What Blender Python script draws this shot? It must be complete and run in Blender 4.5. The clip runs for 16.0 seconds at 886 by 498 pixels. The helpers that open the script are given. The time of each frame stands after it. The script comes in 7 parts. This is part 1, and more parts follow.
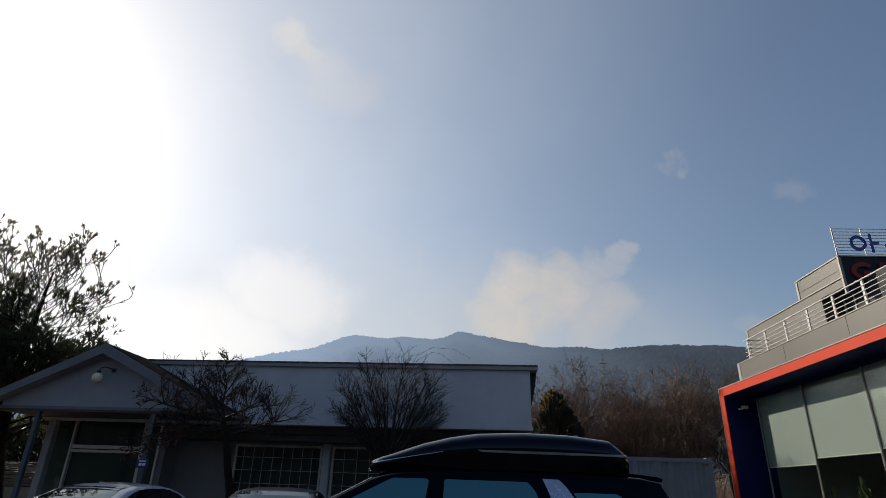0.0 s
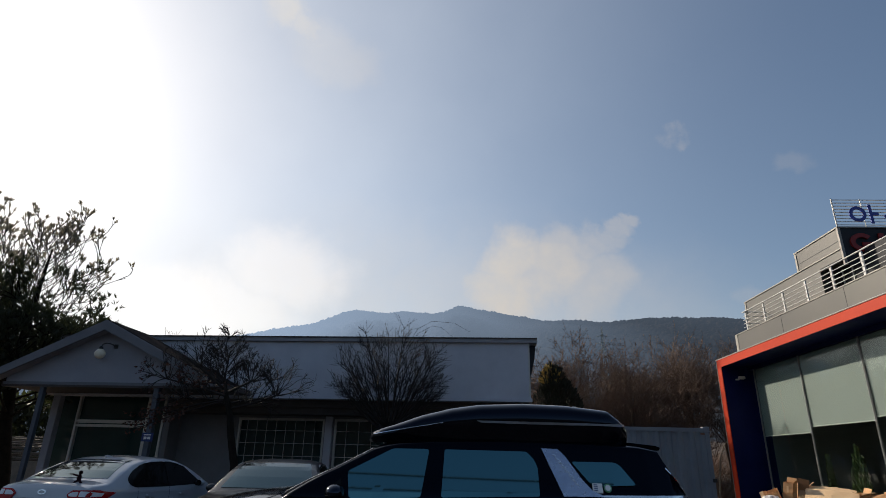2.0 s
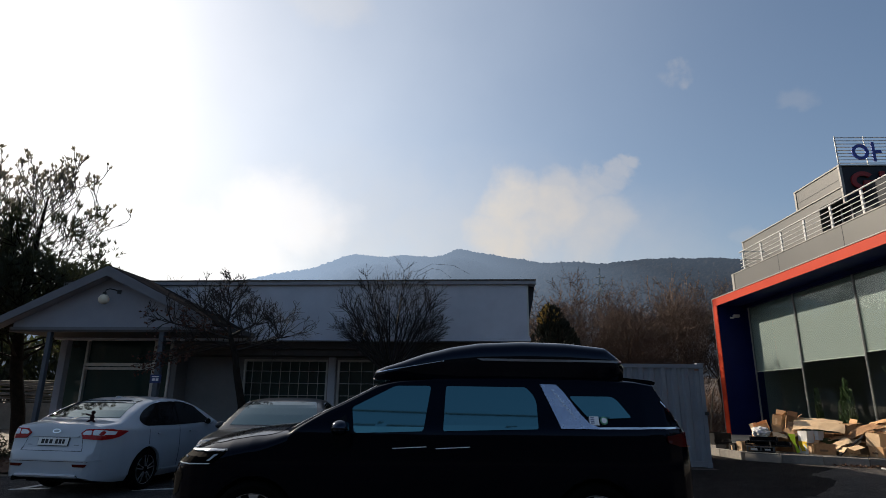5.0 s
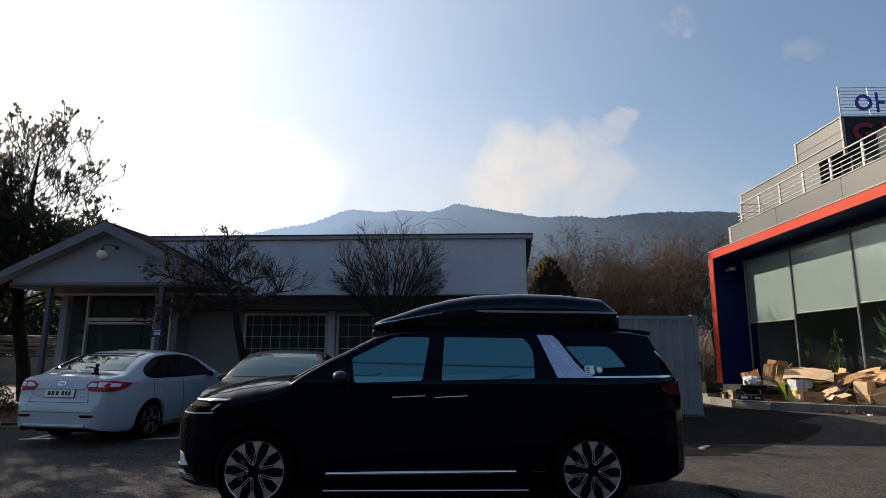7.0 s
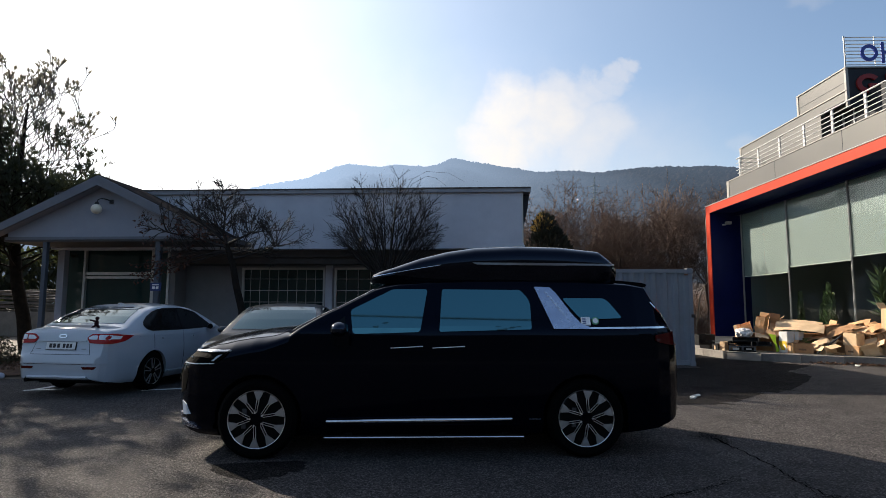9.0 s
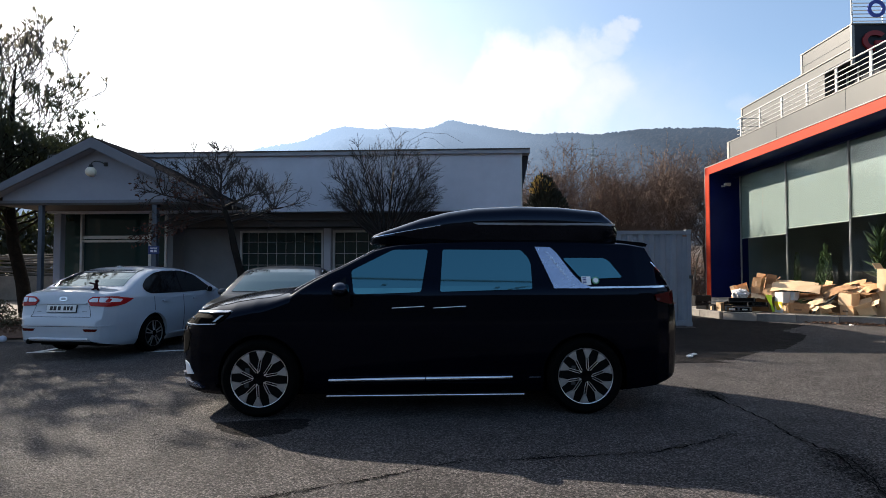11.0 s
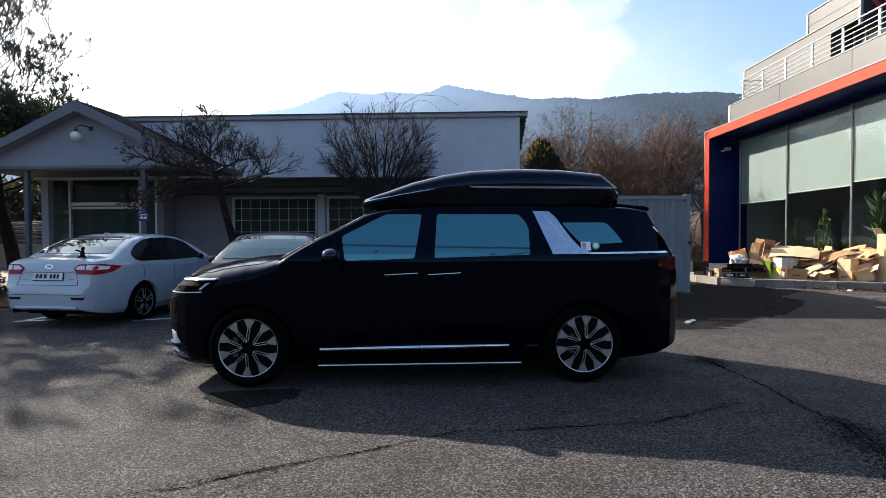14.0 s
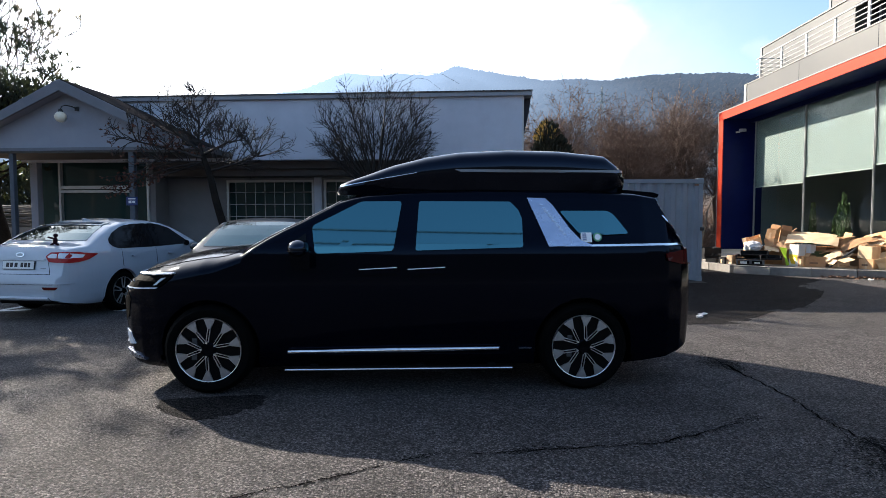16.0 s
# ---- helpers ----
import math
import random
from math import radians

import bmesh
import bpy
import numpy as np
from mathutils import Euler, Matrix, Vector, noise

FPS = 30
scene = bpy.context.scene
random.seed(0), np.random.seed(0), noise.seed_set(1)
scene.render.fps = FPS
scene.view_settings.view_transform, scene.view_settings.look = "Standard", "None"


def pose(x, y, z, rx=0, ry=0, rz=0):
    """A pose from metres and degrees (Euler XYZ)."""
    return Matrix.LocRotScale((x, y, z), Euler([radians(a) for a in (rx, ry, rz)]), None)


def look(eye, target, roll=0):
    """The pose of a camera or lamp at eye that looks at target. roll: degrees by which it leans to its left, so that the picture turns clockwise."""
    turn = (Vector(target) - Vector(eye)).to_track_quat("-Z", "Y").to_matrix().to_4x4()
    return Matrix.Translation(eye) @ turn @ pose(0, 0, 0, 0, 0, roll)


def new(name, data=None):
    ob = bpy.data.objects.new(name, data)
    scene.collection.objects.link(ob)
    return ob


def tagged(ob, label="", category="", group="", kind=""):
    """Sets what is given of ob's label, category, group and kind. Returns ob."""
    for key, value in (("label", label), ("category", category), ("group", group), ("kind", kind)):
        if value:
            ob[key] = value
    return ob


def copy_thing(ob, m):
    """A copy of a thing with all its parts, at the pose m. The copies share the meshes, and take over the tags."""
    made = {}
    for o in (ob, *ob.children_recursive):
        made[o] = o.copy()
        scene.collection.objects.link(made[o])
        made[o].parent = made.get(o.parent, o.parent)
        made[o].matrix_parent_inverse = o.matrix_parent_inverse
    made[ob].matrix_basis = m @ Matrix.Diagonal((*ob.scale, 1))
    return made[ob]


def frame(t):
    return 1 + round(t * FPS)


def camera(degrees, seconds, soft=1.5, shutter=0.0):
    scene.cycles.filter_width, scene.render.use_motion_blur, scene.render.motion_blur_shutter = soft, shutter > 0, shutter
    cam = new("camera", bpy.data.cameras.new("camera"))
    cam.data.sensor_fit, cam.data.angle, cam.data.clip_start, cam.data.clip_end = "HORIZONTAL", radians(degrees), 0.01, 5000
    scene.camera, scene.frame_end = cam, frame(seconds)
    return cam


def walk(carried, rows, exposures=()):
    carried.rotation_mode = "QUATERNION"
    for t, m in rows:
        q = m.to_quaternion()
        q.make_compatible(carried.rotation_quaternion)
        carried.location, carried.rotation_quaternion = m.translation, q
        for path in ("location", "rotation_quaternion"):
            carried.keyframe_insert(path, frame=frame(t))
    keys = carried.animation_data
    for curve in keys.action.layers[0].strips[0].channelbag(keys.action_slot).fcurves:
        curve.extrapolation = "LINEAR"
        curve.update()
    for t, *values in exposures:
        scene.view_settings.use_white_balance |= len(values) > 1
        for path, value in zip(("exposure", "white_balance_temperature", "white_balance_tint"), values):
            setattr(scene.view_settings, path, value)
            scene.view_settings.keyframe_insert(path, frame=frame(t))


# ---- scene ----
cam = camera(76.0, 16.0, 0.55)
PATH = [
    (0, (-0.175, 0.015, 1.518), (-0.139, 1.856, 2.299), 1.8),
    (0.5, (-0.165, 0.008, 1.521), (-0.128, 1.856, 2.284), 1.7),
    (1, (-0.165, 0.031, 1.521), (-0.127, 1.887, 2.265), 1.6),
    (1.5, (-0.165, 0.028, 1.515), (-0.125, 1.892, 2.238), 1.4),
    (2, (-0.165, 0.036, 1.511), (-0.124, 1.909, 2.209), 1.3),
    (2.5, (-0.167, 0.049, 1.51), (-0.124, 1.932, 2.18), 1.2),
    (3, (-0.169, 0.054, 1.505), (-0.126, 1.947, 2.15), 1.1),
    (3.5, (-0.174, 0.051, 1.506), (-0.128, 1.954, 2.118), 1.0),
    (4, (-0.174, 0.048, 1.501), (-0.127, 1.962, 2.079), 0.9),
    (6.5, (-0.174, 0.057, 1.482), (-0.116, 2.017, 1.878), 0.3),
    (7, (-0.175, 0.061, 1.475), (-0.114, 2.029, 1.829), 0.3),
    (7.5, (-0.174, 0.073, 1.476), (-0.111, 2.047, 1.786), 0.2),
    (8, (-0.175, 0.082, 1.468), (-0.108, 2.062, 1.738), 0.2),
    (8.5, (-0.178, 0.079, 1.456), (-0.107, 2.064, 1.688), 0.2),
    (9, (-0.183, 0.085, 1.452), (-0.109, 2.074, 1.649), 0.2),
    (11.5, (-0.223, 0.124, 1.414), (-0.137, 2.121, 1.457), -0.1),
    (12, (-0.234, 0.127, 1.411), (-0.144, 2.124, 1.432), -0.1),
    (12.5, (-0.242, 0.126, 1.416), (-0.149, 2.124, 1.416), -0.1),
    (13, (-0.263, 0.148, 1.414), (-0.168, 2.145, 1.392), -0.1),
    (13.5, (-0.252, 0.216, 1.407), (-0.156, 2.213, 1.371), -0.2),
    (14, (-0.181, 0.335, 1.406), (-0.086, 2.333, 1.358), -0.2),
    (14.5, (-0.095, 0.457, 1.423), (-0.004, 2.454, 1.361), -0.2),
    (15, (-0.035, 0.566, 1.426), (0.05, 2.562, 1.352), -0.1),
    (15.5, (0.013, 0.736, 1.434), (0.09, 2.732, 1.345), -0.1),
    (16, (0.07, 0.903, 1.463), (0.133, 2.899, 1.355), -0.1),
]
walk(cam, [(t, look(eye, target, roll)) for t, eye, target, roll in PATH],
     [(0, 0.1, 6500, 10), (4, 0.18, 6500, 10), (6.5, 0.48, 6500, 10), (9, 0.85, 6400, 10), (12, 1.26, 6200, 10), (14, 1.37, 6130, 10), (16, 1.56, 6090, 10)])

# ---- sky and sun ----
SUN_AZ, SUN_EL = -46.0, 29.0
world = bpy.data.worlds.new("sky")
scene.world = world
world.use_nodes = True
wt = world.node_tree
wn, wl = wt.nodes, wt.links
sky = wn.new("ShaderNodeTexSky")
sky.sky_type, sky.sun_disc = "NISHITA", False
sky.sun_elevation, sky.sun_rotation = radians(SUN_EL), radians(SUN_AZ)
sky.air_density, sky.dust_density, sky.ozone_density = 1.0, 1.1, 1.8
sky_gain = wn.new("ShaderNodeVectorMath")
sky_gain.operation = "SCALE"
sky_gain.inputs["Scale"].default_value = 0.095
wl.new(sky.outputs[0], sky_gain.inputs[0])
way = wn.new("ShaderNodeTexCoord").outputs["Generated"]


def wmath(op, a, b=None, c=None):
    n = wn.new("ShaderNodeMath")
    n.operation = op
    for k, v in enumerate((a, b, c)):
        if isinstance(v, (int, float)):
            n.inputs[k].default_value = v
        elif v is not None:
            wl.new(v, n.inputs[k])
    return n.outputs[0]


def wvec(op, a, b):
    n = wn.new("ShaderNodeVectorMath")
    n.operation = op
    for k, v in enumerate((a, b)):
        if isinstance(v, tuple):
            n.inputs[k].default_value = v
        else:
            wl.new(v, n.inputs[k])
    return n


def wnoise(scale, detail, rough=0.6):
    n = wn.new("ShaderNodeTexNoise")
    n.inputs["Scale"].default_value, n.inputs["Detail"].default_value, n.inputs["Roughness"].default_value = scale, detail, rough
    wl.new(way, n.inputs["Vector"])
    return n


warp = wvec("SUBTRACT", wnoise(9, 6).outputs["Color"], (0.5, 0.5, 0.5)).outputs[0]
warp = wvec("MULTIPLY", warp, (0.11, 0.11, 0.11)).outputs[0]
bent = wvec("ADD", way, warp).outputs[0]


def cloud(cx, cy, cz, wide, high, dense):
    """One soft cloud round a direction of the sky."""
    off = wvec("SUBTRACT", bent, (cx, cy, cz)).outputs[0]
    off = wvec("MULTIPLY", off, (1 / wide, 1 / wide, 1 / high)).outputs[0]
    far = wvec("LENGTH", off, (0, 0, 0)).outputs["Value"]
    n = wn.new("ShaderNodeMapRange")
    n.interpolation_type = "SMOOTHSTEP"
    wl.new(far, n.inputs[0])
    n.inputs[1].default_value, n.inputs[2].default_value = 1.1, 0.35
    n.inputs[3].default_value, n.inputs[4].default_value = 0.0, dense
    return n.outputs[0]


veil = 0.0
for blob in ((0.15, 0.93, 0.325, 0.075, 0.07, 0.85), (0.205, 0.93, 0.30, 0.11, 0.085, 0.7), (0.13, 0.95, 0.275, 0.09, 0.07, 0.85), (0.27, 0.92, 0.28, 0.11, 0.085, 0.5),
             (0.225, 0.91, 0.335, 0.085, 0.05, 0.5), (0.265, 0.895, 0.35, 0.06, 0.036, 0.38), (0.295, 0.88, 0.363, 0.045, 0.024, 0.34), (0.318, 0.866, 0.377, 0.032, 0.018, 0.34), (0.334, 0.856, 0.388, 0.024, 0.013, 0.3), (-0.237, 0.72, 0.652, 0.04, 0.035, 0.62), (-0.21, 0.74, 0.635, 0.035, 0.025, 0.5),
             (-0.17, 0.765, 0.62, 0.09, 0.05, 0.26), (0.382, 0.778, 0.498, 0.025, 0.017, 0.2), (0.53, 0.733, 0.426, 0.03, 0.022, 0.1),
             (0.498, 0.831, 0.25, 0.04, 0.03, 0.16),
             (-0.1, 0.95, 0.2, 0.7, 0.22, 0.36)):
    veil = wmath("MAXIMUM", veil, cloud(*blob))
veil = wmath("MULTIPLY", veil, wmath("MULTIPLY_ADD", wnoise(22, 5).outputs["Fac"], 0.9, 0.5))
tint = wn.new("ShaderNodeMix")
tint.data_type = "RGBA"
wl.new(veil, tint.inputs["Factor"])
wl.new(sky_gain.outputs[0], tint.inputs["A"])
tint.inputs["B"].default_value = (0.565, 0.51, 0.45, 1)
# bright haze round the sun
az, el = radians(SUN_AZ), radians(SUN_EL)
near = wvec("DOT_PRODUCT", way, (math.sin(az) * math.cos(el), math.cos(az) * math.cos(el), math.sin(el))).outputs["Value"]
glow = wmath("MULTIPLY", wmath("POWER", wmath("MAXIMUM", near, 0.0), 3.0), 0.365)
glow = wmath("MULTIPLY", glow, wmath("MULTIPLY_ADD", wvec("DOT_PRODUCT", wnoise(3.2, 7, 0.55).outputs["Color"], (0.5, 0.5, 0.0)).outputs["Value"], 1.1, 0.45))
haze = wn.new("ShaderNodeVectorMath")
haze.operation = "SCALE"
haze.inputs[0].default_value = (0.98, 1.01, 0.98)
wl.new(glow, haze.inputs["Scale"])
# the aureole flattens softly towards the sun
bright = wvec("ADD", tint.outputs["Result"], haze.outputs[0]).outputs[0]
warm = wmath("MAXIMUM", cloud(-0.25, 0.92, 0.29, 0.13, 0.09, 0.9), cloud(-0.36, 0.90, 0.22, 0.18, 0.08, 0.9))
lit = wn.new("ShaderNodeVectorMath")
lit.operation = "SCALE"
lit.inputs[0].default_value = (0.30, 0.23, 0.15)
wl.new(warm, lit.inputs["Scale"])
bright = wvec("ADD", bright, lit.outputs[0]).outputs[0]
damp = wvec("ADD", wvec("MULTIPLY", bright, (0.38, 0.38, 0.38)).outputs[0], (1.0, 1.0, 1.0)).outputs[0]
wl.new(wvec("DIVIDE", bright, damp).outputs[0], wn["Background"].inputs[0])
wn["Background"].inputs[1].default_value = 1.14

sun = new("sun", bpy.data.lights.new("sun", "SUN"))
sun.data.energy, sun.data.angle, sun.data.color = 5.0, radians(0.53), (1.0, 0.88, 0.72)
az, el = radians(SUN_AZ), radians(SUN_EL)
sun.matrix_world = look((60 * math.sin(az) * math.cos(el), 60 * math.cos(az) * math.cos(el), 60 * math.sin(el)), (0, 0, 0))


# ---- materials ----


def node_material(name):
    m = bpy.data.materials.new(name)
    m.use_nodes = True
    return m, m.node_tree.nodes, m.node_tree.links, m.node_tree.nodes["Principled BSDF"]


def surf(name, c1, c2, scale=3.0, rough=0.6, metal=0.0, bump=0.0, bump_scale=60.0, coat=0.0, spec=0.5, vary=0.0, rough_vary=0.15):
    """Two colours mixed by a broad and a fine noise, with fine relief and uneven gloss."""
    m, n, l, b = node_material(name)
    co = n.new("ShaderNodeTexCoord").outputs["Object"]
    big, fine = n.new("ShaderNodeTexNoise"), n.new("ShaderNodeTexNoise")
    for t, s in ((big, scale), (fine, bump_scale)):
        t.inputs["Scale"].default_value, t.inputs["Detail"].default_value, t.inputs["Roughness"].default_value = s, 6, 0.65
        l.new(co, t.inputs["Vector"])
    add = n.new("ShaderNodeMath")
    add.operation = "MULTIPLY_ADD"
    l.new(fine.outputs["Fac"], add.inputs[0])
    add.inputs[1].default_value = 0.35
    l.new(big.outputs["Fac"], add.inputs[2])
    ramp = n.new("ShaderNodeMapRange")
    ramp.inputs[1].default_value, ramp.inputs[2].default_value = 0.45, 0.9
    l.new(add.outputs[0], ramp.inputs[0])
    mix = n.new("ShaderNodeMix")
    mix.data_type = "RGBA"
    l.new(ramp.outputs[0], mix.inputs["Factor"])
    mix.inputs["A"].default_value, mix.inputs["B"].default_value = (*c1, 1), (*c2, 1)
    out = mix.outputs["Result"]
    if vary:
        hsv, info, span = n.new("ShaderNodeHueSaturation"), n.new("ShaderNodeObjectInfo"), n.new("ShaderNodeMapRange")
        l.new(info.outputs["Random"], span.inputs[0])
        span.inputs[3].default_value, span.inputs[4].default_value = 1 - vary, 1 + vary
        l.new(span.outputs[0], hsv.inputs["Value"])
        l.new(out, hsv.inputs["Color"])
        out = hsv.outputs[0]
    l.new(out, b.inputs["Base Color"])
    b.inputs["Metallic"].default_value, b.inputs["Coat Weight"].default_value, b.inputs["Specular IOR Level"].default_value = metal, coat, spec
    b.inputs["Coat Roughness"].default_value = 0.04
    rr = n.new("ShaderNodeMapRange")
    l.new(big.outputs["Fac"], rr.inputs[0])
    rr.inputs[3].default_value, rr.inputs[4].default_value = max(0.02, rough - rough_vary), min(1.0, rough + rough_vary)
    l.new(rr.outputs[0], b.inputs["Roughness"])
    if bump:
        bp = n.new("ShaderNodeBump")
        bp.inputs["Strength"].default_value, bp.inputs["Distance"].default_value = bump, 0.01
        l.new(fine.outputs["Fac"], bp.inputs["Height"])
        l.new(bp.outputs[0], b.inputs["Normal"])
    return m


def asphalt_material(name="asphalt", gain=1.0, spec=0.22):
    m, n, l, b = node_material(name)
    co = n.new("ShaderNodeTexCoord").outputs["Object"]

    def noise_at(scale, detail=4):
        t = n.new("ShaderNodeTexNoise")
        t.inputs["Scale"].default_value, t.inputs["Detail"].default_value = scale, detail
        l.new(co, t.inputs["Vector"])
        return t.outputs["Fac"]

    cells = n.new("ShaderNodeTexVoronoi")
    cells.inputs["Scale"].default_value = 82
    l.new(co, cells.inputs["Vector"])
    stone = n.new("ShaderNodeValToRGB")
    e = stone.color_ramp.elements
    e[0].position, e[0].color = 0.0, (0.047 * gain, 0.0435 * gain, 0.0435 * gain, 1)
    e[1].position, e[1].color = 1.0, (0.265 * gain, 0.238 * gain, 0.229 * gain, 1)
    e.new(0.55).color = (0.106 * gain, 0.095 * gain, 0.093 * gain, 1)
    sep = n.new("ShaderNodeSeparateColor")
    l.new(cells.outputs["Color"], sep.inputs[0])
    l.new(sep.outputs[0], stone.inputs[0])
    patch = n.new("ShaderNodeMapRange")
    patch.inputs[1].default_value, patch.inputs[2].default_value = 0.35, 0.68
    patch.inputs[3].default_value, patch.inputs[4].default_value = 0.62, 1.25
    mixed = n.new("ShaderNodeMath")
    mixed.operation = "MULTIPLY_ADD"
    l.new(noise_at(2.2, 8), mixed.inputs[0])
    mixed.inputs[1].default_value = 0.5
    half = n.new("ShaderNodeMath")
    half.operation = "MULTIPLY"
    l.new(noise_at(0.35, 5), half.inputs[0])
    half.inputs[1].default_value = 0.5
    l.new(half.outputs[0], mixed.inputs[2])
    l.new(mixed.outputs[0], patch.inputs[0])
    tone = n.new("ShaderNodeVectorMath")
    tone.operation = "SCALE"
    l.new(stone.outputs[0], tone.inputs[0])
    pit, deep = n.new("ShaderNodeMapRange"), n.new("ShaderNodeMath")
    pit.inputs[1].default_value, pit.inputs[2].default_value = 0.3, 0.75
    pit.inputs[3].default_value, pit.inputs[4].default_value = 1.05, 0.45
    l.new(cells.outputs["Distance"], pit.inputs[0])
    deep.operation = "MULTIPLY"
    l.new(patch.outputs[0], deep.inputs[0])
    l.new(pit.outputs[0], deep.inputs[1])
    l.new(deep.outputs[0], tone.inputs["Scale"])
    l.new(tone.outputs[0], b.inputs["Base Color"])
    b.inputs["Roughness"].default_value = 0.88
    b.inputs["Specular IOR Level"].default_value = spec
    bp = n.new("ShaderNodeBump")
    bp.inputs["Strength"].default_value, bp.inputs["Distance"].default_value = 1.0, 0.028
    l.new(cells.outputs["Distance"], bp.inputs["Height"])
    bp2 = n.new("ShaderNodeBump")
    bp2.inputs["Strength"].default_value, bp2.inputs["Distance"].default_value = 0.8, 0.03
    l.new(noise_at(42, 6), bp2.inputs["Height"])
    l.new(bp.outputs[0], bp2.inputs["Normal"])
    l.new(bp2.outputs[0], b.inputs["Normal"])
    return m


def plain(name, c, rough=0.4, metal=0.0, coat=0.0):
    m, n, l, b = node_material(name)
    b.inputs["Base Color"].default_value = (*c, 1)
    b.inputs["Roughness"].default_value, b.inputs["Metallic"].default_value, b.inputs["Coat Weight"].default_value = rough, metal, coat
    return m


def hazed_woods_material(name, c1, c2, haze, amount, scale):
    """Woods in the hazy distance: dull browns and greens, the haze painted on as emission."""
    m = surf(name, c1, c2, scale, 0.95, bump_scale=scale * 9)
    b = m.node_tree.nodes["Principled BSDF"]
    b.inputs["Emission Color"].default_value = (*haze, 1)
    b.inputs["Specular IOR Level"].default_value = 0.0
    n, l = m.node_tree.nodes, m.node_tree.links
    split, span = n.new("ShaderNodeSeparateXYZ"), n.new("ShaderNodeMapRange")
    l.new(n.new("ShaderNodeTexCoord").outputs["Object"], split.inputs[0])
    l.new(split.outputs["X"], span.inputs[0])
    # the painted haze glows more on the side towards the sun
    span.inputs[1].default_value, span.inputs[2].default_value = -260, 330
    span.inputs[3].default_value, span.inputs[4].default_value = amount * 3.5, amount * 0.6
    # the painted haze is weaker on the nearer foot of the hills
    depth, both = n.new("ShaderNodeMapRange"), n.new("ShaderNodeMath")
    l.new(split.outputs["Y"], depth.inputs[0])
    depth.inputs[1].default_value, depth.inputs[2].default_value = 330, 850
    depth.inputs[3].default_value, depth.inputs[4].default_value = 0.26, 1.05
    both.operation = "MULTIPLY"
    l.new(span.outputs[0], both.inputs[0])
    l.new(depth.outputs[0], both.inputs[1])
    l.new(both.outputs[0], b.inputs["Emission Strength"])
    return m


ASPHALT = asphalt_material()
CRACK = surf("open_crack", (0.003, 0.003, 0.003), (0.007, 0.006, 0.006), 6, 1.0, spec=0.0)
PATCH = asphalt_material("dark_asphalt_and_shade", 0.34, 0.05)
DARK_SPOT = asphalt_material("darkest_asphalt", 0.3, 0.05)
GRIT = surf("tar_grit", (0.005, 0.005, 0.005), (0.014, 0.013, 0.013), 6, 0.95, spec=0.05)
DIRT = surf("dry_soil", (0.0675, 0.04875, 0.03375), (0.15, 0.1125, 0.075), 1.2, 0.95, bump=0.6, bump_scale=30)
LEAF_LITTER = surf("dry_leaves", (0.075, 0.03375, 0.01875), (0.18, 0.0975, 0.0525), 9, 0.9)
LINE_PAINT = surf("worn_line_paint", (0.45, 0.45, 0.44), (0.75, 0.75, 0.73), 12, 0.7)
CONCRETE = surf("concrete", (0.15, 0.1312, 0.1087), (0.255, 0.225, 0.1875), 3, 0.85, bump=0.4, bump_scale=50)
MOUNTAIN = hazed_woods_material("hill_woods", (0.006, 0.005, 0.0045), (0.016, 0.0135, 0.011), (0.365, 0.48, 0.65), 0.212, 0.02)
BACK_HILL = surf("unseen_hill_woods", (0.010, 0.012, 0.011), (0.024, 0.026, 0.022), 0.03, 0.95, bump_scale=0.4)
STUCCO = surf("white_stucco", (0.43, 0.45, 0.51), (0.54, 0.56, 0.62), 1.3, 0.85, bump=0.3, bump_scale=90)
# Cream stucco, its colour darkened to stand in for shade under the eaves.
STUCCO_LOW = surf("cream_stucco_eave_shade", (0.17, 0.168, 0.175), (0.22, 0.217, 0.225), 1.5, 0.85, bump=0.3, bump_scale=90)
BAND_PAINT = surf("brown_paint", (0.045, 0.038, 0.035), (0.075, 0.065, 0.06), 2, 0.7)
CAP_METAL = surf("grey_capping", (0.2, 0.2, 0.22), (0.3, 0.3, 0.32), 2, 0.5, 0.3)
SHINGLE = surf("dark_shingle", (0.022, 0.02, 0.02), (0.05, 0.044, 0.042), 3, 0.95, bump=0.5, bump_scale=25, spec=0.0)
POST_BLUE = surf("blue_grey_paint", (0.05184, 0.0648, 0.0864), (0.0864, 0.09936, 0.121), 4, 0.5)
GRID_BAR = surf("pale_window_bars", (0.42, 0.43, 0.44), (0.52, 0.52, 0.52), 5, 0.5)
FRAME_PALE = surf("pale_aluminium", (0.425, 0.425, 0.408), (0.5525, 0.5525, 0.527), 5, 0.4, 0.3)
GLASS_DARK = surf("dark_door_glass", (0.012, 0.03, 0.03), (0.02, 0.045, 0.043), 0.8, 0.05, rough_vary=0.02, spec=0.3)
GLOBE = surf("opal_glass", (0.72, 0.64, 0.48), (0.82, 0.75, 0.6), 6, 0.3)
IRON = surf("black_iron", (0.02, 0.02, 0.022), (0.05, 0.05, 0.05), 8, 0.5, 0.5)
SIGN_BLUE = plain("blue_enamel", (0.015, 0.04, 0.16), 0.3)
WHITE_ENAMEL = plain("white_enamel", (0.8, 0.8, 0.8), 0.35)
CONTAINER = surf("grey_container_paint", (0.153, 0.17, 0.1997), (0.2125, 0.2295, 0.2635), 1.2, 0.6, bump=0.15, bump_scale=40)
RUST = surf("rust", (0.12, 0.05, 0.03), (0.24, 0.12, 0.07), 5, 0.8)
ORANGE = surf("orange_red_panel", (0.4, 0.032, 0.008), (0.45, 0.042, 0.013), 0.8, 0.5, spec=0.15)
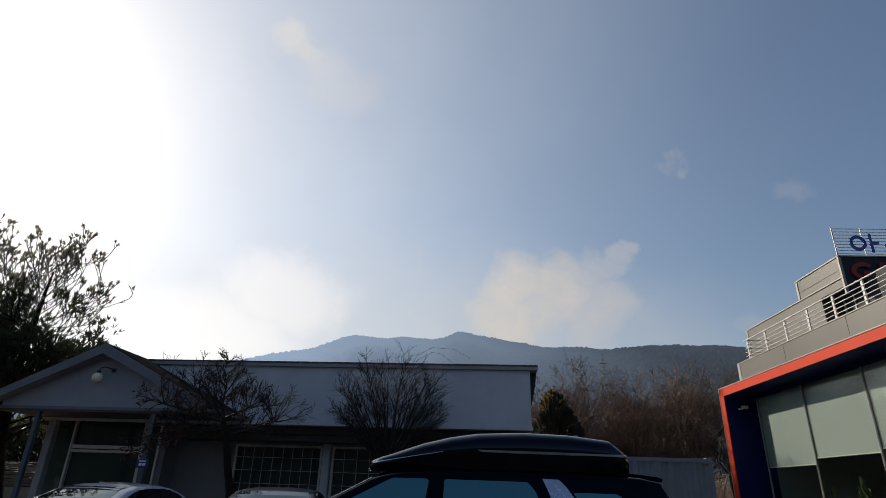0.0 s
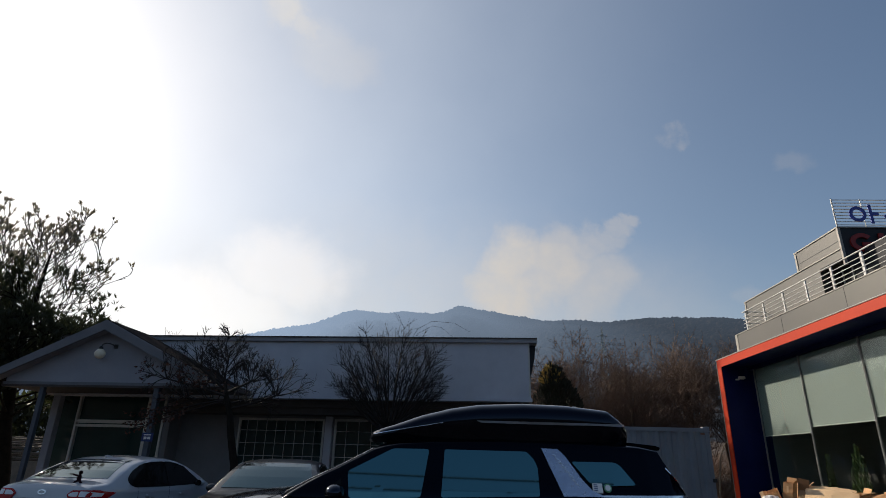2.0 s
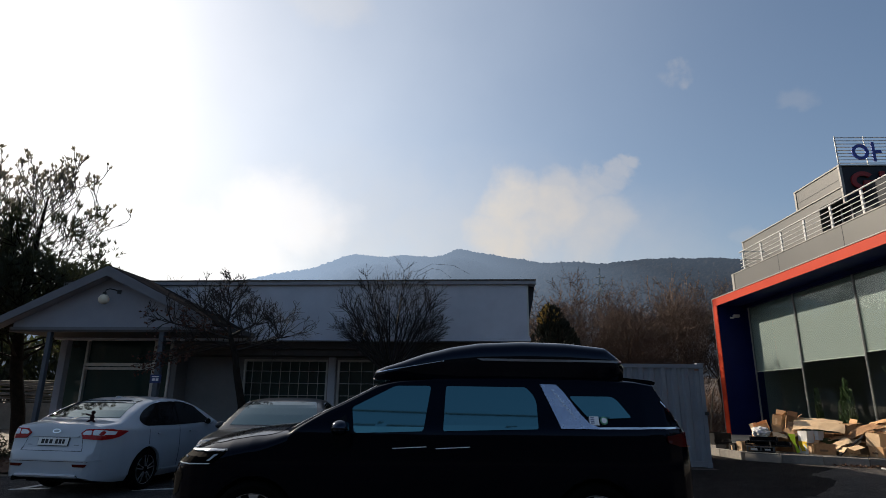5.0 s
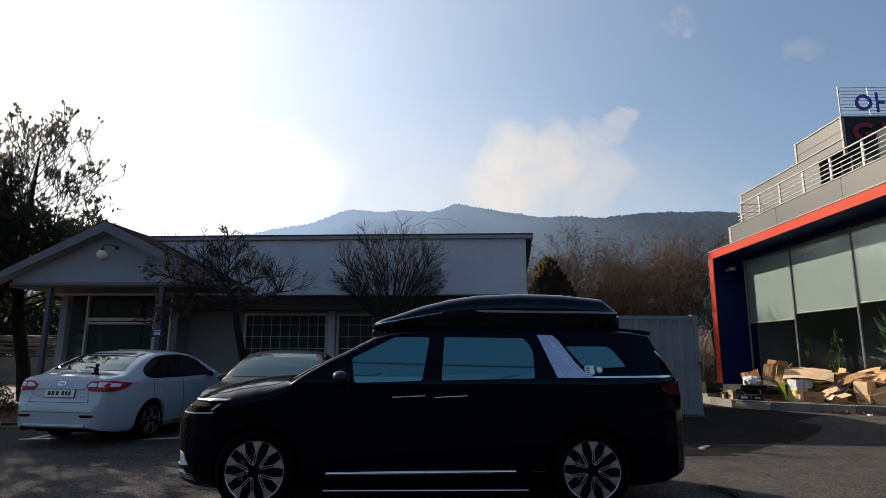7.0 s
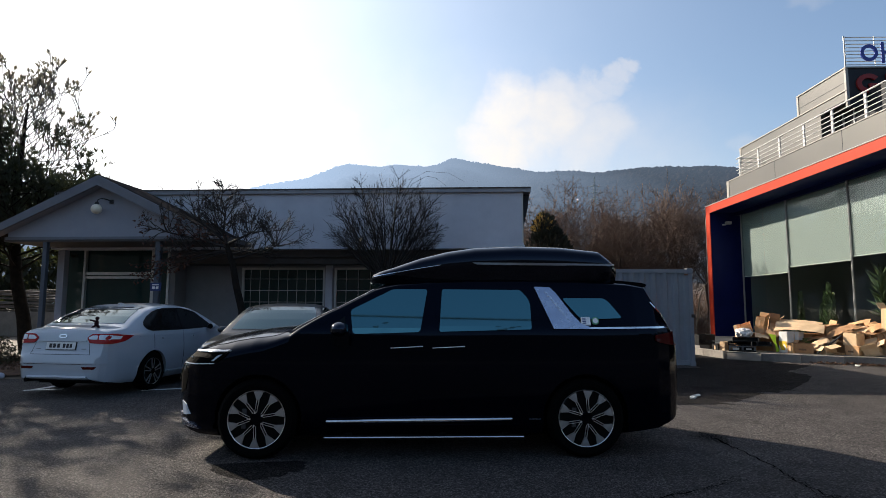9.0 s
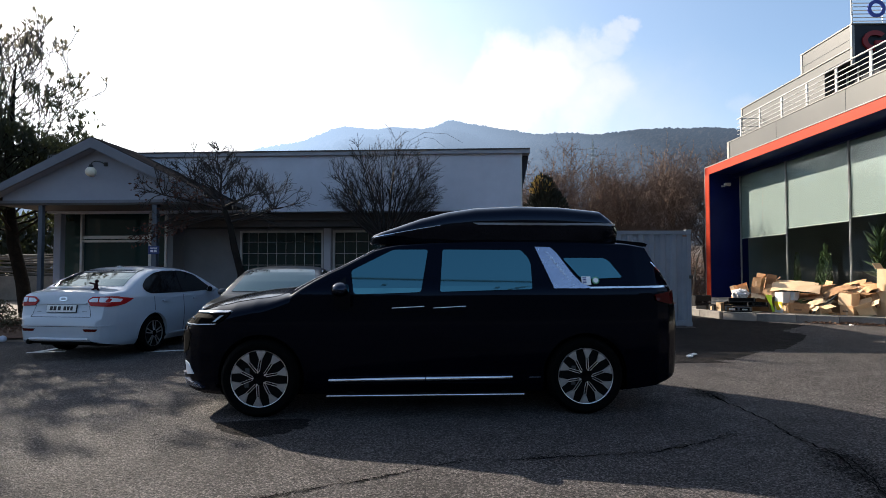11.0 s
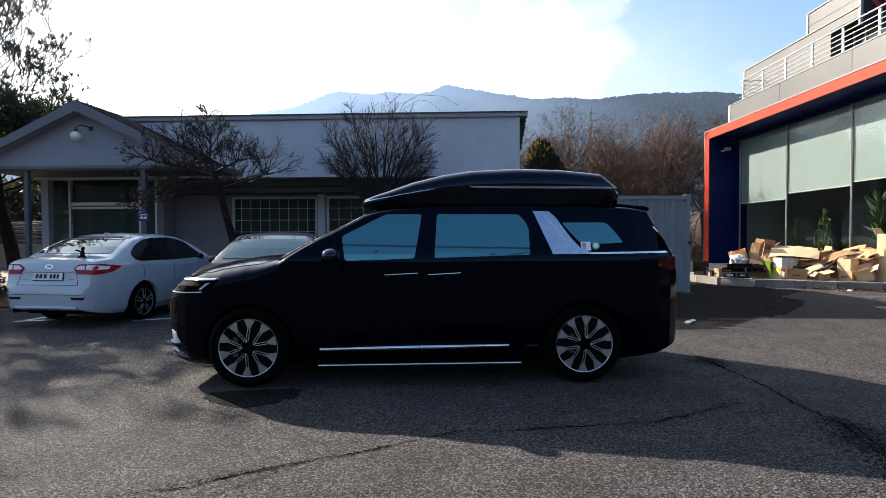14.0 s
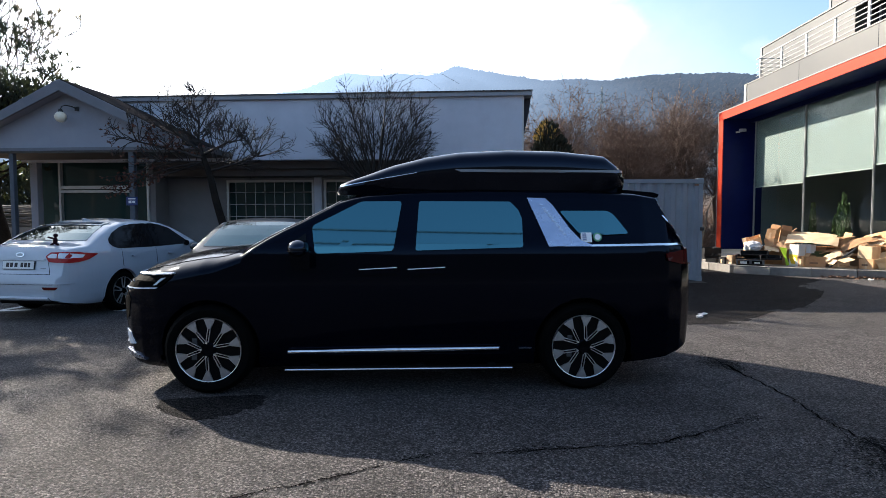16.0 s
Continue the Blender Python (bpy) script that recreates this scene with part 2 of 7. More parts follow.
NAVY = surf("navy_panel", (0.002, 0.006, 0.05), (0.004, 0.01, 0.08), 1, 0.4, spec=0.12)
CLAD = surf("grey_cladding", (0.073, 0.070, 0.063), (0.09, 0.086, 0.077), 0.7, 0.45, 0.15)
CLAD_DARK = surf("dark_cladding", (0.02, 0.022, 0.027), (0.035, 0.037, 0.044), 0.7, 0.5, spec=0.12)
CAP_BEIGE = surf("beige_metal_capping", (0.24, 0.225, 0.2), (0.31, 0.29, 0.26), 4, 0.5)
# Grey fascia paint, darkened in colour for the pine's shade on the porch.
FASCIA = surf("shade_darkened_grey_fascia", (0.135, 0.141, 0.1613), (0.1762, 0.1822, 0.2025), 2, 0.8)
WHITE_STEEL = surf("white_railing_paint", (0.4675, 0.4675, 0.459), (0.5525, 0.5525, 0.5355), 3, 0.4)
BLIND = surf("pale_blind", (0.2091, 0.228, 0.223), (0.2419, 0.2599, 0.2542), 0.6, 0.8)
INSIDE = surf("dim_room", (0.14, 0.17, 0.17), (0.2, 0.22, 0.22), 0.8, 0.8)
MULLION = surf("aluminium_mullion", (0.24, 0.245, 0.245), (0.34, 0.345, 0.345), 3, 0.45, 0.5)
SIGN_RED = plain("red_sign", (0.24, 0.012, 0.012), 0.6)
SIGN_NAVY = plain("blue_sign", (0.02, 0.04, 0.3), 0.4)
BLACK_PAINT = surf("black_car_paint", (0.0004, 0.0007, 0.0022), (0.0008, 0.001, 0.003), 1.5, 0.08, spec=0.135, rough_vary=0.03)
BLACK_SHELL = surf("black_moulded_plastic", (0.001, 0.0012, 0.002), (0.002, 0.0022, 0.003), 2, 0.12, spec=0.55, rough_vary=0.03)
BOX_SHELL = surf("black_roof_box_plastic", (0.001, 0.0013, 0.0026), (0.0018, 0.002, 0.0036), 2, 0.07, spec=0.3, rough_vary=0.02)
BLACK_GLOSS = surf("black_gloss_trim", (0.001, 0.001, 0.0014), (0.002, 0.002, 0.0024), 3, 0.15, spec=0.1, rough_vary=0.03)
BLACK_MATT = surf("black_plastic", (0.003, 0.003, 0.003), (0.006, 0.006, 0.006), 9, 0.6, spec=0.1)
RUBBER = surf("tyre_rubber", (0.0012, 0.0012, 0.0012), (0.003, 0.003, 0.003), 12, 0.8, spec=0.04)
TINT = plain("mirror_film_glass", (0.0885, 0.2183, 0.2419), 0.03, 1.0)
TINT_DARK = plain("dark_car_glass", (0.004, 0.005, 0.006), 0.04)
TINT_DARK.node_tree.nodes["Principled BSDF"].inputs["Specular IOR Level"].default_value = 0.12
SCREEN_GLASS = plain("windscreen_glass", (0.052, 0.092, 0.11), 0.03, 0.92)
CHROME = plain("chrome", (0.75, 0.76, 0.78), 0.08, 1.0)
TRIM_GREY = surf("dull_metal_trim", (0.16, 0.17, 0.19), (0.22, 0.23, 0.25), 6, 0.4, 1.0)
SATIN = surf("satin_chrome", (0.40, 0.44, 0.54), (0.47, 0.51, 0.61), 6, 0.25, 1.0)
ALLOY = surf("machined_alloy", (0.74, 0.735, 0.73), (0.84, 0.835, 0.83), 20, 0.34, 0.9)
ALLOY_SPOKE = surf("grey_machined_alloy", (0.33, 0.33, 0.335), (0.42, 0.42, 0.425), 20, 0.42, 0.9)
CALIPER = surf("dull_brake_metal", (0.025, 0.025, 0.025), (0.05, 0.05, 0.05), 20, 0.6)
ALLOY_DARK = surf("dark_alloy", (0.0015, 0.0015, 0.0015), (0.003, 0.003, 0.003), 20, 0.5, spec=0.08)
LAMP_CLEAR = plain("clear_lamp", (0.3, 0.32, 0.34), 0.08, 0.6)
for m in (BLACK_PAINT, BLACK_SHELL, BLACK_GLOSS, BOX_SHELL):
    m.node_tree.nodes["Principled BSDF"].inputs["Specular Tint"].default_value = (0.5, 0.66, 1.0, 1)
# White for lamp parts, and in place of bright reflections on chrome trim.
LAMP_WHITE = plain("white_lamp_and_trim_gleam", (0.72, 0.75, 0.8), 0.2)
LAMP_RED = surf("red_lamp", (0.30, 0.006, 0.008), (0.36, 0.01, 0.012), 6, 0.15, spec=0.25, rough_vary=0.04)
LAMP_SMOKE = surf("smoked_red_lamp", (0.05, 0.002, 0.003), (0.07, 0.004, 0.004), 6, 0.15, spec=0.15, rough_vary=0.04)
WHITE_PAINT = surf("white_car_paint", (0.37, 0.41, 0.455), (0.41, 0.445, 0.49), 1.5, 0.3, coat=1.0, rough_vary=0.03)
GREY_PAINT = surf("grey_car_paint", (0.028, 0.031, 0.036), (0.038, 0.041, 0.047), 1.5, 0.28, 0.5, coat=0.25, rough_vary=0.03)
PLATE = plain("plate_white", (0.7, 0.7, 0.68), 0.4)
PLATE_INK = plain("plate_ink", (0.01, 0.01, 0.012), 0.5)
TOY = surf("maroon_plastic", (0.008, 0.002, 0.004), (0.025, 0.004, 0.008), 20, 0.7, spec=0.1)
PINE_BARK = surf("dark_pine_bark", (0.008, 0.007, 0.006), (0.024, 0.019, 0.015), 8, 0.95, bump=0.6, bump_scale=40, spec=0.1)
# The white stucco again, with the porch's shade put into its colour.
GABLE = surf("shade_toned_white_stucco", (0.25, 0.26, 0.3), (0.31, 0.32, 0.36), 1.3, 0.85, bump=0.3, bump_scale=90)
BANK = surf("leafy_bank_soil", (0.035, 0.022, 0.015), (0.085, 0.055, 0.036), 2, 0.95, bump=0.6, bump_scale=12)
BARK = surf("bark", (0.018, 0.014, 0.011), (0.05, 0.04, 0.032), 8, 0.9, bump=0.6, bump_scale=40)
TWIG = surf("twigs", (0.009, 0.007, 0.006), (0.024, 0.017, 0.014), 5, 0.9)
PALE_LIMB = surf("sunlit_bark", (0.085, 0.055, 0.04), (0.18, 0.118, 0.085), 3, 0.9)
CANE = surf("dry_cane", (0.11, 0.08, 0.055), (0.2, 0.155, 0.11), 5, 0.8)
TWIG_RED = surf("reddish_twigs", (0.05, 0.029, 0.02), (0.115, 0.067, 0.045), 2, 0.9)
SCRUB = surf("dry_scrub", (0.07, 0.038, 0.024), (0.19, 0.108, 0.066), 0.8, 0.9)
# Pale blue-grey: the haze of the air is mixed into the steel's colour.
HAZY_STEEL = surf("far_steel_with_haze", (0.14, 0.17, 0.18), (0.2, 0.23, 0.24), 0.2, 0.7)
PINE = surf("pine_needles", (0.012, 0.016, 0.009), (0.032, 0.036, 0.018), 3, 0.7)
# Paler than the lower needles and bark: backlight and flare put into the colour.
PINE_PALE = surf("flare_paled_pine_tufts", (0.085, 0.08, 0.062), (0.15, 0.14, 0.115), 3, 0.8)
PINE_TWIG = surf("flare_paled_pine_twigs", (0.05, 0.045, 0.042), (0.10, 0.09, 0.083), 5, 0.9)


def let_light_through(m, amount, color):
    """Thin leaves pass some of the light that falls on their back."""
    n, l = m.node_tree.nodes, m.node_tree.links
    out = next(q for q in n if q.type == "OUTPUT_MATERIAL")
    first = out.inputs["Surface"].links[0].from_socket
    thin, mix = n.new("ShaderNodeBsdfTranslucent"), n.new("ShaderNodeMixShader")
    thin.inputs["Color"].default_value = (*color, 1)
    mix.inputs[0].default_value = amount
    l.new(first, mix.inputs[1])
    l.new(thin.outputs[0], mix.inputs[2])
    l.new(mix.outputs[0], out.inputs["Surface"])


let_light_through(PINE_PALE, 0.6, (0.24, 0.22, 0.165))
let_light_through(PINE, 0.3, (0.05, 0.06, 0.02))
CYPRESS = surf("dark_conifer", (0.007, 0.0095, 0.004), (0.016, 0.017, 0.006), 3, 0.8)
# Gold for the top left tips, standing in for sunlight on them.
CYPRESS_GOLD = surf("sunlight_gold_tips", (0.3, 0.19, 0.04), (0.45, 0.3, 0.07), 4, 0.8)
HOUSE_PLANT = surf("house_plant_leaves", (0.03, 0.055, 0.015), (0.08, 0.12, 0.035), 6, 0.6)
KERB_STONE = surf("weathered_kerb_stone", (0.15, 0.137, 0.125), (0.29, 0.265, 0.235), 3, 0.9, bump=0.5, bump_scale=50, spec=0.2, vary=0.12)
CARD = surf("cardboard", (0.50, 0.275, 0.125), (0.62, 0.37, 0.185), 4, 0.85, bump=0.15, bump_scale=35, vary=0.28)
# Brown card, darkened further for the boxes that lie in the heap's shade.
CARD_BROWN = surf("brown_card_with_shade", (0.29, 0.15, 0.066), (0.41, 0.225, 0.105), 4, 0.85, bump=0.15, bump_scale=35, vary=0.25)
OLIVE = surf("olive_plastic", (0.05, 0.06, 0.012), (0.09, 0.1, 0.025), 5, 0.5)
DARK_MESH = surf("dark_mesh", (0.001, 0.001, 0.001), (0.002, 0.002, 0.002), 9, 0.8, spec=0.02)
CARD_INK = surf("box_print", (0.16, 0.09, 0.05), (0.22, 0.13, 0.07), 6, 0.85)
CARD_PALE = surf("pale_cardboard", (0.66, 0.44, 0.245), (0.74, 0.53, 0.32), 4, 0.85)
CARTON_WHITE = plain("white_carton", (0.7, 0.69, 0.66), 0.6)
CARTON_YELLOW = plain("yellow_print", (0.75, 0.5, 0.02), 0.5)
LIME = plain("lime_plastic", (0.4, 0.6, 0.03), 0.45)
PALE_BAG = surf("white_plastic_bag", (0.6, 0.58, 0.57), (0.74, 0.72, 0.7), 12, 0.5)
TRAY = surf("black_tray_plastic", (0.009, 0.009, 0.01), (0.022, 0.022, 0.023), 9, 0.6, spec=0.15)
TRAY_GREY = surf("grey_tray_plastic", (0.10, 0.105, 0.11), (0.15, 0.155, 0.16), 5, 0.5, spec=0.3)
WOOD_GREY = surf("grey_plank", (0.1, 0.085, 0.07), (0.2, 0.17, 0.14), 4, 0.85)



def pane_material():
    """Clear glass: mostly see-through, with a mirror gloss that grows at a slant."""
    m, n, l, b = node_material("show_glass")
    clear, gloss, mix, fres = n.new("ShaderNodeBsdfTransparent"), n.new("ShaderNodeBsdfGlossy"), n.new("ShaderNodeMixShader"), n.new("ShaderNodeLayerWeight")
    clear.inputs[0].default_value = (0.86, 0.92, 0.9, 1)
    gloss.inputs["Roughness"].default_value = 0.01
    fres.inputs[0].default_value = 0.5
    power, lift = n.new("ShaderNodeMath"), n.new("ShaderNodeMath")
    power.operation, lift.operation = "POWER", "MULTIPLY_ADD"
    l.new(fres.outputs["Facing"], power.inputs[0])
    power.inputs[1].default_value = 4.0
    l.new(power.outputs[0], lift.inputs[0])
    lift.inputs[1].default_value, lift.inputs[2].default_value = 0.18, 0.045
    l.new(lift.outputs[0], mix.inputs[0])
    l.new(clear.outputs[0], mix.inputs[1])
    l.new(gloss.outputs[0], mix.inputs[2])
    l.new(mix.outputs[0], n["Material Output"].inputs[0])
    return m


SHOW_GLASS = pane_material()

# ---- building blocks ----


def part(name, bm, material, parent, label="", smooth=None):
    """Links a bmesh as one mesh object under a thing or a part."""
    bmesh.ops.recalc_face_normals(bm, faces=bm.faces)
    me = bpy.data.meshes.new(name)
    bm.to_mesh(me)
    bm.free()
    me.materials.append(material)
    if smooth is not None:
        me.shade_smooth()
        me.set_sharp_from_angle(angle=radians(smooth))
    ob = new(name, me)
    ob.parent = parent
    return tagged(ob, label)


def raw(name, verts, faces, material, parent=None, label="", smooth=False):
    me = bpy.data.meshes.new(name)
    me.from_pydata(verts, [], faces)
    me.materials.append(material)
    if smooth:
        me.shade_smooth()
    ob = new(name, me)
    ob.parent = parent
    return tagged(ob, label)


def thing(name, m, label, category, group="", kind=""):
    ob = new(name)
    ob.empty_display_size = 0.1
    ob.matrix_world = m
    return tagged(ob, label, category, group, kind)


def blank():
    return bmesh.new()


def box(bm, x0, x1, y0, y1, z0, z1, bevel=0.0, m=None):
    made = bmesh.ops.create_cube(bm, size=1)["verts"]
    for v in made:
        v.co = ((x0 + x1) / 2 + v.co.x * (x1 - x0), (y0 + y1) / 2 + v.co.y * (y1 - y0), (z0 + z1) / 2 + v.co.z * (z1 - z0))
    if bevel:
        edges = list({e for v in made for e in v.link_edges})
        out = bmesh.ops.bevel(bm, geom=edges, offset=bevel, segments=2, affect="EDGES", profile=0.5)
        made = list({v for f in out["faces"] for v in f.verts} | {v for v in made if v.is_valid})
    if m is not None:
        for v in made:
            v.co = m @ v.co
    return bm


def rod(bm, a, b, r, r2=None, seg=12):
    a, b = Vector(a), Vector(b)
    turn = (b - a).to_track_quat("Z", "Y").to_matrix().to_4x4()
    bmesh.ops.create_cone(bm, cap_ends=True, segments=seg, radius1=r, radius2=r if r2 is None else r2, depth=(b - a).length,
                          matrix=Matrix.Translation((a + b) / 2) @ turn)
    return bm


def ball(bm, c, r, scale=(1, 1, 1), seg=20):
    bmesh.ops.create_uvsphere(bm, u_segments=seg, v_segments=seg // 2, radius=r,
                              matrix=Matrix.Translation(c) @ Matrix.Diagonal((*scale, 1)))
    return bm


def prism(bm, pts, axis, a, b):
    """A flat outline (two coordinates) made solid from a to b along an axis."""
    def at(p, v):
        return {"x": (v, p[0], p[1]), "y": (p[0], v, p[1]), "z": (p[0], p[1], v)}[axis]

    low, high = [bm.verts.new(at(p, a)) for p in pts], [bm.verts.new(at(p, b)) for p in pts]
    bm.faces.new(low)
    bm.faces.new(high[::-1])
    for i in range(len(pts)):
        j = (i + 1) % len(pts)
        bm.faces.new((low[i], high[i], high[j], low[j]))
    return bm


def lathe(bm, rings, seg=32, axis="y", centre=(0, 0, 0)):
    """Turns (along, radius) pairs round an axis."""
    loops = []
    for along, r in rings:
        loop = []
        for k in range(seg):
            a = 2 * math.pi * k / seg
            u, v = r * math.cos(a), r * math.sin(a)
            p = (u, along, v) if axis == "y" else ((along, u, v) if axis == "x" else (u, v, along))
            loop.append(bm.verts.new(Vector(p) + Vector(centre)))
        loops.append(loop)
    for p, q in zip(loops, loops[1:]):
        for k in range(seg):
            bm.faces.new((p[k], p[(k + 1) % seg], q[(k + 1) % seg], q[k]))
    return bm


def rounded(pts, r, n=3):
    """A flat outline with rounded corners."""
    out = []
    for i, p in enumerate(pts):
        p, a, b = Vector(p), Vector(pts[i - 1]), Vector(pts[(i + 1) % len(pts)])
        da, db = (a - p), (b - p)
        ra = min(r, da.length * 0.45, db.length * 0.45)
        s, e = p + da.normalized() * ra, p + db.normalized() * ra
        for k in range(n + 1):
            t = k / n
            out.append(tuple(s * (1 - t) ** 2 + p * 2 * t * (1 - t) + e * t * t))
    return out


class Tubes:
    """Collects thin tapered tubes and small faces for one mesh."""

    def __init__(self):
        self.verts, self.faces = [], []

    def tube(self, pts, radii, seg=4):
        start = len(self.verts)
        for i, p in enumerate(pts):
            d = (pts[min(i + 1, len(pts) - 1)] - pts[max(i - 1, 0)]).normalized()
            side = d.cross(Vector((0.31, 0.17, 0.93))).normalized()
            up = d.cross(side)
            for k in range(seg):
                a = 2 * math.pi * k / seg
                self.verts.append(p + (side * math.cos(a) + up * math.sin(a)) * radii[i])
        for i in range(len(pts) - 1):
            for k in range(seg):
                a, b = start + i * seg + k, start + i * seg + (k + 1) % seg
                self.faces.append((a, b, b + seg, a + seg))

    def blade(self, p, d, length, width, rng):
        side = d.cross(Vector((rng.uniform(-1, 1), rng.uniform(-1, 1), rng.uniform(-1, 1)))).normalized() * width
        s = len(self.verts)
        mid = p + d * length * 0.5
        self.verts += [p, mid + side, p + d * length, mid - side]
        self.faces.append((s, s + 1, s + 2, s + 3))

    def ob(self, name, material, parent, label="", smooth=True):
        return raw(name, [tuple(v) for v in self.verts], self.faces, material, parent, label, smooth)



# ---- ground, hills ----


bm = blank()
prism(bm, [(-1500, -1500), (1500, -1500), (1500, 1500), (-1500, 1500)], "z", -1.0, -0.012)
tagged(part("ground", bm, DIRT, None), "dry brown soil reaching to the hills", "ground", kind="structure")
bm = blank()
prism(bm, [(-26, -30), (40, -30), (40, 26), (7.2, 26), (7.2, 18.6), (3.2, 18.6), (3.2, 15.4), (-7.6, 15.4), (-7.6, 11.6), (-14, 11.0), (-26, 10.4)], "z", -0.2, 0.0)
tagged(part("pavement", bm, ASPHALT, None), "worn grey asphalt yard with cracks and patches", "pavement", kind="structure")


def crack(points, wide, seed, label):
    """A ragged strip along a broken line on the asphalt."""
    rng = random.Random(seed)
    fine = []
    for (x0, y0), (x1, y1) in zip(points, points[1:]):
        n = max(3, int(math.hypot(x1 - x0, y1 - y0) / 0.045))
        fine += [(x0 + (x1 - x0) * k / n + rng.gauss(0, wide * 0.35) + 0.03 * noise.noise(Vector((x0 + x1 + k * 0.55, seed, 0.5))), y0 + (y1 - y0) * k / n + rng.gauss(0, wide * 0.35) + 0.03 * noise.noise(Vector((x0 + x1 + k * 0.55, seed, 0.5)))) for k in range(n)]
    verts, faces = [], []
    for i, (x, y) in enumerate(fine):
        a, b = Vector(fine[max(i - 1, 0)]), Vector(fine[min(i + 1, len(fine) - 1)])
        d = (b - a).normalized()
        w = wide * rng.uniform(0.3, 1.0) * (0.3 + 0.55 * max(0.0, 0.4 + 1.6 * noise.noise(Vector((x * 1.7, y * 1.7, seed))))) * min(1.0, 0.15 + i / 14, 0.15 + (len(fine) - 1 - i) / 14)
        verts += [(x - d.y * w, y + d.x * w, 0.004), (x + d.y * w, y - d.x * w, 0.004)]
        if i:
            faces.append((2 * i - 2, 2 * i - 1, 2 * i + 1, 2 * i))
    return tagged(raw("crack", verts, faces, CRACK), label, "crack", kind="structure")


crack([(3.05, 7.2), (3.06, 6.5), (3.05, 5.97), (3.04, 5.36), (2.95, 4.81), (2.97, 4.36), (2.70, 3.55), (2.6, 2.9)], 0.02, 3, "jagged dark crack across the asphalt")
crack([(3.02, 4.9), (2.88, 4.5), (3.02, 4.3), (2.78, 3.7), (2.55, 3.2)], 0.016, 5, "thin jagged crack in the asphalt")
crack([(-1.95, 3.42), (-1.44, 3.55), (-1.19, 3.72), (-0.9, 3.86), (-0.61, 3.98), (-0.31, 4.13), (0.1, 4.35), (0.5, 4.36), (0.89, 4.40), (1.58, 4.47), (2.1, 4.7), (2.6, 5.0)], 0.012, 7, "thin jagged crack in the asphalt")
crack([(-1.5, 3.35), (-1.2, 3.5), (-1.05, 3.68), (-0.9, 3.86)], 0.013, 9, "thin jagged crack in the asphalt")


def crumbs(points, count, spread, seed, label):
    """Loose dark grit and tar spots strewn along a crack, thickest on its line and in a few places."""
    rng = random.Random(seed)
    verts, faces = [], []
    i = 0
    while i < count:
        k = rng.randrange(len(points) - 1)
        (x0, y0), (x1, y1) = points[k], points[k + 1]
        u = rng.random()
        x, y = x0 + (x1 - x0) * u, y0 + (y1 - y0) * u
        thick = 0.5 + noise.noise(Vector((x * 2.1, y * 2.1, seed * 1.7)))
        if rng.random() > 0.05 + 1.5 * (thick - 0.35):
            continue
        wide = spread * max(0.2, 1.6 * thick - 0.2)
        x, y = x + rng.gauss(0, wide), y + rng.gauss(0, wide)
        r = rng.uniform(0.003, 0.009) * (1.5 if rng.random() < 0.1 else 1.0)
        n, turn, z = rng.choice((5, 6, 7)), rng.random() * 6.28, 0.0022 + 0.0012 * rng.random()
        first = len(verts)
        for j in range(n):
            a, q = turn + 6.283 * j / n, r * rng.uniform(0.6, 1.25)
            verts.append((x + q * math.cos(a), y + q * math.sin(a), z))
        faces.append(tuple(range(first, first + n)))
        i += 1
    return tagged(raw("crack_grit", verts, faces, GRIT), label, "grit", kind="stuff")


crumbs([(3.05, 6.6), (3.05, 5.97), (3.04, 5.36), (2.95, 4.81), (2.97, 4.36), (2.70, 3.55), (2.6, 2.9)], 5200, 0.09, 21, "dark grit and tar spots along a crack in the asphalt")
crumbs([(0.5, 4.36), (0.89, 4.40), (1.58, 4.47), (2.1, 4.7), (2.5, 4.95)], 420, 0.03, 22, "dark grit and tar spots along a crack in the asphalt")
crumbs([(-1.95, 3.42), (-1.19, 3.72), (-0.61, 3.98), (-0.31, 4.13), (0.1, 4.35)], 350, 0.025, 23, "dark grit and tar spots along a crack in the asphalt")


def parking_line(x0, y0, x1, y1, wide):
    d = Vector((x1 - x0, y1 - y0)).normalized()
    nx, ny = -d.y * wide / 2, d.x * wide / 2
    bm = blank()
    prism(bm, [(x0 + nx, y0 + ny), (x0 - nx, y0 - ny), (x1 - nx, y1 - ny), (x1 + nx, y1 + ny)], "z", 0.001, 0.005)
    tagged(part("parking_line", bm, LINE_PAINT, None), "worn white parking bay line on asphalt", "road marking", "parking lines", "structure")


# a darker patch of asphalt beside the apron, stretched and darkened to deepen the shade
edge = rounded([(3.5, 8.5), (4.4, 8.56), (4.75, 8.87), (5.66, 9.69), (6.2, 9.79), (7.12, 10.76), (8.09, 12.06), (7.9, 12.5), (8.5, 13.1), (9.4, 14.0), (8.95, 15.0), (8.3, 15.55), (8.02, 17.3), (6.6, 17.0), (6.5, 13.4), (3.6, 13.4)], 0.25, 4)
rng = random.Random(17)
bm = blank()
prism(bm, [(x + rng.gauss(0, 0.05), y + rng.gauss(0, 0.05)) for x, y in edge], "z", 0.0005, 0.003)
tagged(part("asphalt_patch_with_shade", bm, PATCH, None), "darker asphalt patch with the shade of the yard put into it", "patch", kind="structure")
# a much darker spot of asphalt beside the front wheel
rng = random.Random(29)
bm = blank()
edge = rounded([(-2.1, 5.5), (-2.0, 5.26), (-1.7, 5.04), (-1.5, 5.0), (-1.38, 5.14), (-1.2, 5.32), (-1.25, 5.6)], 0.12, 5)
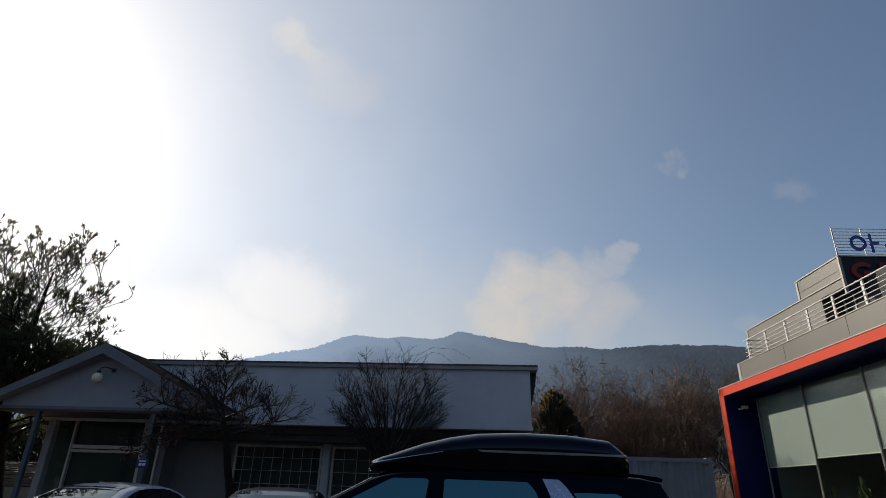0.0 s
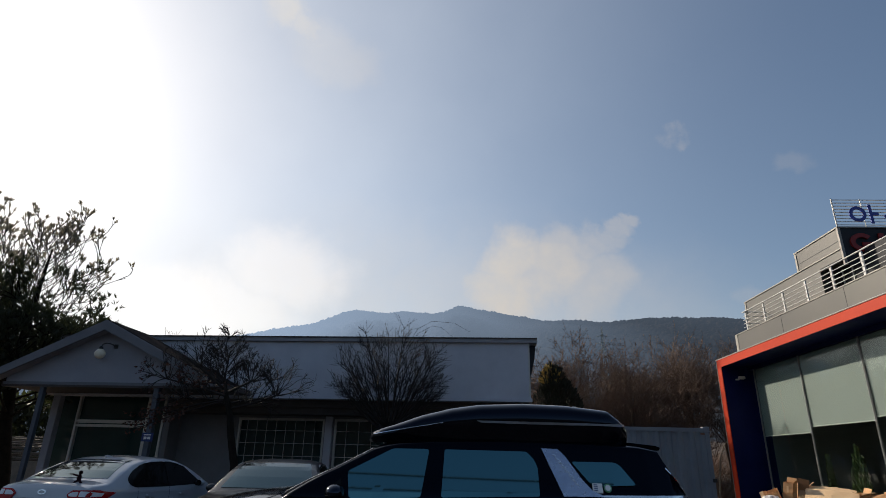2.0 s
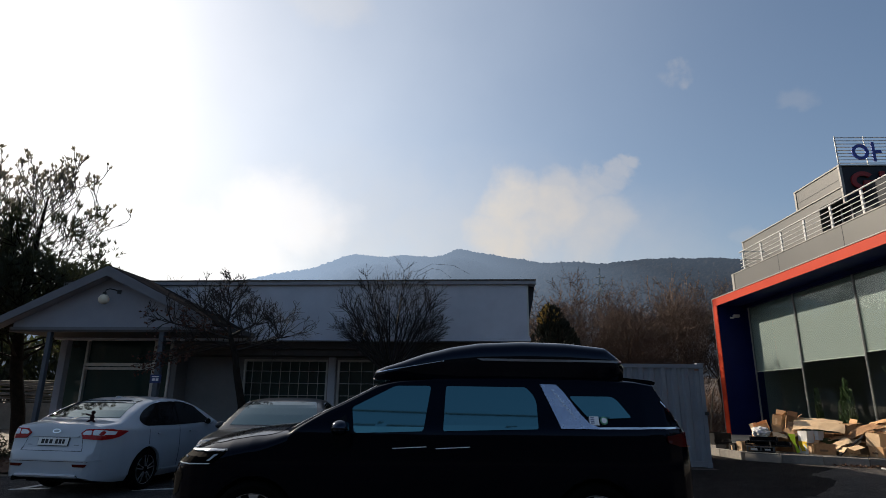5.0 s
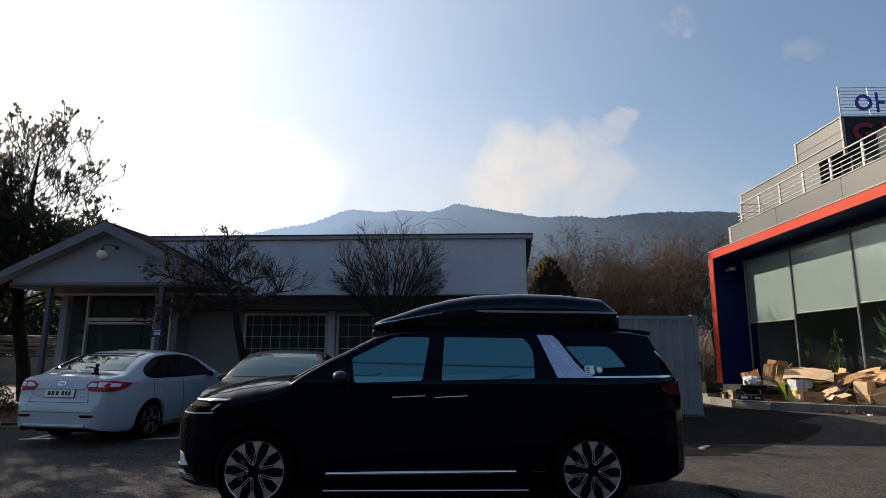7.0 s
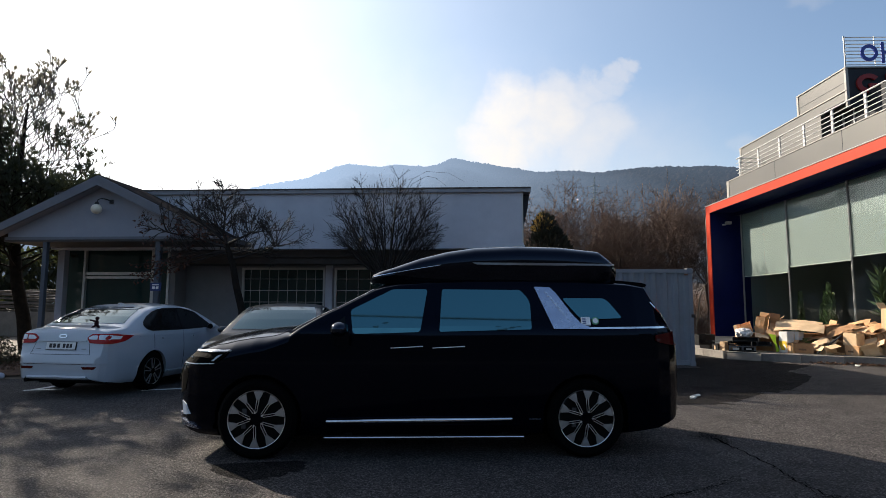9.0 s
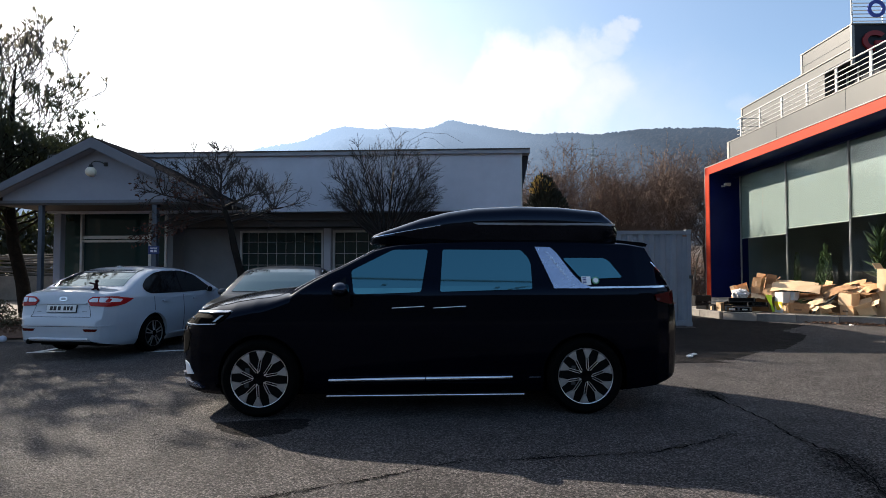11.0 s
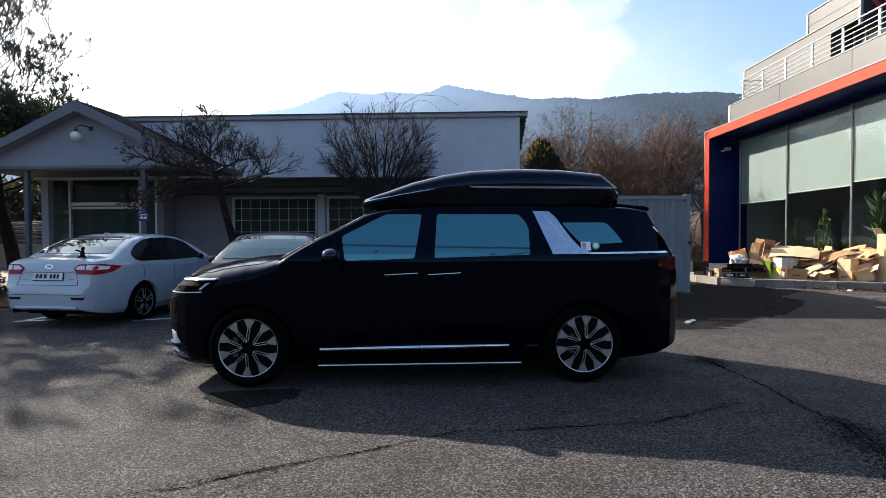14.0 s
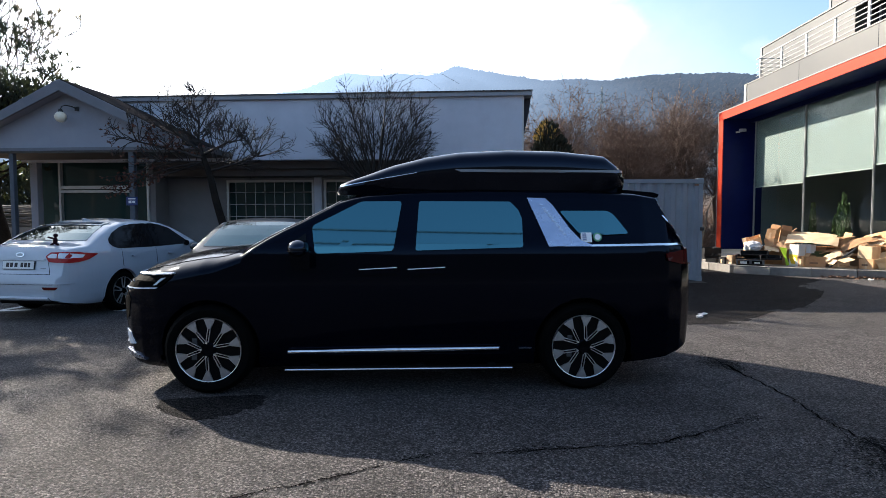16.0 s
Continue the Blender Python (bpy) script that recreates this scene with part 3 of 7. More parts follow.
prism(bm, [(x + rng.gauss(0, 0.015), y + rng.gauss(0, 0.015)) for x, y in edge], "z", 0.0005, 0.0025)
tagged(part("dark_spot", bm, DARK_SPOT, None), "dark spot on the asphalt beside the wheel", "stain", kind="structure")
parking_line(-6.75, 10.05, -6.25, 12.6, 0.11)
parking_line(-6.85, 10.05, -6.3, 10.2, 0.1)
parking_line(-4.9, 10.05, -3.9, 10.35, 0.1)

# the hills behind: a wooded ridge, far off
RIDGE = ((-75, 4.5), (-45, 6.5), (-30, 7.5), (-22, 9.6), (-16.6, 11.1), (-11.9, 12.3), (-9.7, 13.2), (-7.6, 13.85), (-4.8, 13.8), (-2, 14.0), (0.3, 13.7),
         (2.9, 14.6), (5.4, 14.3), (7.7, 13.9), (10.5, 13.4), (12.7, 13.15), (15.4, 13.0), (18.1, 12.85), (20.2, 13.1), (25, 12.85), (30, 12.4), (45, 10), (75, 6))


def ridge_height(azimuth):
    for (a0, e0), (a1, e1) in zip(RIDGE, RIDGE[1:]):
        if a0 <= azimuth <= a1:
            return e0 + (e1 - e0) * (azimuth - a0) / (a1 - a0)
    return 5.0


def hill_point(azimuth, f):
    """A point of the hillside: f from 0 at its foot to 1 on the ridge."""
    far = 330 + 620 * f
    high = math.tan(radians(ridge_height(azimuth))) * 950
    a = radians(azimuth)
    x, y = far * math.sin(a), far * math.cos(a)
    z = high * f ** 1.05 - 2
    gully = noise.noise(Vector((azimuth * 0.16, f * 1.4, 0.3)))
    z += 26 * gully * math.sin(math.pi * min(f, 1)) + 1.5
    return Vector((x, y, z))


verts, faces, cols, rows_n = [], [], 151, 26
for i in range(rows_n):
    for j in range(cols):
        verts.append(tuple(hill_point(-75 + j, i / (rows_n - 1))))
    if i:
        for j in range(cols - 1):
            a = (i - 1) * cols + j
            faces.append((a, a + 1, a + cols + 1, a + cols))
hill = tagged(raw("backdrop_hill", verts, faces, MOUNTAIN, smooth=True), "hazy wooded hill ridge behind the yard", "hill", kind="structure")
# unseen hills added behind the yard, so that paint and glass mirror something dark
verts, faces = [], []
for i in range(9):
    for j in range(71):
        a = radians(70 + 220 * j / 70)
        far = 90 + 45 * i
        z = 9.5 * i * (1 + 0.35 * noise.noise(Vector((j * 0.21, i * 0.3, 5)))) - 1
        verts.append((far * math.sin(a), far * math.cos(a), z))
    if i:
        for j in range(70):
            a = (i - 1) * 71 + j
            faces.append((a, a + 1, a + 72, a + 71))
tagged(raw("unseen_back_hills", verts, faces, BACK_HILL, smooth=True), "unseen wooded hills added to darken what paint and glass mirror", "hill", kind="structure")
rng = random.Random(21)
verts, faces = [], []
base_bm = blank()
bmesh.ops.create_icosphere(base_bm, subdivisions=1, radius=1)
ico_v, ico_f = [v.co.copy() for v in base_bm.verts], [[v.index for v in f.verts] for f in base_bm.faces]
base_bm.free()
for k in range(9600):
    f = 1.0 if k < 3600 else rng.uniform(0.3, 1.0)
    az_t = rng.uniform(-24, 36) if k % 5 else rng.uniform(-70, 70)
    c = hill_point(az_t, f * rng.uniform(0.97, 1.0))
    stand = 0.5 + 1.1 * noise.noise(Vector((c.x * 0.03, c.y * 0.03, 3.3))) + rng.gauss(0, 0.25)
    tall, wide = max(1.0, 2.3 + 2.4 * (stand - 0.5)), max(1.4, 2.8 + 1.6 * (stand - 0.5))
    s = len(verts)
    for v in ico_v:
        j = rng.uniform(0.7, 1.25)
        verts.append((c.x + v.x * wide * j, c.y + v.y * wide * j, c.z + (v.z + 0.35) * tall * j))
    faces += [[s + q for q in p] for p in ico_f]
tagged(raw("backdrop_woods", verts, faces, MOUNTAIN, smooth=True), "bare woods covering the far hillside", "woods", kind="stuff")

# power pylon far up on the hillside
pyl = thing("power_pylon", Matrix.Translation((101, 325, 41)), "small lattice power pylon far off on the hillside", "pylon")
t = Tubes()
for sx, sy in ((-1, -1), (1, -1), (1, 1), (-1, 1)):
    t.tube([Vector((3.6 * sx, 3.6 * sy, -42)), Vector((0.6 * sx, 0.6 * sy, 24)), Vector((0.1 * sx, 0.1 * sy, 36))], [0.22, 0.18, 0.1], 4)
for z in range(0, 24, 4):
    w = 2.0 - 1.4 * z / 24
    t.tube([Vector((-w, -w, z)), Vector((w, -w, z + 4))], [0.1, 0.1], 3)
    t.tube([Vector((w, -w, z)), Vector((-w, -w, z + 4))], [0.1, 0.1], 3)
t.ob("lattice_mast", HAZY_STEEL, pyl)
for z in (22, 26, 30):
    t = Tubes()
    t.tube([Vector((-3.6, 0, z)), Vector((0, 0, z + 0.8)), Vector((3.6, 0, z))], [0.15, 0.3, 0.15], 4)
    t.ob("crossarm", HAZY_STEEL, pyl)


# ---- the low white house ----
# local axes: x along the front (0 at its east corner, going west is minus), y into the house, z up
HOUSE = pose(2.75, 15.1, 0, 0, 0, -5.5)
house = thing("house", HOUSE, "low white stuccoed house with flat parapet and gabled porch", "house")
WEST = -13.4
bm = blank()
box(bm, WEST, -0.22, 0, 1.05, 3.12, 4.5)
part("parapet_band", bm, STUCCO, house, "white stucco parapet band")
bm = blank()
box(bm, WEST, -0.35, 1.05, 5.6, 3.0, 4.35)
part("roof_block", bm, STUCCO, house)
bm = blank()
box(bm, WEST, -0.01, -0.08, 1.12, 4.5, 4.63)
box(bm, WEST, -0.1, 1.12, 5.65, 4.35, 4.5)
part("parapet_cap", bm, CAP_METAL, house, "grey metal parapet capping")
bm = blank()
prism(bm, [(-0.216, 4.5), (-0.02, 4.5), (-0.06, 4.15), (-0.216, 3.45)], "y", 0.3, 1.12)
part("end_flashing", bm, CLAD_DARK, house)
part("corner_trim", box(blank(), -0.255, -0.214, -0.012, 0.1, 3.12, 4.5), FRAME_PALE, house, "white corner trim")
part("cap_edge", box(blank(), WEST, -0.008, -0.1, -0.08, 4.6, 4.634), BAND_PAINT, house, "dark drip edge of the capping")
bm = blank()
box(bm, WEST, -0.18, -0.05, 0.3, 2.97, 3.06)
box(bm, WEST, -0.21, -0.02, 0.3, 3.06, 3.12)
part("band_trim", bm, STUCCO, house, "white moulded drip trim")
bm = blank()
box(bm, -10.1, -0.24, 0.32, 1.3, 2.78, 3.0)
box(bm, -10.1, -0.28, 0.45, 1.3, 2.6, 2.78)
part("soffit", bm, BAND_PAINT, house, "brown painted soffit boards")


def opening_wall(x0, x1, y0, y1, z0, z1, holes):
    """A wall with rectangular openings through it; holes: (left, right, sill, head), from left to right."""
    x = x0
    for a, b, s, h in holes:
        part("front_wall", box(blank(), x, a, y0, y1, z0, z1), STUCCO_LOW, house, "cream stuccoed wall, colour darkened for the shade under the eaves")
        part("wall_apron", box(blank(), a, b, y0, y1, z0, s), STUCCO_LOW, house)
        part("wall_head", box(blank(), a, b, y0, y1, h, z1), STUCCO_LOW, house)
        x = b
    part("front_wall", box(blank(), x, x1, y0, y1, z0, z1), STUCCO_LOW, house, "cream stuccoed wall, colour darkened for the shade under the eaves")


opening_wall(-10.3, -0.32, 1.2, 1.42, 0, 2.6, ((-8.42, -5.92, 0.85, 2.54), (-5.64, -2.8, 0.85, 2.54), (-2.3, -0.8, 0.85, 2.54)))
bm = blank()
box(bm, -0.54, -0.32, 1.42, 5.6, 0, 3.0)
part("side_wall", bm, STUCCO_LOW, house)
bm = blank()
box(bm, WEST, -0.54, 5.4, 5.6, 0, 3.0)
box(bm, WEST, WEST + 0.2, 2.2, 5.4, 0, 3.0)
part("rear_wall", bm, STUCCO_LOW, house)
bm = blank()
box(bm, WEST, -0.54, 4.2, 4.4, 0, 3.0)
part("inner_wall", bm, INSIDE, house)


def grid_window(a, b, s, h, y, nx, nz, name):
    w = part(name, box(blank(), a + 0.05, b - 0.05, y + 0.1, y + 0.108, s + 0.05, h - 0.05), GLASS_DARK, house, "window with a white grid of bars before dark glass")
    bm = blank()
    for x0, x1, z0, z1 in ((a, a + 0.06, s, h), (b - 0.06, b, s, h), (a + 0.06, b - 0.06, s, s + 0.06), (a + 0.06, b - 0.06, h - 0.06, h)):
        box(bm, x0, x1, y + 0.02, y + 0.14, z0, z1)
    part("window_frame", bm, FRAME_PALE, w)
    bm = blank()
    box(bm, a - 0.05, b + 0.05, y - 0.06, y + 0.02, s - 0.06, s)
    part("window_sill", bm, STUCCO, w)
    for k in range(1, nx):
        x = a + (b - a) * k / nx
        part("grid_bar", rod(blank(), (x, y + 0.01, s), (x, y + 0.01, h), 0.008, seg=6), GRID_BAR, w)
    for k in range(1, nz):
        z = s + (h - s) * k / nz
        part("grid_bar", rod(blank(), (a, y - 0.008, z), (b, y - 0.008, z), 0.008, seg=6), GRID_BAR, w)
    return w


grid_window(-8.42, -5.92, 0.85, 2.54, 1.2, 9, 5, "window")
grid_window(-5.64, -2.8, 0.85, 2.54, 1.2, 8, 5, "window")
grid_window(-2.3, -0.8, 0.85, 2.54, 1.2, 6, 5, "window")
bm = blank()
box(bm, -5.88, -5.68, 1.12, 1.2, 0, 2.6)
part("pilaster", bm, STUCCO, house)

# the gabled porch, standing before the front
PY, PX, HALF, EAVE, APEX = -1.55, -10.87, 2.62, 3.12, 4.5
bm = blank()
prism(bm, [(PX - HALF + 0.1, EAVE + 0.02), (PX + HALF - 0.1, EAVE + 0.02), (PX + HALF - 0.1, EAVE + 0.14), (PX, APEX - 0.015), (PX - HALF + 0.1, EAVE + 0.14)], "y", PY, PY + 0.18)
gable = part("gable", bm, GABLE, house, "white stuccoed porch gable")


def roof_slope(side):
    bm = blank()
    e = (PX + side * (HALF + 0.22), EAVE + 0.02)
    prism(bm, [(PX, APEX), e, (e[0], e[1] + 0.14), (PX, APEX + 0.16)], "y", PY - 0.3, 1.3)
    part("porch_roof", bm, SHINGLE, house, "dark shingled porch roof")
    bm = blank()
    prism(bm, [(PX, APEX - 0.11), (e[0] - side * 0.02, e[1] - 0.06), (e[0], e[1] + 0.12), (PX, APEX + 0.14)], "y", PY - 0.36, PY - 0.3)
    part("bargeboard", bm, FASCIA, house, "grey bargeboard, colour darkened for the shade of the pine")
    bm = blank()
    prism(bm, [(PX, APEX - 0.012), (e[0], e[1] - 0.012), (e[0], e[1] - 0.05), (PX, APEX - 0.06)], "y", PY - 0.3, PY)
    part("verge_soffit", bm, GABLE, house)


roof_slope(-1)
roof_slope(1)
bm = blank()
box(bm, PX - HALF, PX + HALF + 0.6, PY, -0.06, 3.02, 3.14)
part("porch_ceiling", bm, BAND_PAINT, house)
bm = blank()
box(bm, PX - HALF + 0.05, PX + HALF + 0.5, PY - 0.02, PY + 0.2, 3.07, 3.14)
part("porch_beam", bm, FASCIA, house)


def post(x, y, w, material, label):
    bm = blank()
    box(bm, x - w / 2, x + w / 2, y - w / 2, y + w / 2, 0.06, 3.03, 0.012)
    box(bm, x - w / 2 - 0.03, x + w / 2 + 0.03, y - w / 2 - 0.03, y + w / 2 + 0.03, 0.0, 0.1)
    return part("porch_post", bm, material, house, label)


post(-12.43, -1.45, 0.11, POST_BLUE, "slim blue-grey steel post")
post(-9.46, -1.45, 0.13, POST_BLUE, "slim blue-grey steel post")
post(-13.2, 0.2, 0.2, GABLE, "square white pillar")
bm = blank()
box(bm, -13.2, -9.0, -1.6, 1.2, 0.0, 0.06)
part("porch_floor", bm, CONCRETE, house)
# glazed entrance
bm = blank()
box(bm, -13.4, -10.3, 0.62, 0.63, 0.1, 3.0)
entrance = part("entrance_glazing", bm, GLASS_DARK, house, "dark glazed entrance screen with pale frames")
for x, w in ((-12.8, 0.06), (-10.76, 0.08), (-10.3, 0.06)):
    part("door_frame", box(blank(), x - w / 2, x + w / 2, 0.52, 0.7, 0.06, 3.0), FRAME_PALE, entrance)
part("door_transom", box(blank(), -12.83, -10.8, 0.53, 0.69, 2.18, 2.25), FRAME_PALE, entrance)
part("door_transom", box(blank(), -12.83, -10.8, 0.54, 0.68, 2.28, 2.37), FRAME_PALE, entrance)
bm = blank()
box(bm, -10.27, -10.1, 0.56, 1.2, 0, 3.0)
part("entrance_cheek", bm, STUCCO_LOW, house)
# number plate of the house on its post, with plain bars for writing
plate = part("house_sign", box(blank(), -9.59, -9.31, -1.54, -1.522, 1.78, 1.98, 0.006), SIGN_BLUE, house, "small blue enamel sign on the post")
part("sign_bar", box(blank(), -9.53, -9.46, -1.5435, -1.54, 1.83, 1.89), WHITE_ENAMEL, plate)
part("sign_bar", box(blank(), -9.44, -9.37, -1.5435, -1.54, 1.83, 1.89), WHITE_ENAMEL, plate)
part("sign_bar", box(blank(), -9.54, -9.36, -1.5435, -1.54, 1.92, 1.945), WHITE_ENAMEL, plate)

lamp = thing("globe_lamp", HOUSE @ pose(-10.70, PY, 4.04), "round cream globe lamp on a curved black wall arm", "lamp")
part("globe", ball(blank(), (-0.2, -0.28, -0.24), 0.125, seg=28), GLOBE, lamp, "cream opal glass globe", 40)
t = Tubes()
t.tube([Vector((0.0, 0, -0.02)), Vector((-0.02, -0.14, 0.02)), Vector((-0.1, -0.25, 0.03)), Vector((-0.17, -0.28, 0.0)), Vector((-0.2, -0.28, -0.07))], [0.013] * 5, 8)
t.ob("arm", IRON, lamp)
part("collar", rod(blank(), (-0.2, -0.28, -0.14), (-0.2, -0.28, -0.06), 0.06, 0.035, 16), IRON, lamp)
part("wall_plate", box(blank(), -0.05, 0.05, -0.03, 0.0, -0.06, 0.04, 0.01), IRON, lamp)

# ---- storage container ----
cont = thing("storage_container", pose(6.46, 13.8, 0, 0, 0, -3), "weathered pale grey corrugated steel storage container", "container")
CW, CL, CH = 2.44, 2.95, 2.36


def corrugated(x0, x1, y_at, z0, z1, pitch):
    pts, x = [], x0
    while x < x1 - 1e-6:
        for dx, dy in ((0, 0), (pitch * 0.34, 0), (pitch * 0.5, 0.036), (pitch * 0.84, 0.036)):
            if x + dx <= x1:
                pts.append((x + dx, y_at + dy))
        x += pitch
    pts.append((x1, y_at))
    bm = blank()
    back = [(x1, y_at + 0.06), (x0, y_at + 0.06)]
    prism(bm, pts + back, "z", z0, z1)
    return bm


part("end_wall", corrugated(-CW + 0.1, -0.1, 0.0, 0.14, CH - 0.1, 0.27), CONTAINER, cont)
for x in (-CW, -0.1):
    part("corner_post", box(blank(), x, x + 0.1, -0.02, 0.12, 0, CH, 0.006), CONTAINER, cont)
part("top_rail", box(blank(), -CW + 0.1, -0.1, -0.016, 0.1, CH - 0.1, CH - 0.01), CONTAINER, cont)
part("bottom_rail", box(blank(), -CW + 0.1, -0.1, -0.016, 0.1, 0.02, 0.14), CONTAINER, cont)
part("side_wall", box(blank(), -0.07, -0.01, 0.12, CL, 0.05, CH - 0.02), CONTAINER, cont)
part("side_wall", box(blank(), -CW + 0.01, -CW + 0.07, 0.12, CL, 0.05, CH - 0.02), CONTAINER, cont)
part("back_wall", box(blank(), -CW + 0.07, -0.07, CL - 0.06, CL, 0.05, CH - 0.02), CONTAINER, cont)
part("roof", box(blank(), -CW + 0.03, -0.03, 0.1, CL, CH - 0.05, CH - 0.006), CONTAINER, cont)
part("corner_casting", box(blank(), -0.13, 0.012, -0.03, 0.14, CH - 0.11, CH + 0.012, 0.008), CONTAINER, cont)
part("corner_casting", box(blank(), -0.13, 0.012, -0.03, 0.14, 0, 0.11, 0.008), CONTAINER, cont)
part("rust_patch", box(blank(), -0.2, -0.1, -0.019, -0.015, CH - 0.16, CH - 0.12), RUST, cont)
part("latch", box(blank(), -0.06, 0.03, -0.05, -0.02, 1.17, 1.25, 0.006), IRON, cont)

# ---- the showroom ----
# local axes: x into the building, y along its front towards the road (0 at the far corner), z up
SHOW = Matrix.Translation((12.05, 23.55, 0)) @ Matrix.Rotation(math.atan2(-0.065, 0.998), 4, "Z")
# here y runs away from the road, so places along the front are minus
show = thing("showroom_building", SHOW, "modern showroom with orange frame, navy reveals and grey upper storey", "building")


def wall_box(name, material, x0, x1, s0, s1, z0, z1, label="", bevel=0.0, parent=None):
    return part(name, box(blank(), x0, x1, -s1, -s0, z0, z1, bevel), material, parent or show, label)


wall_box("frame_post", ORANGE, 0, 0.03, -0.36, 0.0, 0.02, 5.71, "orange-red metal frame edge")
bm = blank()
prism(bm, [(-0.0, 5.40), (20, 5.42), (20, 5.71), (-0.36, 5.71), (-0.36, 5.40)], "x", 0, 0.03)
for v in bm.verts:
    v.co.y = -v.co.y
part("frame_header", bm, ORANGE, show, "orange-red metal frame edge")
wall_box("frame_capping", CAP_BEIGE, -0.02, 0.06, -0.38, 20, 5.715, 5.745)
wall_box("frame_capping", CAP_BEIGE, -0.02, 0.06, -0.385, -0.36, 0.0, 5.715)
wall_box("reveal_wall", NAVY, 0.03, 1.6, -0.34, 0.0, 0.02, 5.42, "navy blue metal reveal")
wall_box("reveal_soffit", NAVY, 0.03, 1.6, 0.0, 20, 5.42, 5.69, "navy blue metal reveal")
wall_box("end_wall", CLAD, 0.03, 12, -0.355, -0.345, 0, 5.69)
wall_box("header_box", NAVY, 1.08, 1.6, 0.0, 20, 5.27, 5.42)
GX = 1.12
for k in range(6):
    s = 0.35 + 3.27 * k
    m1 = wall_box("mullion", MULLION, GX - 0.02, GX + 0.05, s - 0.009, s + 0.009, 0.15, 5.27, "slim aluminium mullion", 0.004)
    wall_box("mullion_cap", MULLION, GX - 0.02, GX + 0.01, s + 0.045, s + 0.053, 0.15, 5.27, parent=m1)
    if k < 5:
        p0, p1 = s + 0.011, s + 3.259
        pane = wall_box("glass_pane", SHOW_GLASS, GX, GX + 0.012, p0, p1, 0.2, 5.25, "clear showroom glass")
        pane.visible_shadow = False
        foot = (2.68, 2.87, 2.97, 2.97, 2.97)[k]
        bl = wall_box("roller_blind", BLIND, GX + 0.045, GX + 0.051, p0 + 0.02, p1 - 0.02, foot, 5.25, "pale grey-green roller blind drawn half down")
        wall_box("blind_bar", FRAME_PALE, GX + 0.036, GX + 0.06, p0 + 0.02, p1 - 0.02, foot - 0.03, foot, parent=bl)
wall_box("sill_rail", MULLION, GX - 0.05, GX + 0.08, 0.35, 17, 0.12, 0.2)
wall_box("floor_slab", CONCRETE, 0.03, 12, -0.34, 20, 0.0, 0.12)
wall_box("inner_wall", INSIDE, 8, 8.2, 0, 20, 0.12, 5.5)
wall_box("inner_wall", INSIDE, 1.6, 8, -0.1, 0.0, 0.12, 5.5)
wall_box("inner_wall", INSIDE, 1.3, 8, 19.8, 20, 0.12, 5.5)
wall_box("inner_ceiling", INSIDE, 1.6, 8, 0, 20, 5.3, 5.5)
wall_box("camera_bracket", FRAME_PALE, 0.62, 0.86, -0.003, 0.16, 4.9, 5.02, "small white wall camera", 0.02)
wall_box("bracket_arm", FRAME_PALE, 0.5, 0.64, 0.02, 0.08, 4.86, 4.92)

# parapet band, railing and the set-back upper storey
band = wall_box("parapet_band", CLAD, 0.05, 1.2, 1.6, 20, 5.75, 6.38, "grey metal clad parapet")
wall_box("band_capping", CAP_BEIGE, 0.03, 0.3, 1.58, 20, 6.38, 6.41, parent=band)
wall_box("band_corner", CAP_BEIGE, 0.035, 0.08, 1.57, 1.75, 5.75, 6.38, parent=band)
for s in (5.0, 8.4, 11.8, 15.2):
    wall_box("panel_joint", CLAD_DARK, 0.046, 0.052, s, s + 0.015, 5.75, 6.38, parent=band)
rail = thing("roof_railing", SHOW @ pose(0.16, 0, 6.41), "white painted steel railing along the roof terrace", "railing")
for k in range(13):
    s = 2.45 + 1.36 * k
    pst = part("post", box(blank(), -0.02, 0.02, -s - 0.045, -s + 0.045, 0, 0.72, 0.004), WHITE_STEEL, rail)
for z, r in ((0.74, 0.024), (0.57, 0.013), (0.43, 0.013), (0.29, 0.013), (0.15, 0.013)):
    part("rail_bar", rod(blank(), (-0.03, -2.25, z), (-0.03, -19.5, z), r, seg=8), WHITE_STEEL, rail)
    part("return_bar", rod(blank(), (-0.03, -2.4, z), (0.9, -2.4, z), r, seg=8), WHITE_STEEL, rail)
up = 1.0
wall_box("upper_wall", CLAD, up, up + 6, 0.85, 6.08, 5.7, 7.93, "grey metal clad upper storey")
wall_box("upper_wall", CLAD, up, up + 0.58, 6.08, 7.35, 7.66, 7.93, "grey metal clad upper storey")
wall_box("upper_capping", CAP_BEIGE, up - 0.03, up + 0.3, 0.82, 7.35, 7.93, 7.966)
wall_box("upper_corner", CAP_BEIGE, up - 0.02, up + 0.05, 0.83, 0.93, 5.7, 7.93)
# near-black block in the opening: its colour stands in for the shade inside
wall_box("upper_recess", CLAD_DARK, up + 0.6, up + 6, 6.08, 12, 5.7, 7.9, "dark block standing in for the shade in the terrace recess")
for s in (6.25, 6.75, 7.3):
    wall_box("terrace_door_frame", MULLION, up + 0.56, up + 0.6, s, s + 0.05, 5.75, 7.6)
wall_box("tower_side", CLAD, up, up + 5, 4.9, 7.35, 7.97, 8.62, "grey clad sign tower")
wall_box("tower_joint", CLAD_DARK, up - 0.004, up + 0.002, 4.9, 7.35, 8.2, 8.215)
wall_box("tower_capping", CAP_BEIGE, up - 0.03, up + 5, 4.87, 7.4, 8.62, 8.66)
wall_box("tower_corner", CAP_BEIGE, up - 0.02, up + 0.06, 7.3, 7.38, 7.4, 8.62)
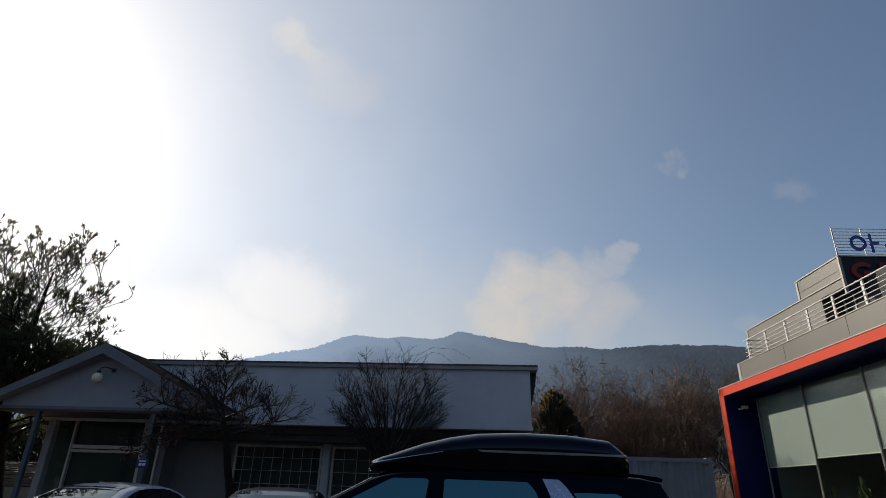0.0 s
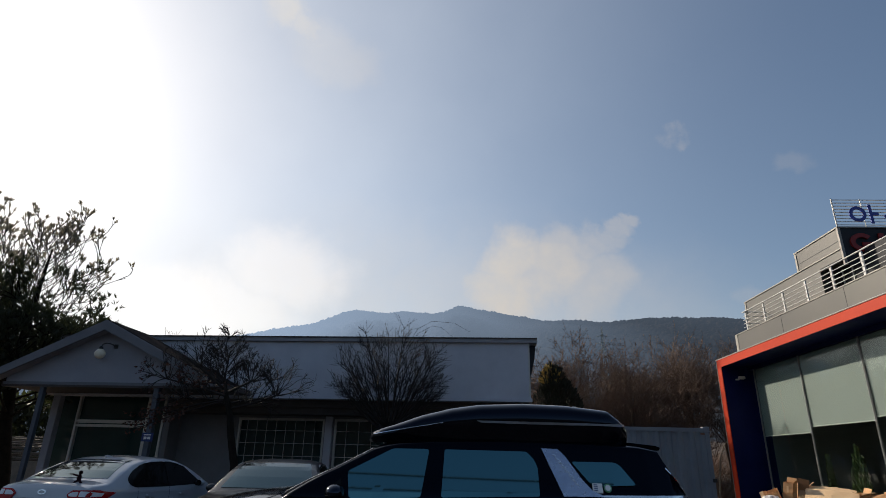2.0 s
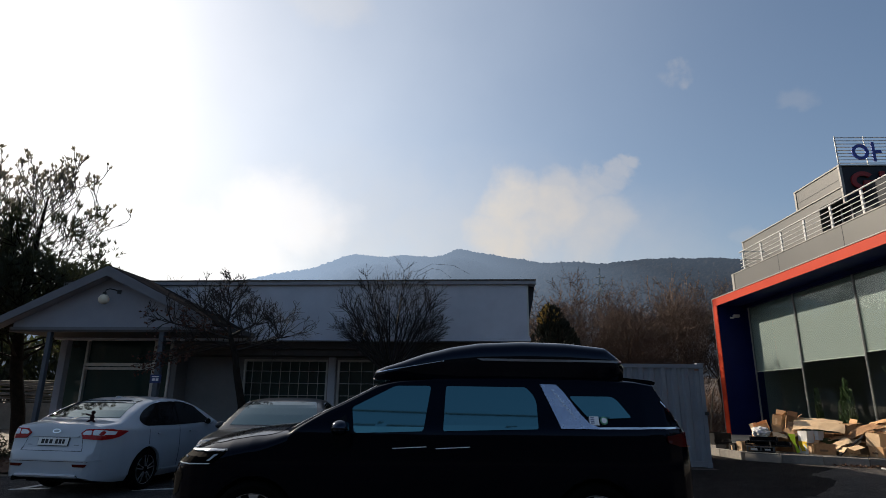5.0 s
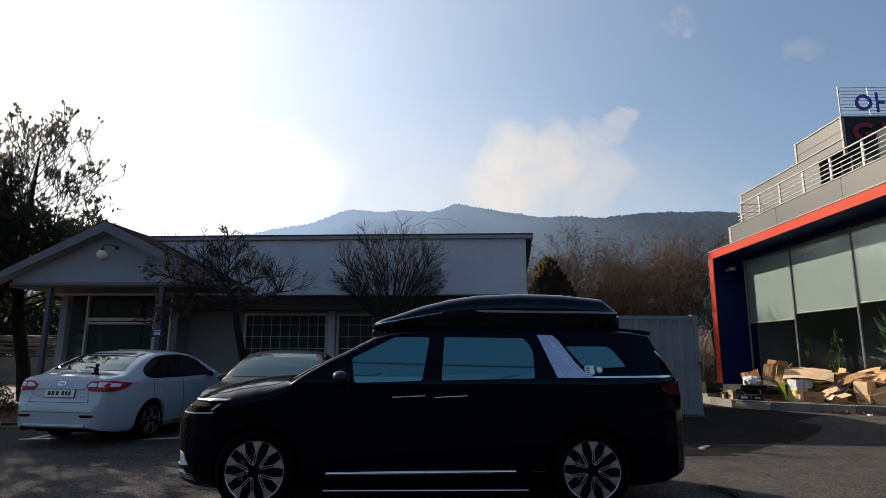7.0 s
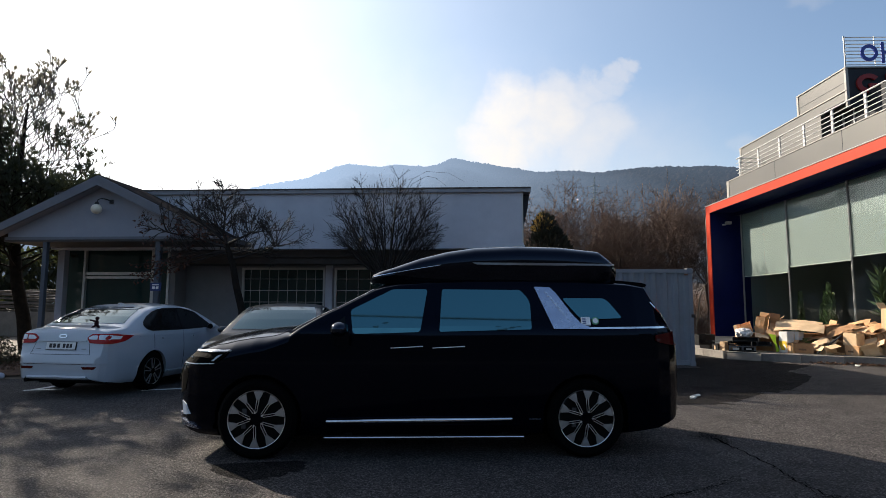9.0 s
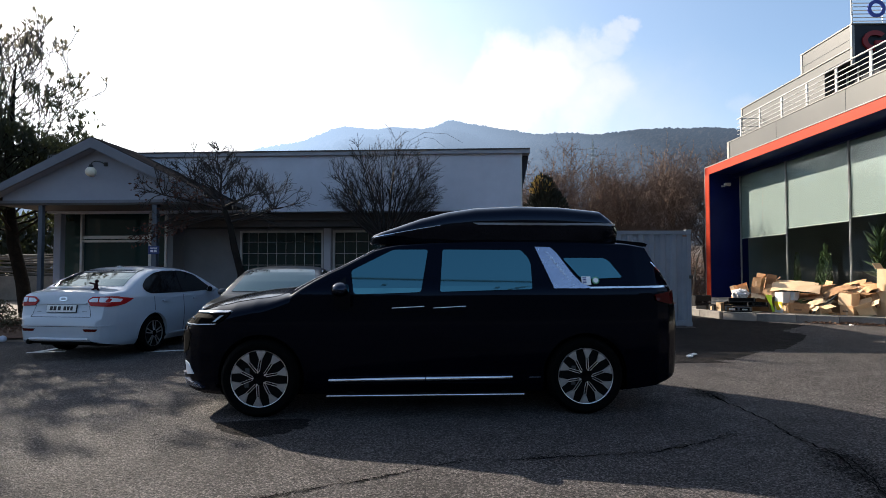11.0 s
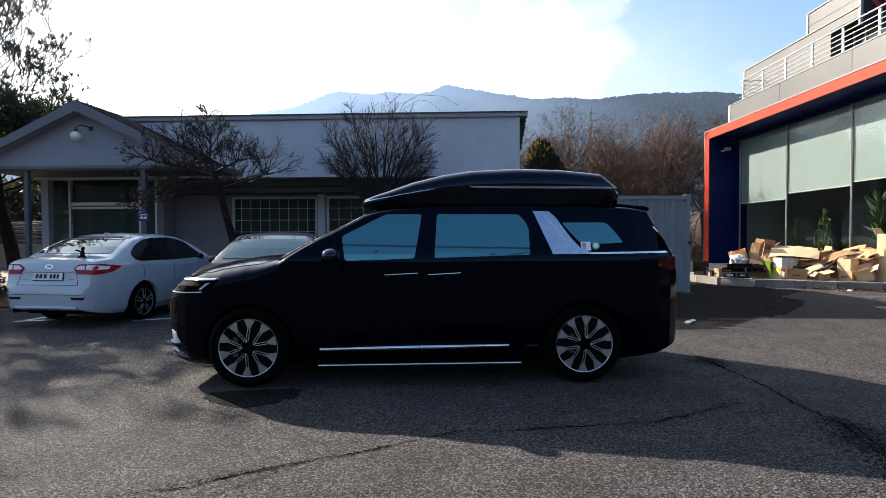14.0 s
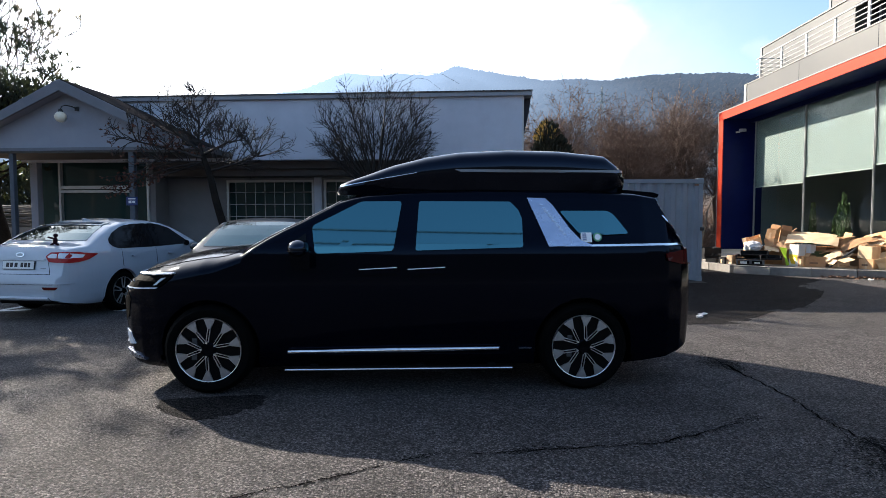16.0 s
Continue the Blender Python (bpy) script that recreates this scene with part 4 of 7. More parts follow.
wall_box("tower_corner", CAP_BEIGE, up - 0.02, up + 0.05, 4.88, 4.98, 7.97, 8.62)
wall_box("tower_front", CLAD_DARK, up + 0.06, up + 5, 7.35, 7.37, 7.4, 8.6, "dark sign panel")
wall_box("tower_base", CLAD_DARK, up + 0.62, up + 5, 6.3, 7.3, 7.38, 7.96)
# roof sign: white slats with cut letters, drawn as plain shapes
sign = thing("roof_sign", SHOW @ pose(up, -7.36, 8.66), "white slatted roof sign with blue letter shapes", "sign")
for k in range(9):
    part("slat", box(blank(), 0.02, 5.0, -0.03, 0.0, 0.05 + 0.108 * k, 0.068 + 0.108 * k), WHITE_STEEL, sign)
for x in (0.0, 0.9, 1.8, 2.7, 3.6, 4.5):
    part("slat_post", box(blank(), x, x + (0.035 if x == 0 else 0.014), 0.0, 0.03, 0, 0.98), WHITE_STEEL, sign)
bm = blank()
lathe(bm, [(-0.06, 0.16), (-0.06, 0.26), (-0.03, 0.26), (-0.03, 0.16), (-0.06, 0.16)], 24, "y", (0.70, 0, 0.42))
part("letter_shape", bm, SIGN_NAVY, sign, "blue letter shape")
bm = blank()
box(bm, 1.06, 1.15, -0.06, -0.03, 0.1, 0.75)
box(bm, 1.15, 1.34, -0.06, -0.03, 0.38, 0.48)
part("letter_shape", bm, SIGN_NAVY, sign, "blue letter shape")
bm = blank()
box(bm, 1.7, 1.8, -0.06, -0.03, 0.1, 0.75)
box(bm, 1.5, 1.7, -0.06, -0.03, 0.3, 0.4)
part("letter_shape", bm, SIGN_NAVY, sign, "blue letter shape")
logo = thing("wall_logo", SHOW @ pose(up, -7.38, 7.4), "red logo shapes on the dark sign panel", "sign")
bm = blank()
n = 20
ring = [(0.62 + 0.36 * math.cos(a), 0.72 + 0.30 * math.sin(a)) for a in [radians(40 + 300 * k / n) for k in range(n + 1)]]
inner = [(0.62 + 0.22 * math.cos(a), 0.72 + 0.16 * math.sin(a)) for a in [radians(40 + 300 * k / n) for k in range(n + 1)]]
for k in range(n):
    quad = [ring[k], ring[k + 1], inner[k + 1], inner[k]]
    prism(bm, quad, "y", -0.06, 0.0)
box(bm, 0.62, 0.97, -0.06, 0, 0.60, 0.72)
part("logo_shape", bm, SIGN_RED, logo)
part("logo_shape", box(box(blank(), 1.15, 1.3, -0.06, 0, 0.42, 1.02), 1.3, 1.6, -0.06, 0, 0.42, 0.55), SIGN_RED, logo)

# ---- platform in front of the showroom ----
bm = blank()
prism(bm, [(8.17, 17.6), (8.42, 15.82), (9.02, 15.33), (11.33, 13.82), (16, 10.9), (16, 24), (8.17, 24)], "z", -0.1, 0.205)
tagged(part("platform", bm, CONCRETE, None), "raised concrete apron before the showroom", "pavement", kind="structure")


def kerb_run(points, step):
    rng = random.Random(4)
    for (x0, y0), (x1, y1) in zip(points, points[1:]):
        d = Vector((x1 - x0, y1 - y0))
        n = max(1, round(d.length / step))
        for k in range(n):
            p = Vector((x0, y0)) + d * (k + 0.5) / n
            w = d.length / n - 0.014
            ob = part("kerb_stone", box(blank(), -w / 2, w / 2, -0.15, 0.0, -0.1, 0.21 + rng.uniform(-0.008, 0.008), 0.012), KERB_STONE, KERB)
            ob.matrix_basis = pose(p.x, p.y, 0, 0, 0, math.degrees(math.atan2(d.y, d.x)))


KERB = thing("kerb", Matrix.Identity(4), "row of worn concrete kerb stones along the apron", "kerb", kind="structure")
kerb_run([(8.1, 17.56), (8.35, 15.76), (8.95, 15.25), (11.29, 13.74), (15.9, 10.8)], 1.0)

# ---- vehicles ----
# local axes of every car: x along it with the front at minus x, y across, z up from the ground
from mathutils.bvhtree import BVHTree


def curve(table, x):
    if x <= table[0][0]:
        return table[0][1]
    for (a, u), (b, v) in zip(table, table[1:]):
        if x <= b:
            return u + (v - u) * (x - a) / (b - a)
    return table[-1][1]


def laid_on(tree, face, polys, off=0.004, thick=0.012, cell=0.05):
    """A thin panel laid on the body: flat convex outlines thrown on it from one side."""
    bm = blank()
    for poly in polys:
        if sum(a[0] * b[1] - b[0] * a[1] for a, b in zip(poly, poly[1:] + poly[:1])) < 0:
            poly = poly[::-1]
        a0, a1, b0, b1 = min(p[0] for p in poly), max(p[0] for p in poly), min(p[1] for p in poly), max(p[1] for p in poly)
        g = blank()
        na, nb = max(1, int((a1 - a0) / cell)), max(1, int((b1 - b0) / cell))
        vs = [[g.verts.new((a0 + (a1 - a0) * i / na, b0 + (b1 - b0) * j / nb, 0)) for j in range(nb + 1)] for i in range(na + 1)]
        for i in range(na):
            for j in range(nb):
                g.faces.new((vs[i][j], vs[i + 1][j], vs[i + 1][j + 1], vs[i][j + 1]))
        for p, q in zip(poly, poly[1:] + poly[:1]):
            d = Vector((q[0] - p[0], q[1] - p[1], 0))
            if d.length > 1e-6:
                bmesh.ops.bisect_plane(g, geom=list(g.verts) + list(g.edges) + list(g.faces), plane_co=(p[0], p[1], 0),
                                       plane_no=(d.y, -d.x, 0), clear_outer=True)
        cast = {"L": lambda u, v: (Vector((u, -3, v)), Vector((0, 1, 0))), "R": lambda u, v: (Vector((u, 3, v)), Vector((0, -1, 0))),
                "F": lambda u, v: (Vector((-5, u, v)), Vector((1, 0, 0))), "B": lambda u, v: (Vector((5, u, v)), Vector((-1, 0, 0))),
                "T": lambda u, v: (Vector((u, v, 4)), Vector((0, 0, -1)))}[face]
        low, high = {}, {}
        for v in g.verts:
            o, d = cast(v.co.x, v.co.y)
            hit, normal, _, _ = tree.ray_cast(o, d)
            if hit is None:
                hit, normal, _, _ = tree.find_nearest(o + d * 3)
            if normal.dot(d) > 0:
                normal = -normal
            low[v], high[v] = bm.verts.new(hit - normal * 0.006), bm.verts.new(hit + normal * (off + thick))
        for f in g.faces:
            bm.faces.new([high[v] for v in f.verts])
            bm.faces.new([low[v] for v in f.verts][::-1])
        for e in g.edges:
            if e.is_boundary:
                a, b = e.verts
                bm.faces.new((low[a], low[b], high[b], high[a]))
        g.free()
    return bm


class Shell:
    """The closed body of a car, lofted from its side outline, plan and cross-section."""

    def __init__(self, top, plan, low, tuck, belt, lean, wheels, arch, edge=0.06):
        self.top, self.plan, self.low, self.tuck, self.belt, self.lean = top, plan, low, tuck, belt, lean
        self.wheels, self.arch, self.edge = wheels, arch, edge
        x0, x1 = top[0][0], top[-1][0]
        n = int((x1 - x0) / 0.04)
        xs = sorted({round(x0 + (x1 - x0) * k / n, 4) for k in range(n + 1)} | {round(p[0], 4) for p in top} | {round(p[0], 4) for p in plan if x0 <= p[0] <= x1})
        self.bm = bm = blank()
        loops = [[bm.verts.new(p) for p in self.section(x)] for x in xs]
        for p, q in zip(loops, loops[1:]):
            for i in range(len(p) - 1):
                bm.faces.new((p[i], q[i], q[i + 1], p[i + 1]))
            bm.faces.new((p[-1], q[-1], q[0], p[0]))
        bm.faces.new(loops[0])
        bm.faces.new(loops[-1][::-1])
        bmesh.ops.remove_doubles(bm, verts=bm.verts, dist=0.0004)
        bmesh.ops.recalc_face_normals(bm, faces=bm.faces)
        self.tree = BVHTree.FromBMesh(bm)
        out = [f for f in bm.faces if any((c := f.calc_center_median()).z < 0.9 and abs(c.y) > 0.35 and math.hypot(c.x - wx, c.z - wz) < arch for wx, wz in wheels)]
        bmesh.ops.delete(bm, geom=out, context="FACES")

    def half(self, x, z):
        w = curve(self.plan, x) - curve(self.tuck, z)
        return w - max(0.0, z - self.belt) * self.lean

    def section(self, x):
        zt, zb = curve(self.top, x), curve(self.low, x)
        ze = max(zb + 0.05, zt - (self.edge if isinstance(self.edge, float) else curve(self.edge, x)))
        side = [(self.half(x, z), z) for z in [zb + (ze - zb) * k / 30 for k in range(31)]]
        h = side[-1][0]
        over = [(h * math.cos(a) ** 0.8, ze + (zt - ze) * math.sin(a)) for a in [math.pi / 2 * k / 9 for k in range(1, 9)]]
        right = side + over
        return [(x, y, z) for y, z in right] + [(x, 0, zt)] + [(x, -y, z) for y, z in right[::-1]]

    def decal(self, face, polys, off=0.004, thick=0.012, cell=0.05):
        return laid_on(self.tree, face, polys, off, thick, cell)


def wheel(parent, x, y, z, radius, rim, side, spokes, style, wide=0.22, turned=90):
    """A wheel standing upright; side -1 has its face towards minus y."""
    w = part("wheel", lathe(blank(), [(0.02, 0.02), (0.02, rim * 0.98), (0.06, rim), (wide - 0.01, rim), (wide - 0.01, 0.02)], 40), ALLOY_DARK, parent, "alloy wheel", 30)
    w.matrix_basis = pose(x, y, z, 0, 0, 0 if side < 0 else 180)
    s = [(0.012, rim), (0.0, rim + 0.015), (-0.012, rim + 0.035), (-0.012, radius - 0.04), (0.02, radius - 0.008), (0.05, radius), (wide - 0.05, radius),
         (wide - 0.015, radius - 0.012), (wide, radius - 0.06), (wide, rim)]
    part("tyre", lathe(blank(), s, 48), RUBBER, w, "black rubber tyre", 40)
    part("rim_lip", lathe(blank(), [(0.012, rim - 0.004), (-0.004, rim - 0.003), (-0.006, rim + 0.001), (0.012, rim + 0.002)], 56), ALLOY, w, "bright rim edge", 40)
    for k in range(spokes):
        a = 2 * math.pi * k / spokes + math.pi / 2
        if style == "wedge":
            # spokes stand in five pairs, whose thin inner ribs run together towards a wheel nut
            mid, lean = radians(turned + 72 * (k // 2)), 1 if k % 2 else -1
            outer, inner = mid + lean * radians(18), mid + lean * radians(8)
            tip, root = Vector((math.cos(outer), math.sin(outer))) * rim * 0.66, Vector((math.cos(inner), math.sin(inner))) * rim * 0.25
            across = Vector((-(tip - root).y, (tip - root).x)).normalized()
            rim_at = [Vector((math.cos(outer + d), math.sin(outer + d))) * rim * 0.975 for d in (-0.175, -0.09, 0.0, 0.09, 0.175)]
            outlines = [rim_at + [tip + across * 0.0105, tip - across * 0.0105]]
            for edge in (-1, 1):
                outlines.append([tip + across * edge * 0.012, tip + across * edge * 0.008, root + across * edge * 0.008, root + across * edge * 0.0115])
        else:
            flat = [[(rim * 0.97, -0.045), (rim * 0.97, -0.026), (rim * 0.2, -0.006), (rim * 0.2, -0.02)], [(rim * 0.97, 0.026), (rim * 0.97, 0.045), (rim * 0.2, 0.02), (rim * 0.2, 0.006)]]
            outlines = [[Vector((r * math.cos(a) - t * math.sin(a), r * math.sin(a) + t * math.cos(a))) for r, t in o] for o in flat]
        bm = blank()
        for n_o, o in enumerate(outlines):
            lo, hi = [bm.verts.new((p.x, 0.01, p.y)) for p in o], [bm.verts.new((p.x, -0.004, p.y)) for p in o]
            bm.faces.new(hi)
            for i in range(len(o)):
                j = (i + 1) % len(o)
                bm.faces.new((lo[i], lo[j], hi[j], hi[i]))
        if style == "wedge":
            ribs = blank()
            for o in outlines[1:]:
                lo, hi = [ribs.verts.new((p.x, -0.002, p.y)) for p in o], [ribs.verts.new((p.x, -0.006, p.y)) for p in o]
                ribs.faces.new(hi)
                for i in range(4):
                    ribs.faces.new((lo[i], lo[(i + 1) % 4], hi[(i + 1) % 4], hi[i]))
            part("spoke_rib", ribs, ALLOY, w, "thin bright double rib")
        part("spoke", bm, ALLOY_SPOKE if style == "wedge" else ALLOY, w, "machined bright spoke")
    part("hub_cap", lathe(blank(), [(0.0, 0.0), (-0.004, 0.05), (0.01, 0.062)], 24), BLACK_GLOSS, w)
    for k in range(5):
        a = 2 * math.pi * k / 5 + radians(turned)
        c = (0.062 * math.cos(a), 0, 0.062 * math.sin(a))
        part("lug_nut", rod(blank(), (c[0], 0.02, c[2]), (c[0], -0.006, c[2]), 0.009, seg=6), ALLOY, w)
    if style == "wedge":
        for a in (150, 205):
            c, q = rim * 0.5 * math.cos(radians(a)), rim * 0.5 * math.sin(radians(a))
            part("brake_caliper", box(blank(), c - 0.022, c + 0.022, 0.008, 0.02, q - 0.03, q + 0.03, 0.006), CALIPER, w, "dull grey brake caliper")
    part("brake_disc", rod(blank(), (0, 0.05, 0), (0, 0.06, 0), rim * 0.62, seg=32), ALLOY_DARK, w)
    return w


def arches(parent, shell, r, material):
    for wx, wz in shell.wheels:
        for side in (-1, 1):
            bm = blank()
            y = side * (shell.half(wx, 0.7) + 0.001)
            rows = []
            for k in range(29):
                a = radians(-8 + 196 * k / 28)
                c, s = math.cos(a), math.sin(a)
                y = side * (shell.half(wx + r * c, wz + r * s) + 0.001)
                rows.append([bm.verts.new((wx + (r + dr) * c, y - side * dy, wz + (r + dr) * s)) for dr, dy in ((-0.008, 0.06), (-0.008, 0.0), (0.026, -0.002), (0.032, 0.03))])
            for p, q in zip(rows, rows[1:]):
                for i in range(3):
                    bm.faces.new((p[i], p[i + 1], q[i + 1], q[i]))
            part("wheel_arch", bm, material, parent, smooth=40)
            bm = blank()
            rows = []
            for k in range(17):
                a = radians(-8 + 196 * k / 16)
                rows.append([bm.verts.new((wx + (r + 0.015) * math.cos(a), y - side * d, wz + (r + 0.015) * math.sin(a))) for d in (0.02, 0.34)])
            for p, q in zip(rows, rows[1:]):
                bm.faces.new((p[0], p[1], q[1], q[0]))
            bm.faces.new([p[1] for p in rows])
            part("wheel_liner", bm, BLACK_MATT, parent)


# ---- black van with roof box ----
VAN_TOP = [(-2.65, 0.55), (-2.635, 0.70), (-2.61, 0.83), (-2.57, 0.92), (-2.50, 0.985), (-2.40, 1.055), (-2.20, 1.12), (-2.0, 1.165), (-1.8, 1.195), (-1.6, 1.215), (-1.46, 1.235), (-1.24, 1.35),
           (-0.97, 1.475), (-0.66, 1.64), (-0.55, 1.675), (-0.42, 1.70), (-0.1, 1.725), (0.6, 1.745), (1.4, 1.735), (1.9, 1.71), (2.09, 1.68), (2.125, 1.60),
           (2.21, 1.45), (2.30, 1.31), (2.36, 1.21), (2.40, 1.08), (2.43, 0.95), (2.46, 0.80), (2.48, 0.60)]
VAN_PLAN = [(-2.65, 0.40), (-2.62, 0.54), (-2.55, 0.67), (-2.46, 0.775), (-2.34, 0.86), (-2.18, 0.925), (-2.0, 0.962), (-1.8, 0.99), (-1.4, 0.9975), (1.6, 0.9975), (1.95, 0.98),
            (2.15, 0.945), (2.29, 0.88), (2.39, 0.79), (2.45, 0.68), (2.48, 0.56)]
VAN_LOW = [(-2.65, 0.33), (-2.55, 0.25), (-2.35, 0.2), (-2.0, 0.19), (-1.0, 0.21), (1.0, 0.22), (1.8, 0.22), (2.15, 0.26), (2.36, 0.33), (2.48, 0.45)]
VAN_TUCK = [(0.19, 0.12), (0.24, 0.07), (0.32, 0.045), (0.45, 0.025), (0.6, 0.008), (0.75, 0.0), (0.9, 0.004), (1.05, 0.012), (1.2, 0.02)]
van_shell = Shell(VAN_TOP, VAN_PLAN, VAN_LOW, VAN_TUCK, 1.2, 0.375, ((-1.73, 0.375), (1.41, 0.375)), 0.43, [(-2.65, 0.1), (-2.45, 0.17), (-2.1, 0.21), (-1.7, 0.18), (-1.4, 0.1), (-1.1, 0.06)])
van = thing("minivan", pose(0, 6.6, 0), "glossy black minivan with mirror-tinted windows parked on asphalt", "van")
part("body", van_shell.bm, BLACK_PAINT, van, "black painted body", 32)
arches(van, van_shell, 0.425, BLACK_PAINT)
for wx, turned in ((-1.73, 105), (1.41, 68)):
    for side in (-1, 1):
        wheel(van, wx, side * 0.985, 0.375, 0.375, 0.268, side, 10, "wedge", turned=turned)
V = van_shell.decal
for face in "LR":
    part("front_door_window", V(face, [rounded([(-0.875, 1.395), (-0.47, 1.602), (-0.125, 1.604), (-0.195, 1.19), (-0.84, 1.172)], 0.03)]), TINT, van, "mirror-tinted side window")
    part("sliding_door_window", V(face, [rounded([(0.02, 1.604), (0.80, 1.60), (0.865, 1.53), (0.893, 1.46), (0.89, 1.215), (-0.01, 1.192)], 0.02)]), TINT, van, "mirror-tinted side window")
    quarter = part("quarter_window", V(face, [rounded([(1.215, 1.52), (1.63, 1.52), (1.68, 1.49), (1.80, 1.325), (1.41, 1.31), (1.37, 1.33)], 0.03)]), TINT, van, "mirror-tinted rear side window")
    part("vent_window", V(face, [[(-1.06, 1.235), (-0.925, 1.335), (-0.905, 1.19), (-0.99, 1.185)]]), TINT_DARK, van)
    garnish = part("pillar_garnish", V(face, [[(0.945, 1.632), (1.10, 1.628), (1.16, 1.57), (1.30, 1.36), (1.22, 1.222), (1.108, 1.22)],
                                              [(1.30, 1.36), (1.385, 1.268), (1.22, 1.222)], [(1.385, 1.268), (1.47, 1.236), (1.47, 1.221), (1.22, 1.221)]], 0.006, 0.014, 0.03), SATIN, van, "satin chrome rear pillar panel")
    for i in range(6):
        for j in range(3):
            x, z = 1.045 + 0.028 * i + 0.02 * j, 1.555 - 0.038 * i - 0.03 * j + 0.02
            part("dimple", V(face, [[(x, z), (x + 0.03, z - 0.012), (x + 0.035, z - 0.003), (x + 0.01, z + 0.006)]], 0.012, 0.012), CHROME, garnish)
    # added strip that stands in for the bright reflection along the windscreen pillar
    part("pillar_gleam", V(face, [[(a, c - 0.035), (b, d - 0.035), (b, d - 0.040), (a, c - 0.040)] for (a, c), (b, d) in (((-1.46, 1.235), (-1.24, 1.35)), ((-1.24, 1.35), (-0.97, 1.475)), ((-0.97, 1.475), (-0.66, 1.64)))], 0.002, 0.006), SATIN, van, "thin bright strip standing in for the reflection on the pillar")
    part("belt_strip", V(face, [[(1.46, 1.236), (2.33, 1.246), (2.34, 1.228), (1.46, 1.221)]], 0.004, 0.012), CHROME, van, "chrome beltline strip")
    part("pillar_strip", V(face, [[(2.12, 1.48), (2.132, 1.485), (2.332, 1.25), (2.32, 1.246)]], 0.003, 0.008), CHROME, van)
    side_y = -1.0 if face == "L" else 1.0
    for x0, x1, z0, z1, r0, r1 in ((-1.075, -0.155, 0.352, 0.361, 0.017, 0.024), (-0.148, 0.69, 0.361, 0.37, 0.024, 0.016)):
        part("rocker_strip", rod(blank(), (x0, side_y * 0.982, z0), (x1, side_y * 0.982, z1), r0, r1, 14), CHROME, van, "chrome sill strip", 60)
    part("rocker_tab", V(face, [[(0.86, 0.372), (0.97, 0.372), (0.97, 0.362), (0.86, 0.362)]], 0.004, 0.006), SATIN, van)
    for x0, x1 in ((-0.475, -0.165), (-0.075, 0.235)):
        handle = part("door_handle", V(face, [rounded([(x0, 0.995), (x0, 1.045), (x1, 1.06), (x1, 1.01)], 0.02)], 0.01, 0.022), BLACK_PAINT, van)
        # white stands in for the sky mirrored in the chrome strip
        part("handle_strip", V(face, [[(x0, 1.037), (x1, 1.053), (x1, 1.06), (x0, 1.044)]], 0.03, 0.008), LAMP_WHITE, handle)
    head = part("headlight", V(face, [rounded([(-2.52, 0.982), (-2.01, 1.006), (-2.06, 0.95), (-2.15, 0.888), (-2.53, 0.87)], 0.02)], 0.0, 0.012), DARK_MESH, van, "headlight cluster")
    part("light_bar", V(face, [[(-2.53, 0.972), (-2.52, 0.984), (-2.0, 1.008), (-2.04, 0.992)]], 0.008, 0.012, 0.03), LAMP_WHITE, head, "bright daytime light bar")
    part("light_bar", V(face, [[(-2.51, 0.868), (-2.51, 0.877), (-2.15, 0.894), (-2.17, 0.884)]], 0.008, 0.012, 0.03), LAMP_WHITE, head, "bright lower light bar")
    part("lamp_lens", V(face, [[(-2.53, 0.918), (-2.53, 0.93), (-2.42, 0.934), (-2.42, 0.922)]], 0.006, 0.012), LAMP_CLEAR, head)
    part("lamp_lens", V(face, [[(-2.12, 0.965), (-2.08, 0.972), (-2.16, 0.912), (-2.19, 0.91)]], 0.006, 0.01), LAMP_CLEAR, head)
    part("tail_light", V(face, [rounded([(2.12, 1.165), (2.36, 1.195), (2.40, 1.06), (2.26, 1.07), (2.13, 1.10)], 0.02)], 0.004, 0.016), LAMP_SMOKE, van, "dark red tail light")
    part("fuel_seam", V(face, [[(0.0, 0.62), (0.9, 0.66), (0.9, 0.664), (0.0, 0.624)]], 0.001, 0.002), BLACK_GLOSS, van)
part("bonnet", V("T", [rounded([(-2.5, -0.55), (-2.2, -0.74), (-1.52, -0.84), (-1.52, 0.84), (-2.2, 0.74), (-2.5, 0.55)], 0.12)], 0.0, 0.004, 0.04), BLACK_SHELL, van, "glossy black bonnet", 30)
for face in "LR":
    part("grille_wrap", V(face, [[(-2.61, 0.84), (-2.51, 0.85), (-2.45, 0.78), (-2.50, 0.62), (-2.60, 0.56)]], 0.001, 0.003), DARK_MESH, van, "dark grille side mesh")
part("windscreen", V("F", [[(-0.82, 1.235), (0.82, 1.235), (0.73, 1.62), (-0.73, 1.62)]], 0.0, 0.006), SCREEN_GLASS, van, "sloping windscreen")
part("rear_window", V("B", [[(-0.72, 1.26), (0.72, 1.26), (0.66, 1.54), (-0.66, 1.54)]], 0.002, 0.01), TINT_DARK, van)
part("grille", V("F", [rounded([(-0.52, 0.66), (0.52, 0.66), (0.56, 0.92), (-0.56, 0.92)], 0.04)], 0.004, 0.014), BLACK_GLOSS, van, "black front grille")
for i in range(5):
    part("grille_bar", V("F", [[(-0.5, 0.69 + 0.045 * i), (0.5, 0.69 + 0.045 * i), (0.5, 0.702 + 0.045 * i), (-0.5, 0.702 + 0.045 * i)]], 0.02, 0.012), CHROME, van)
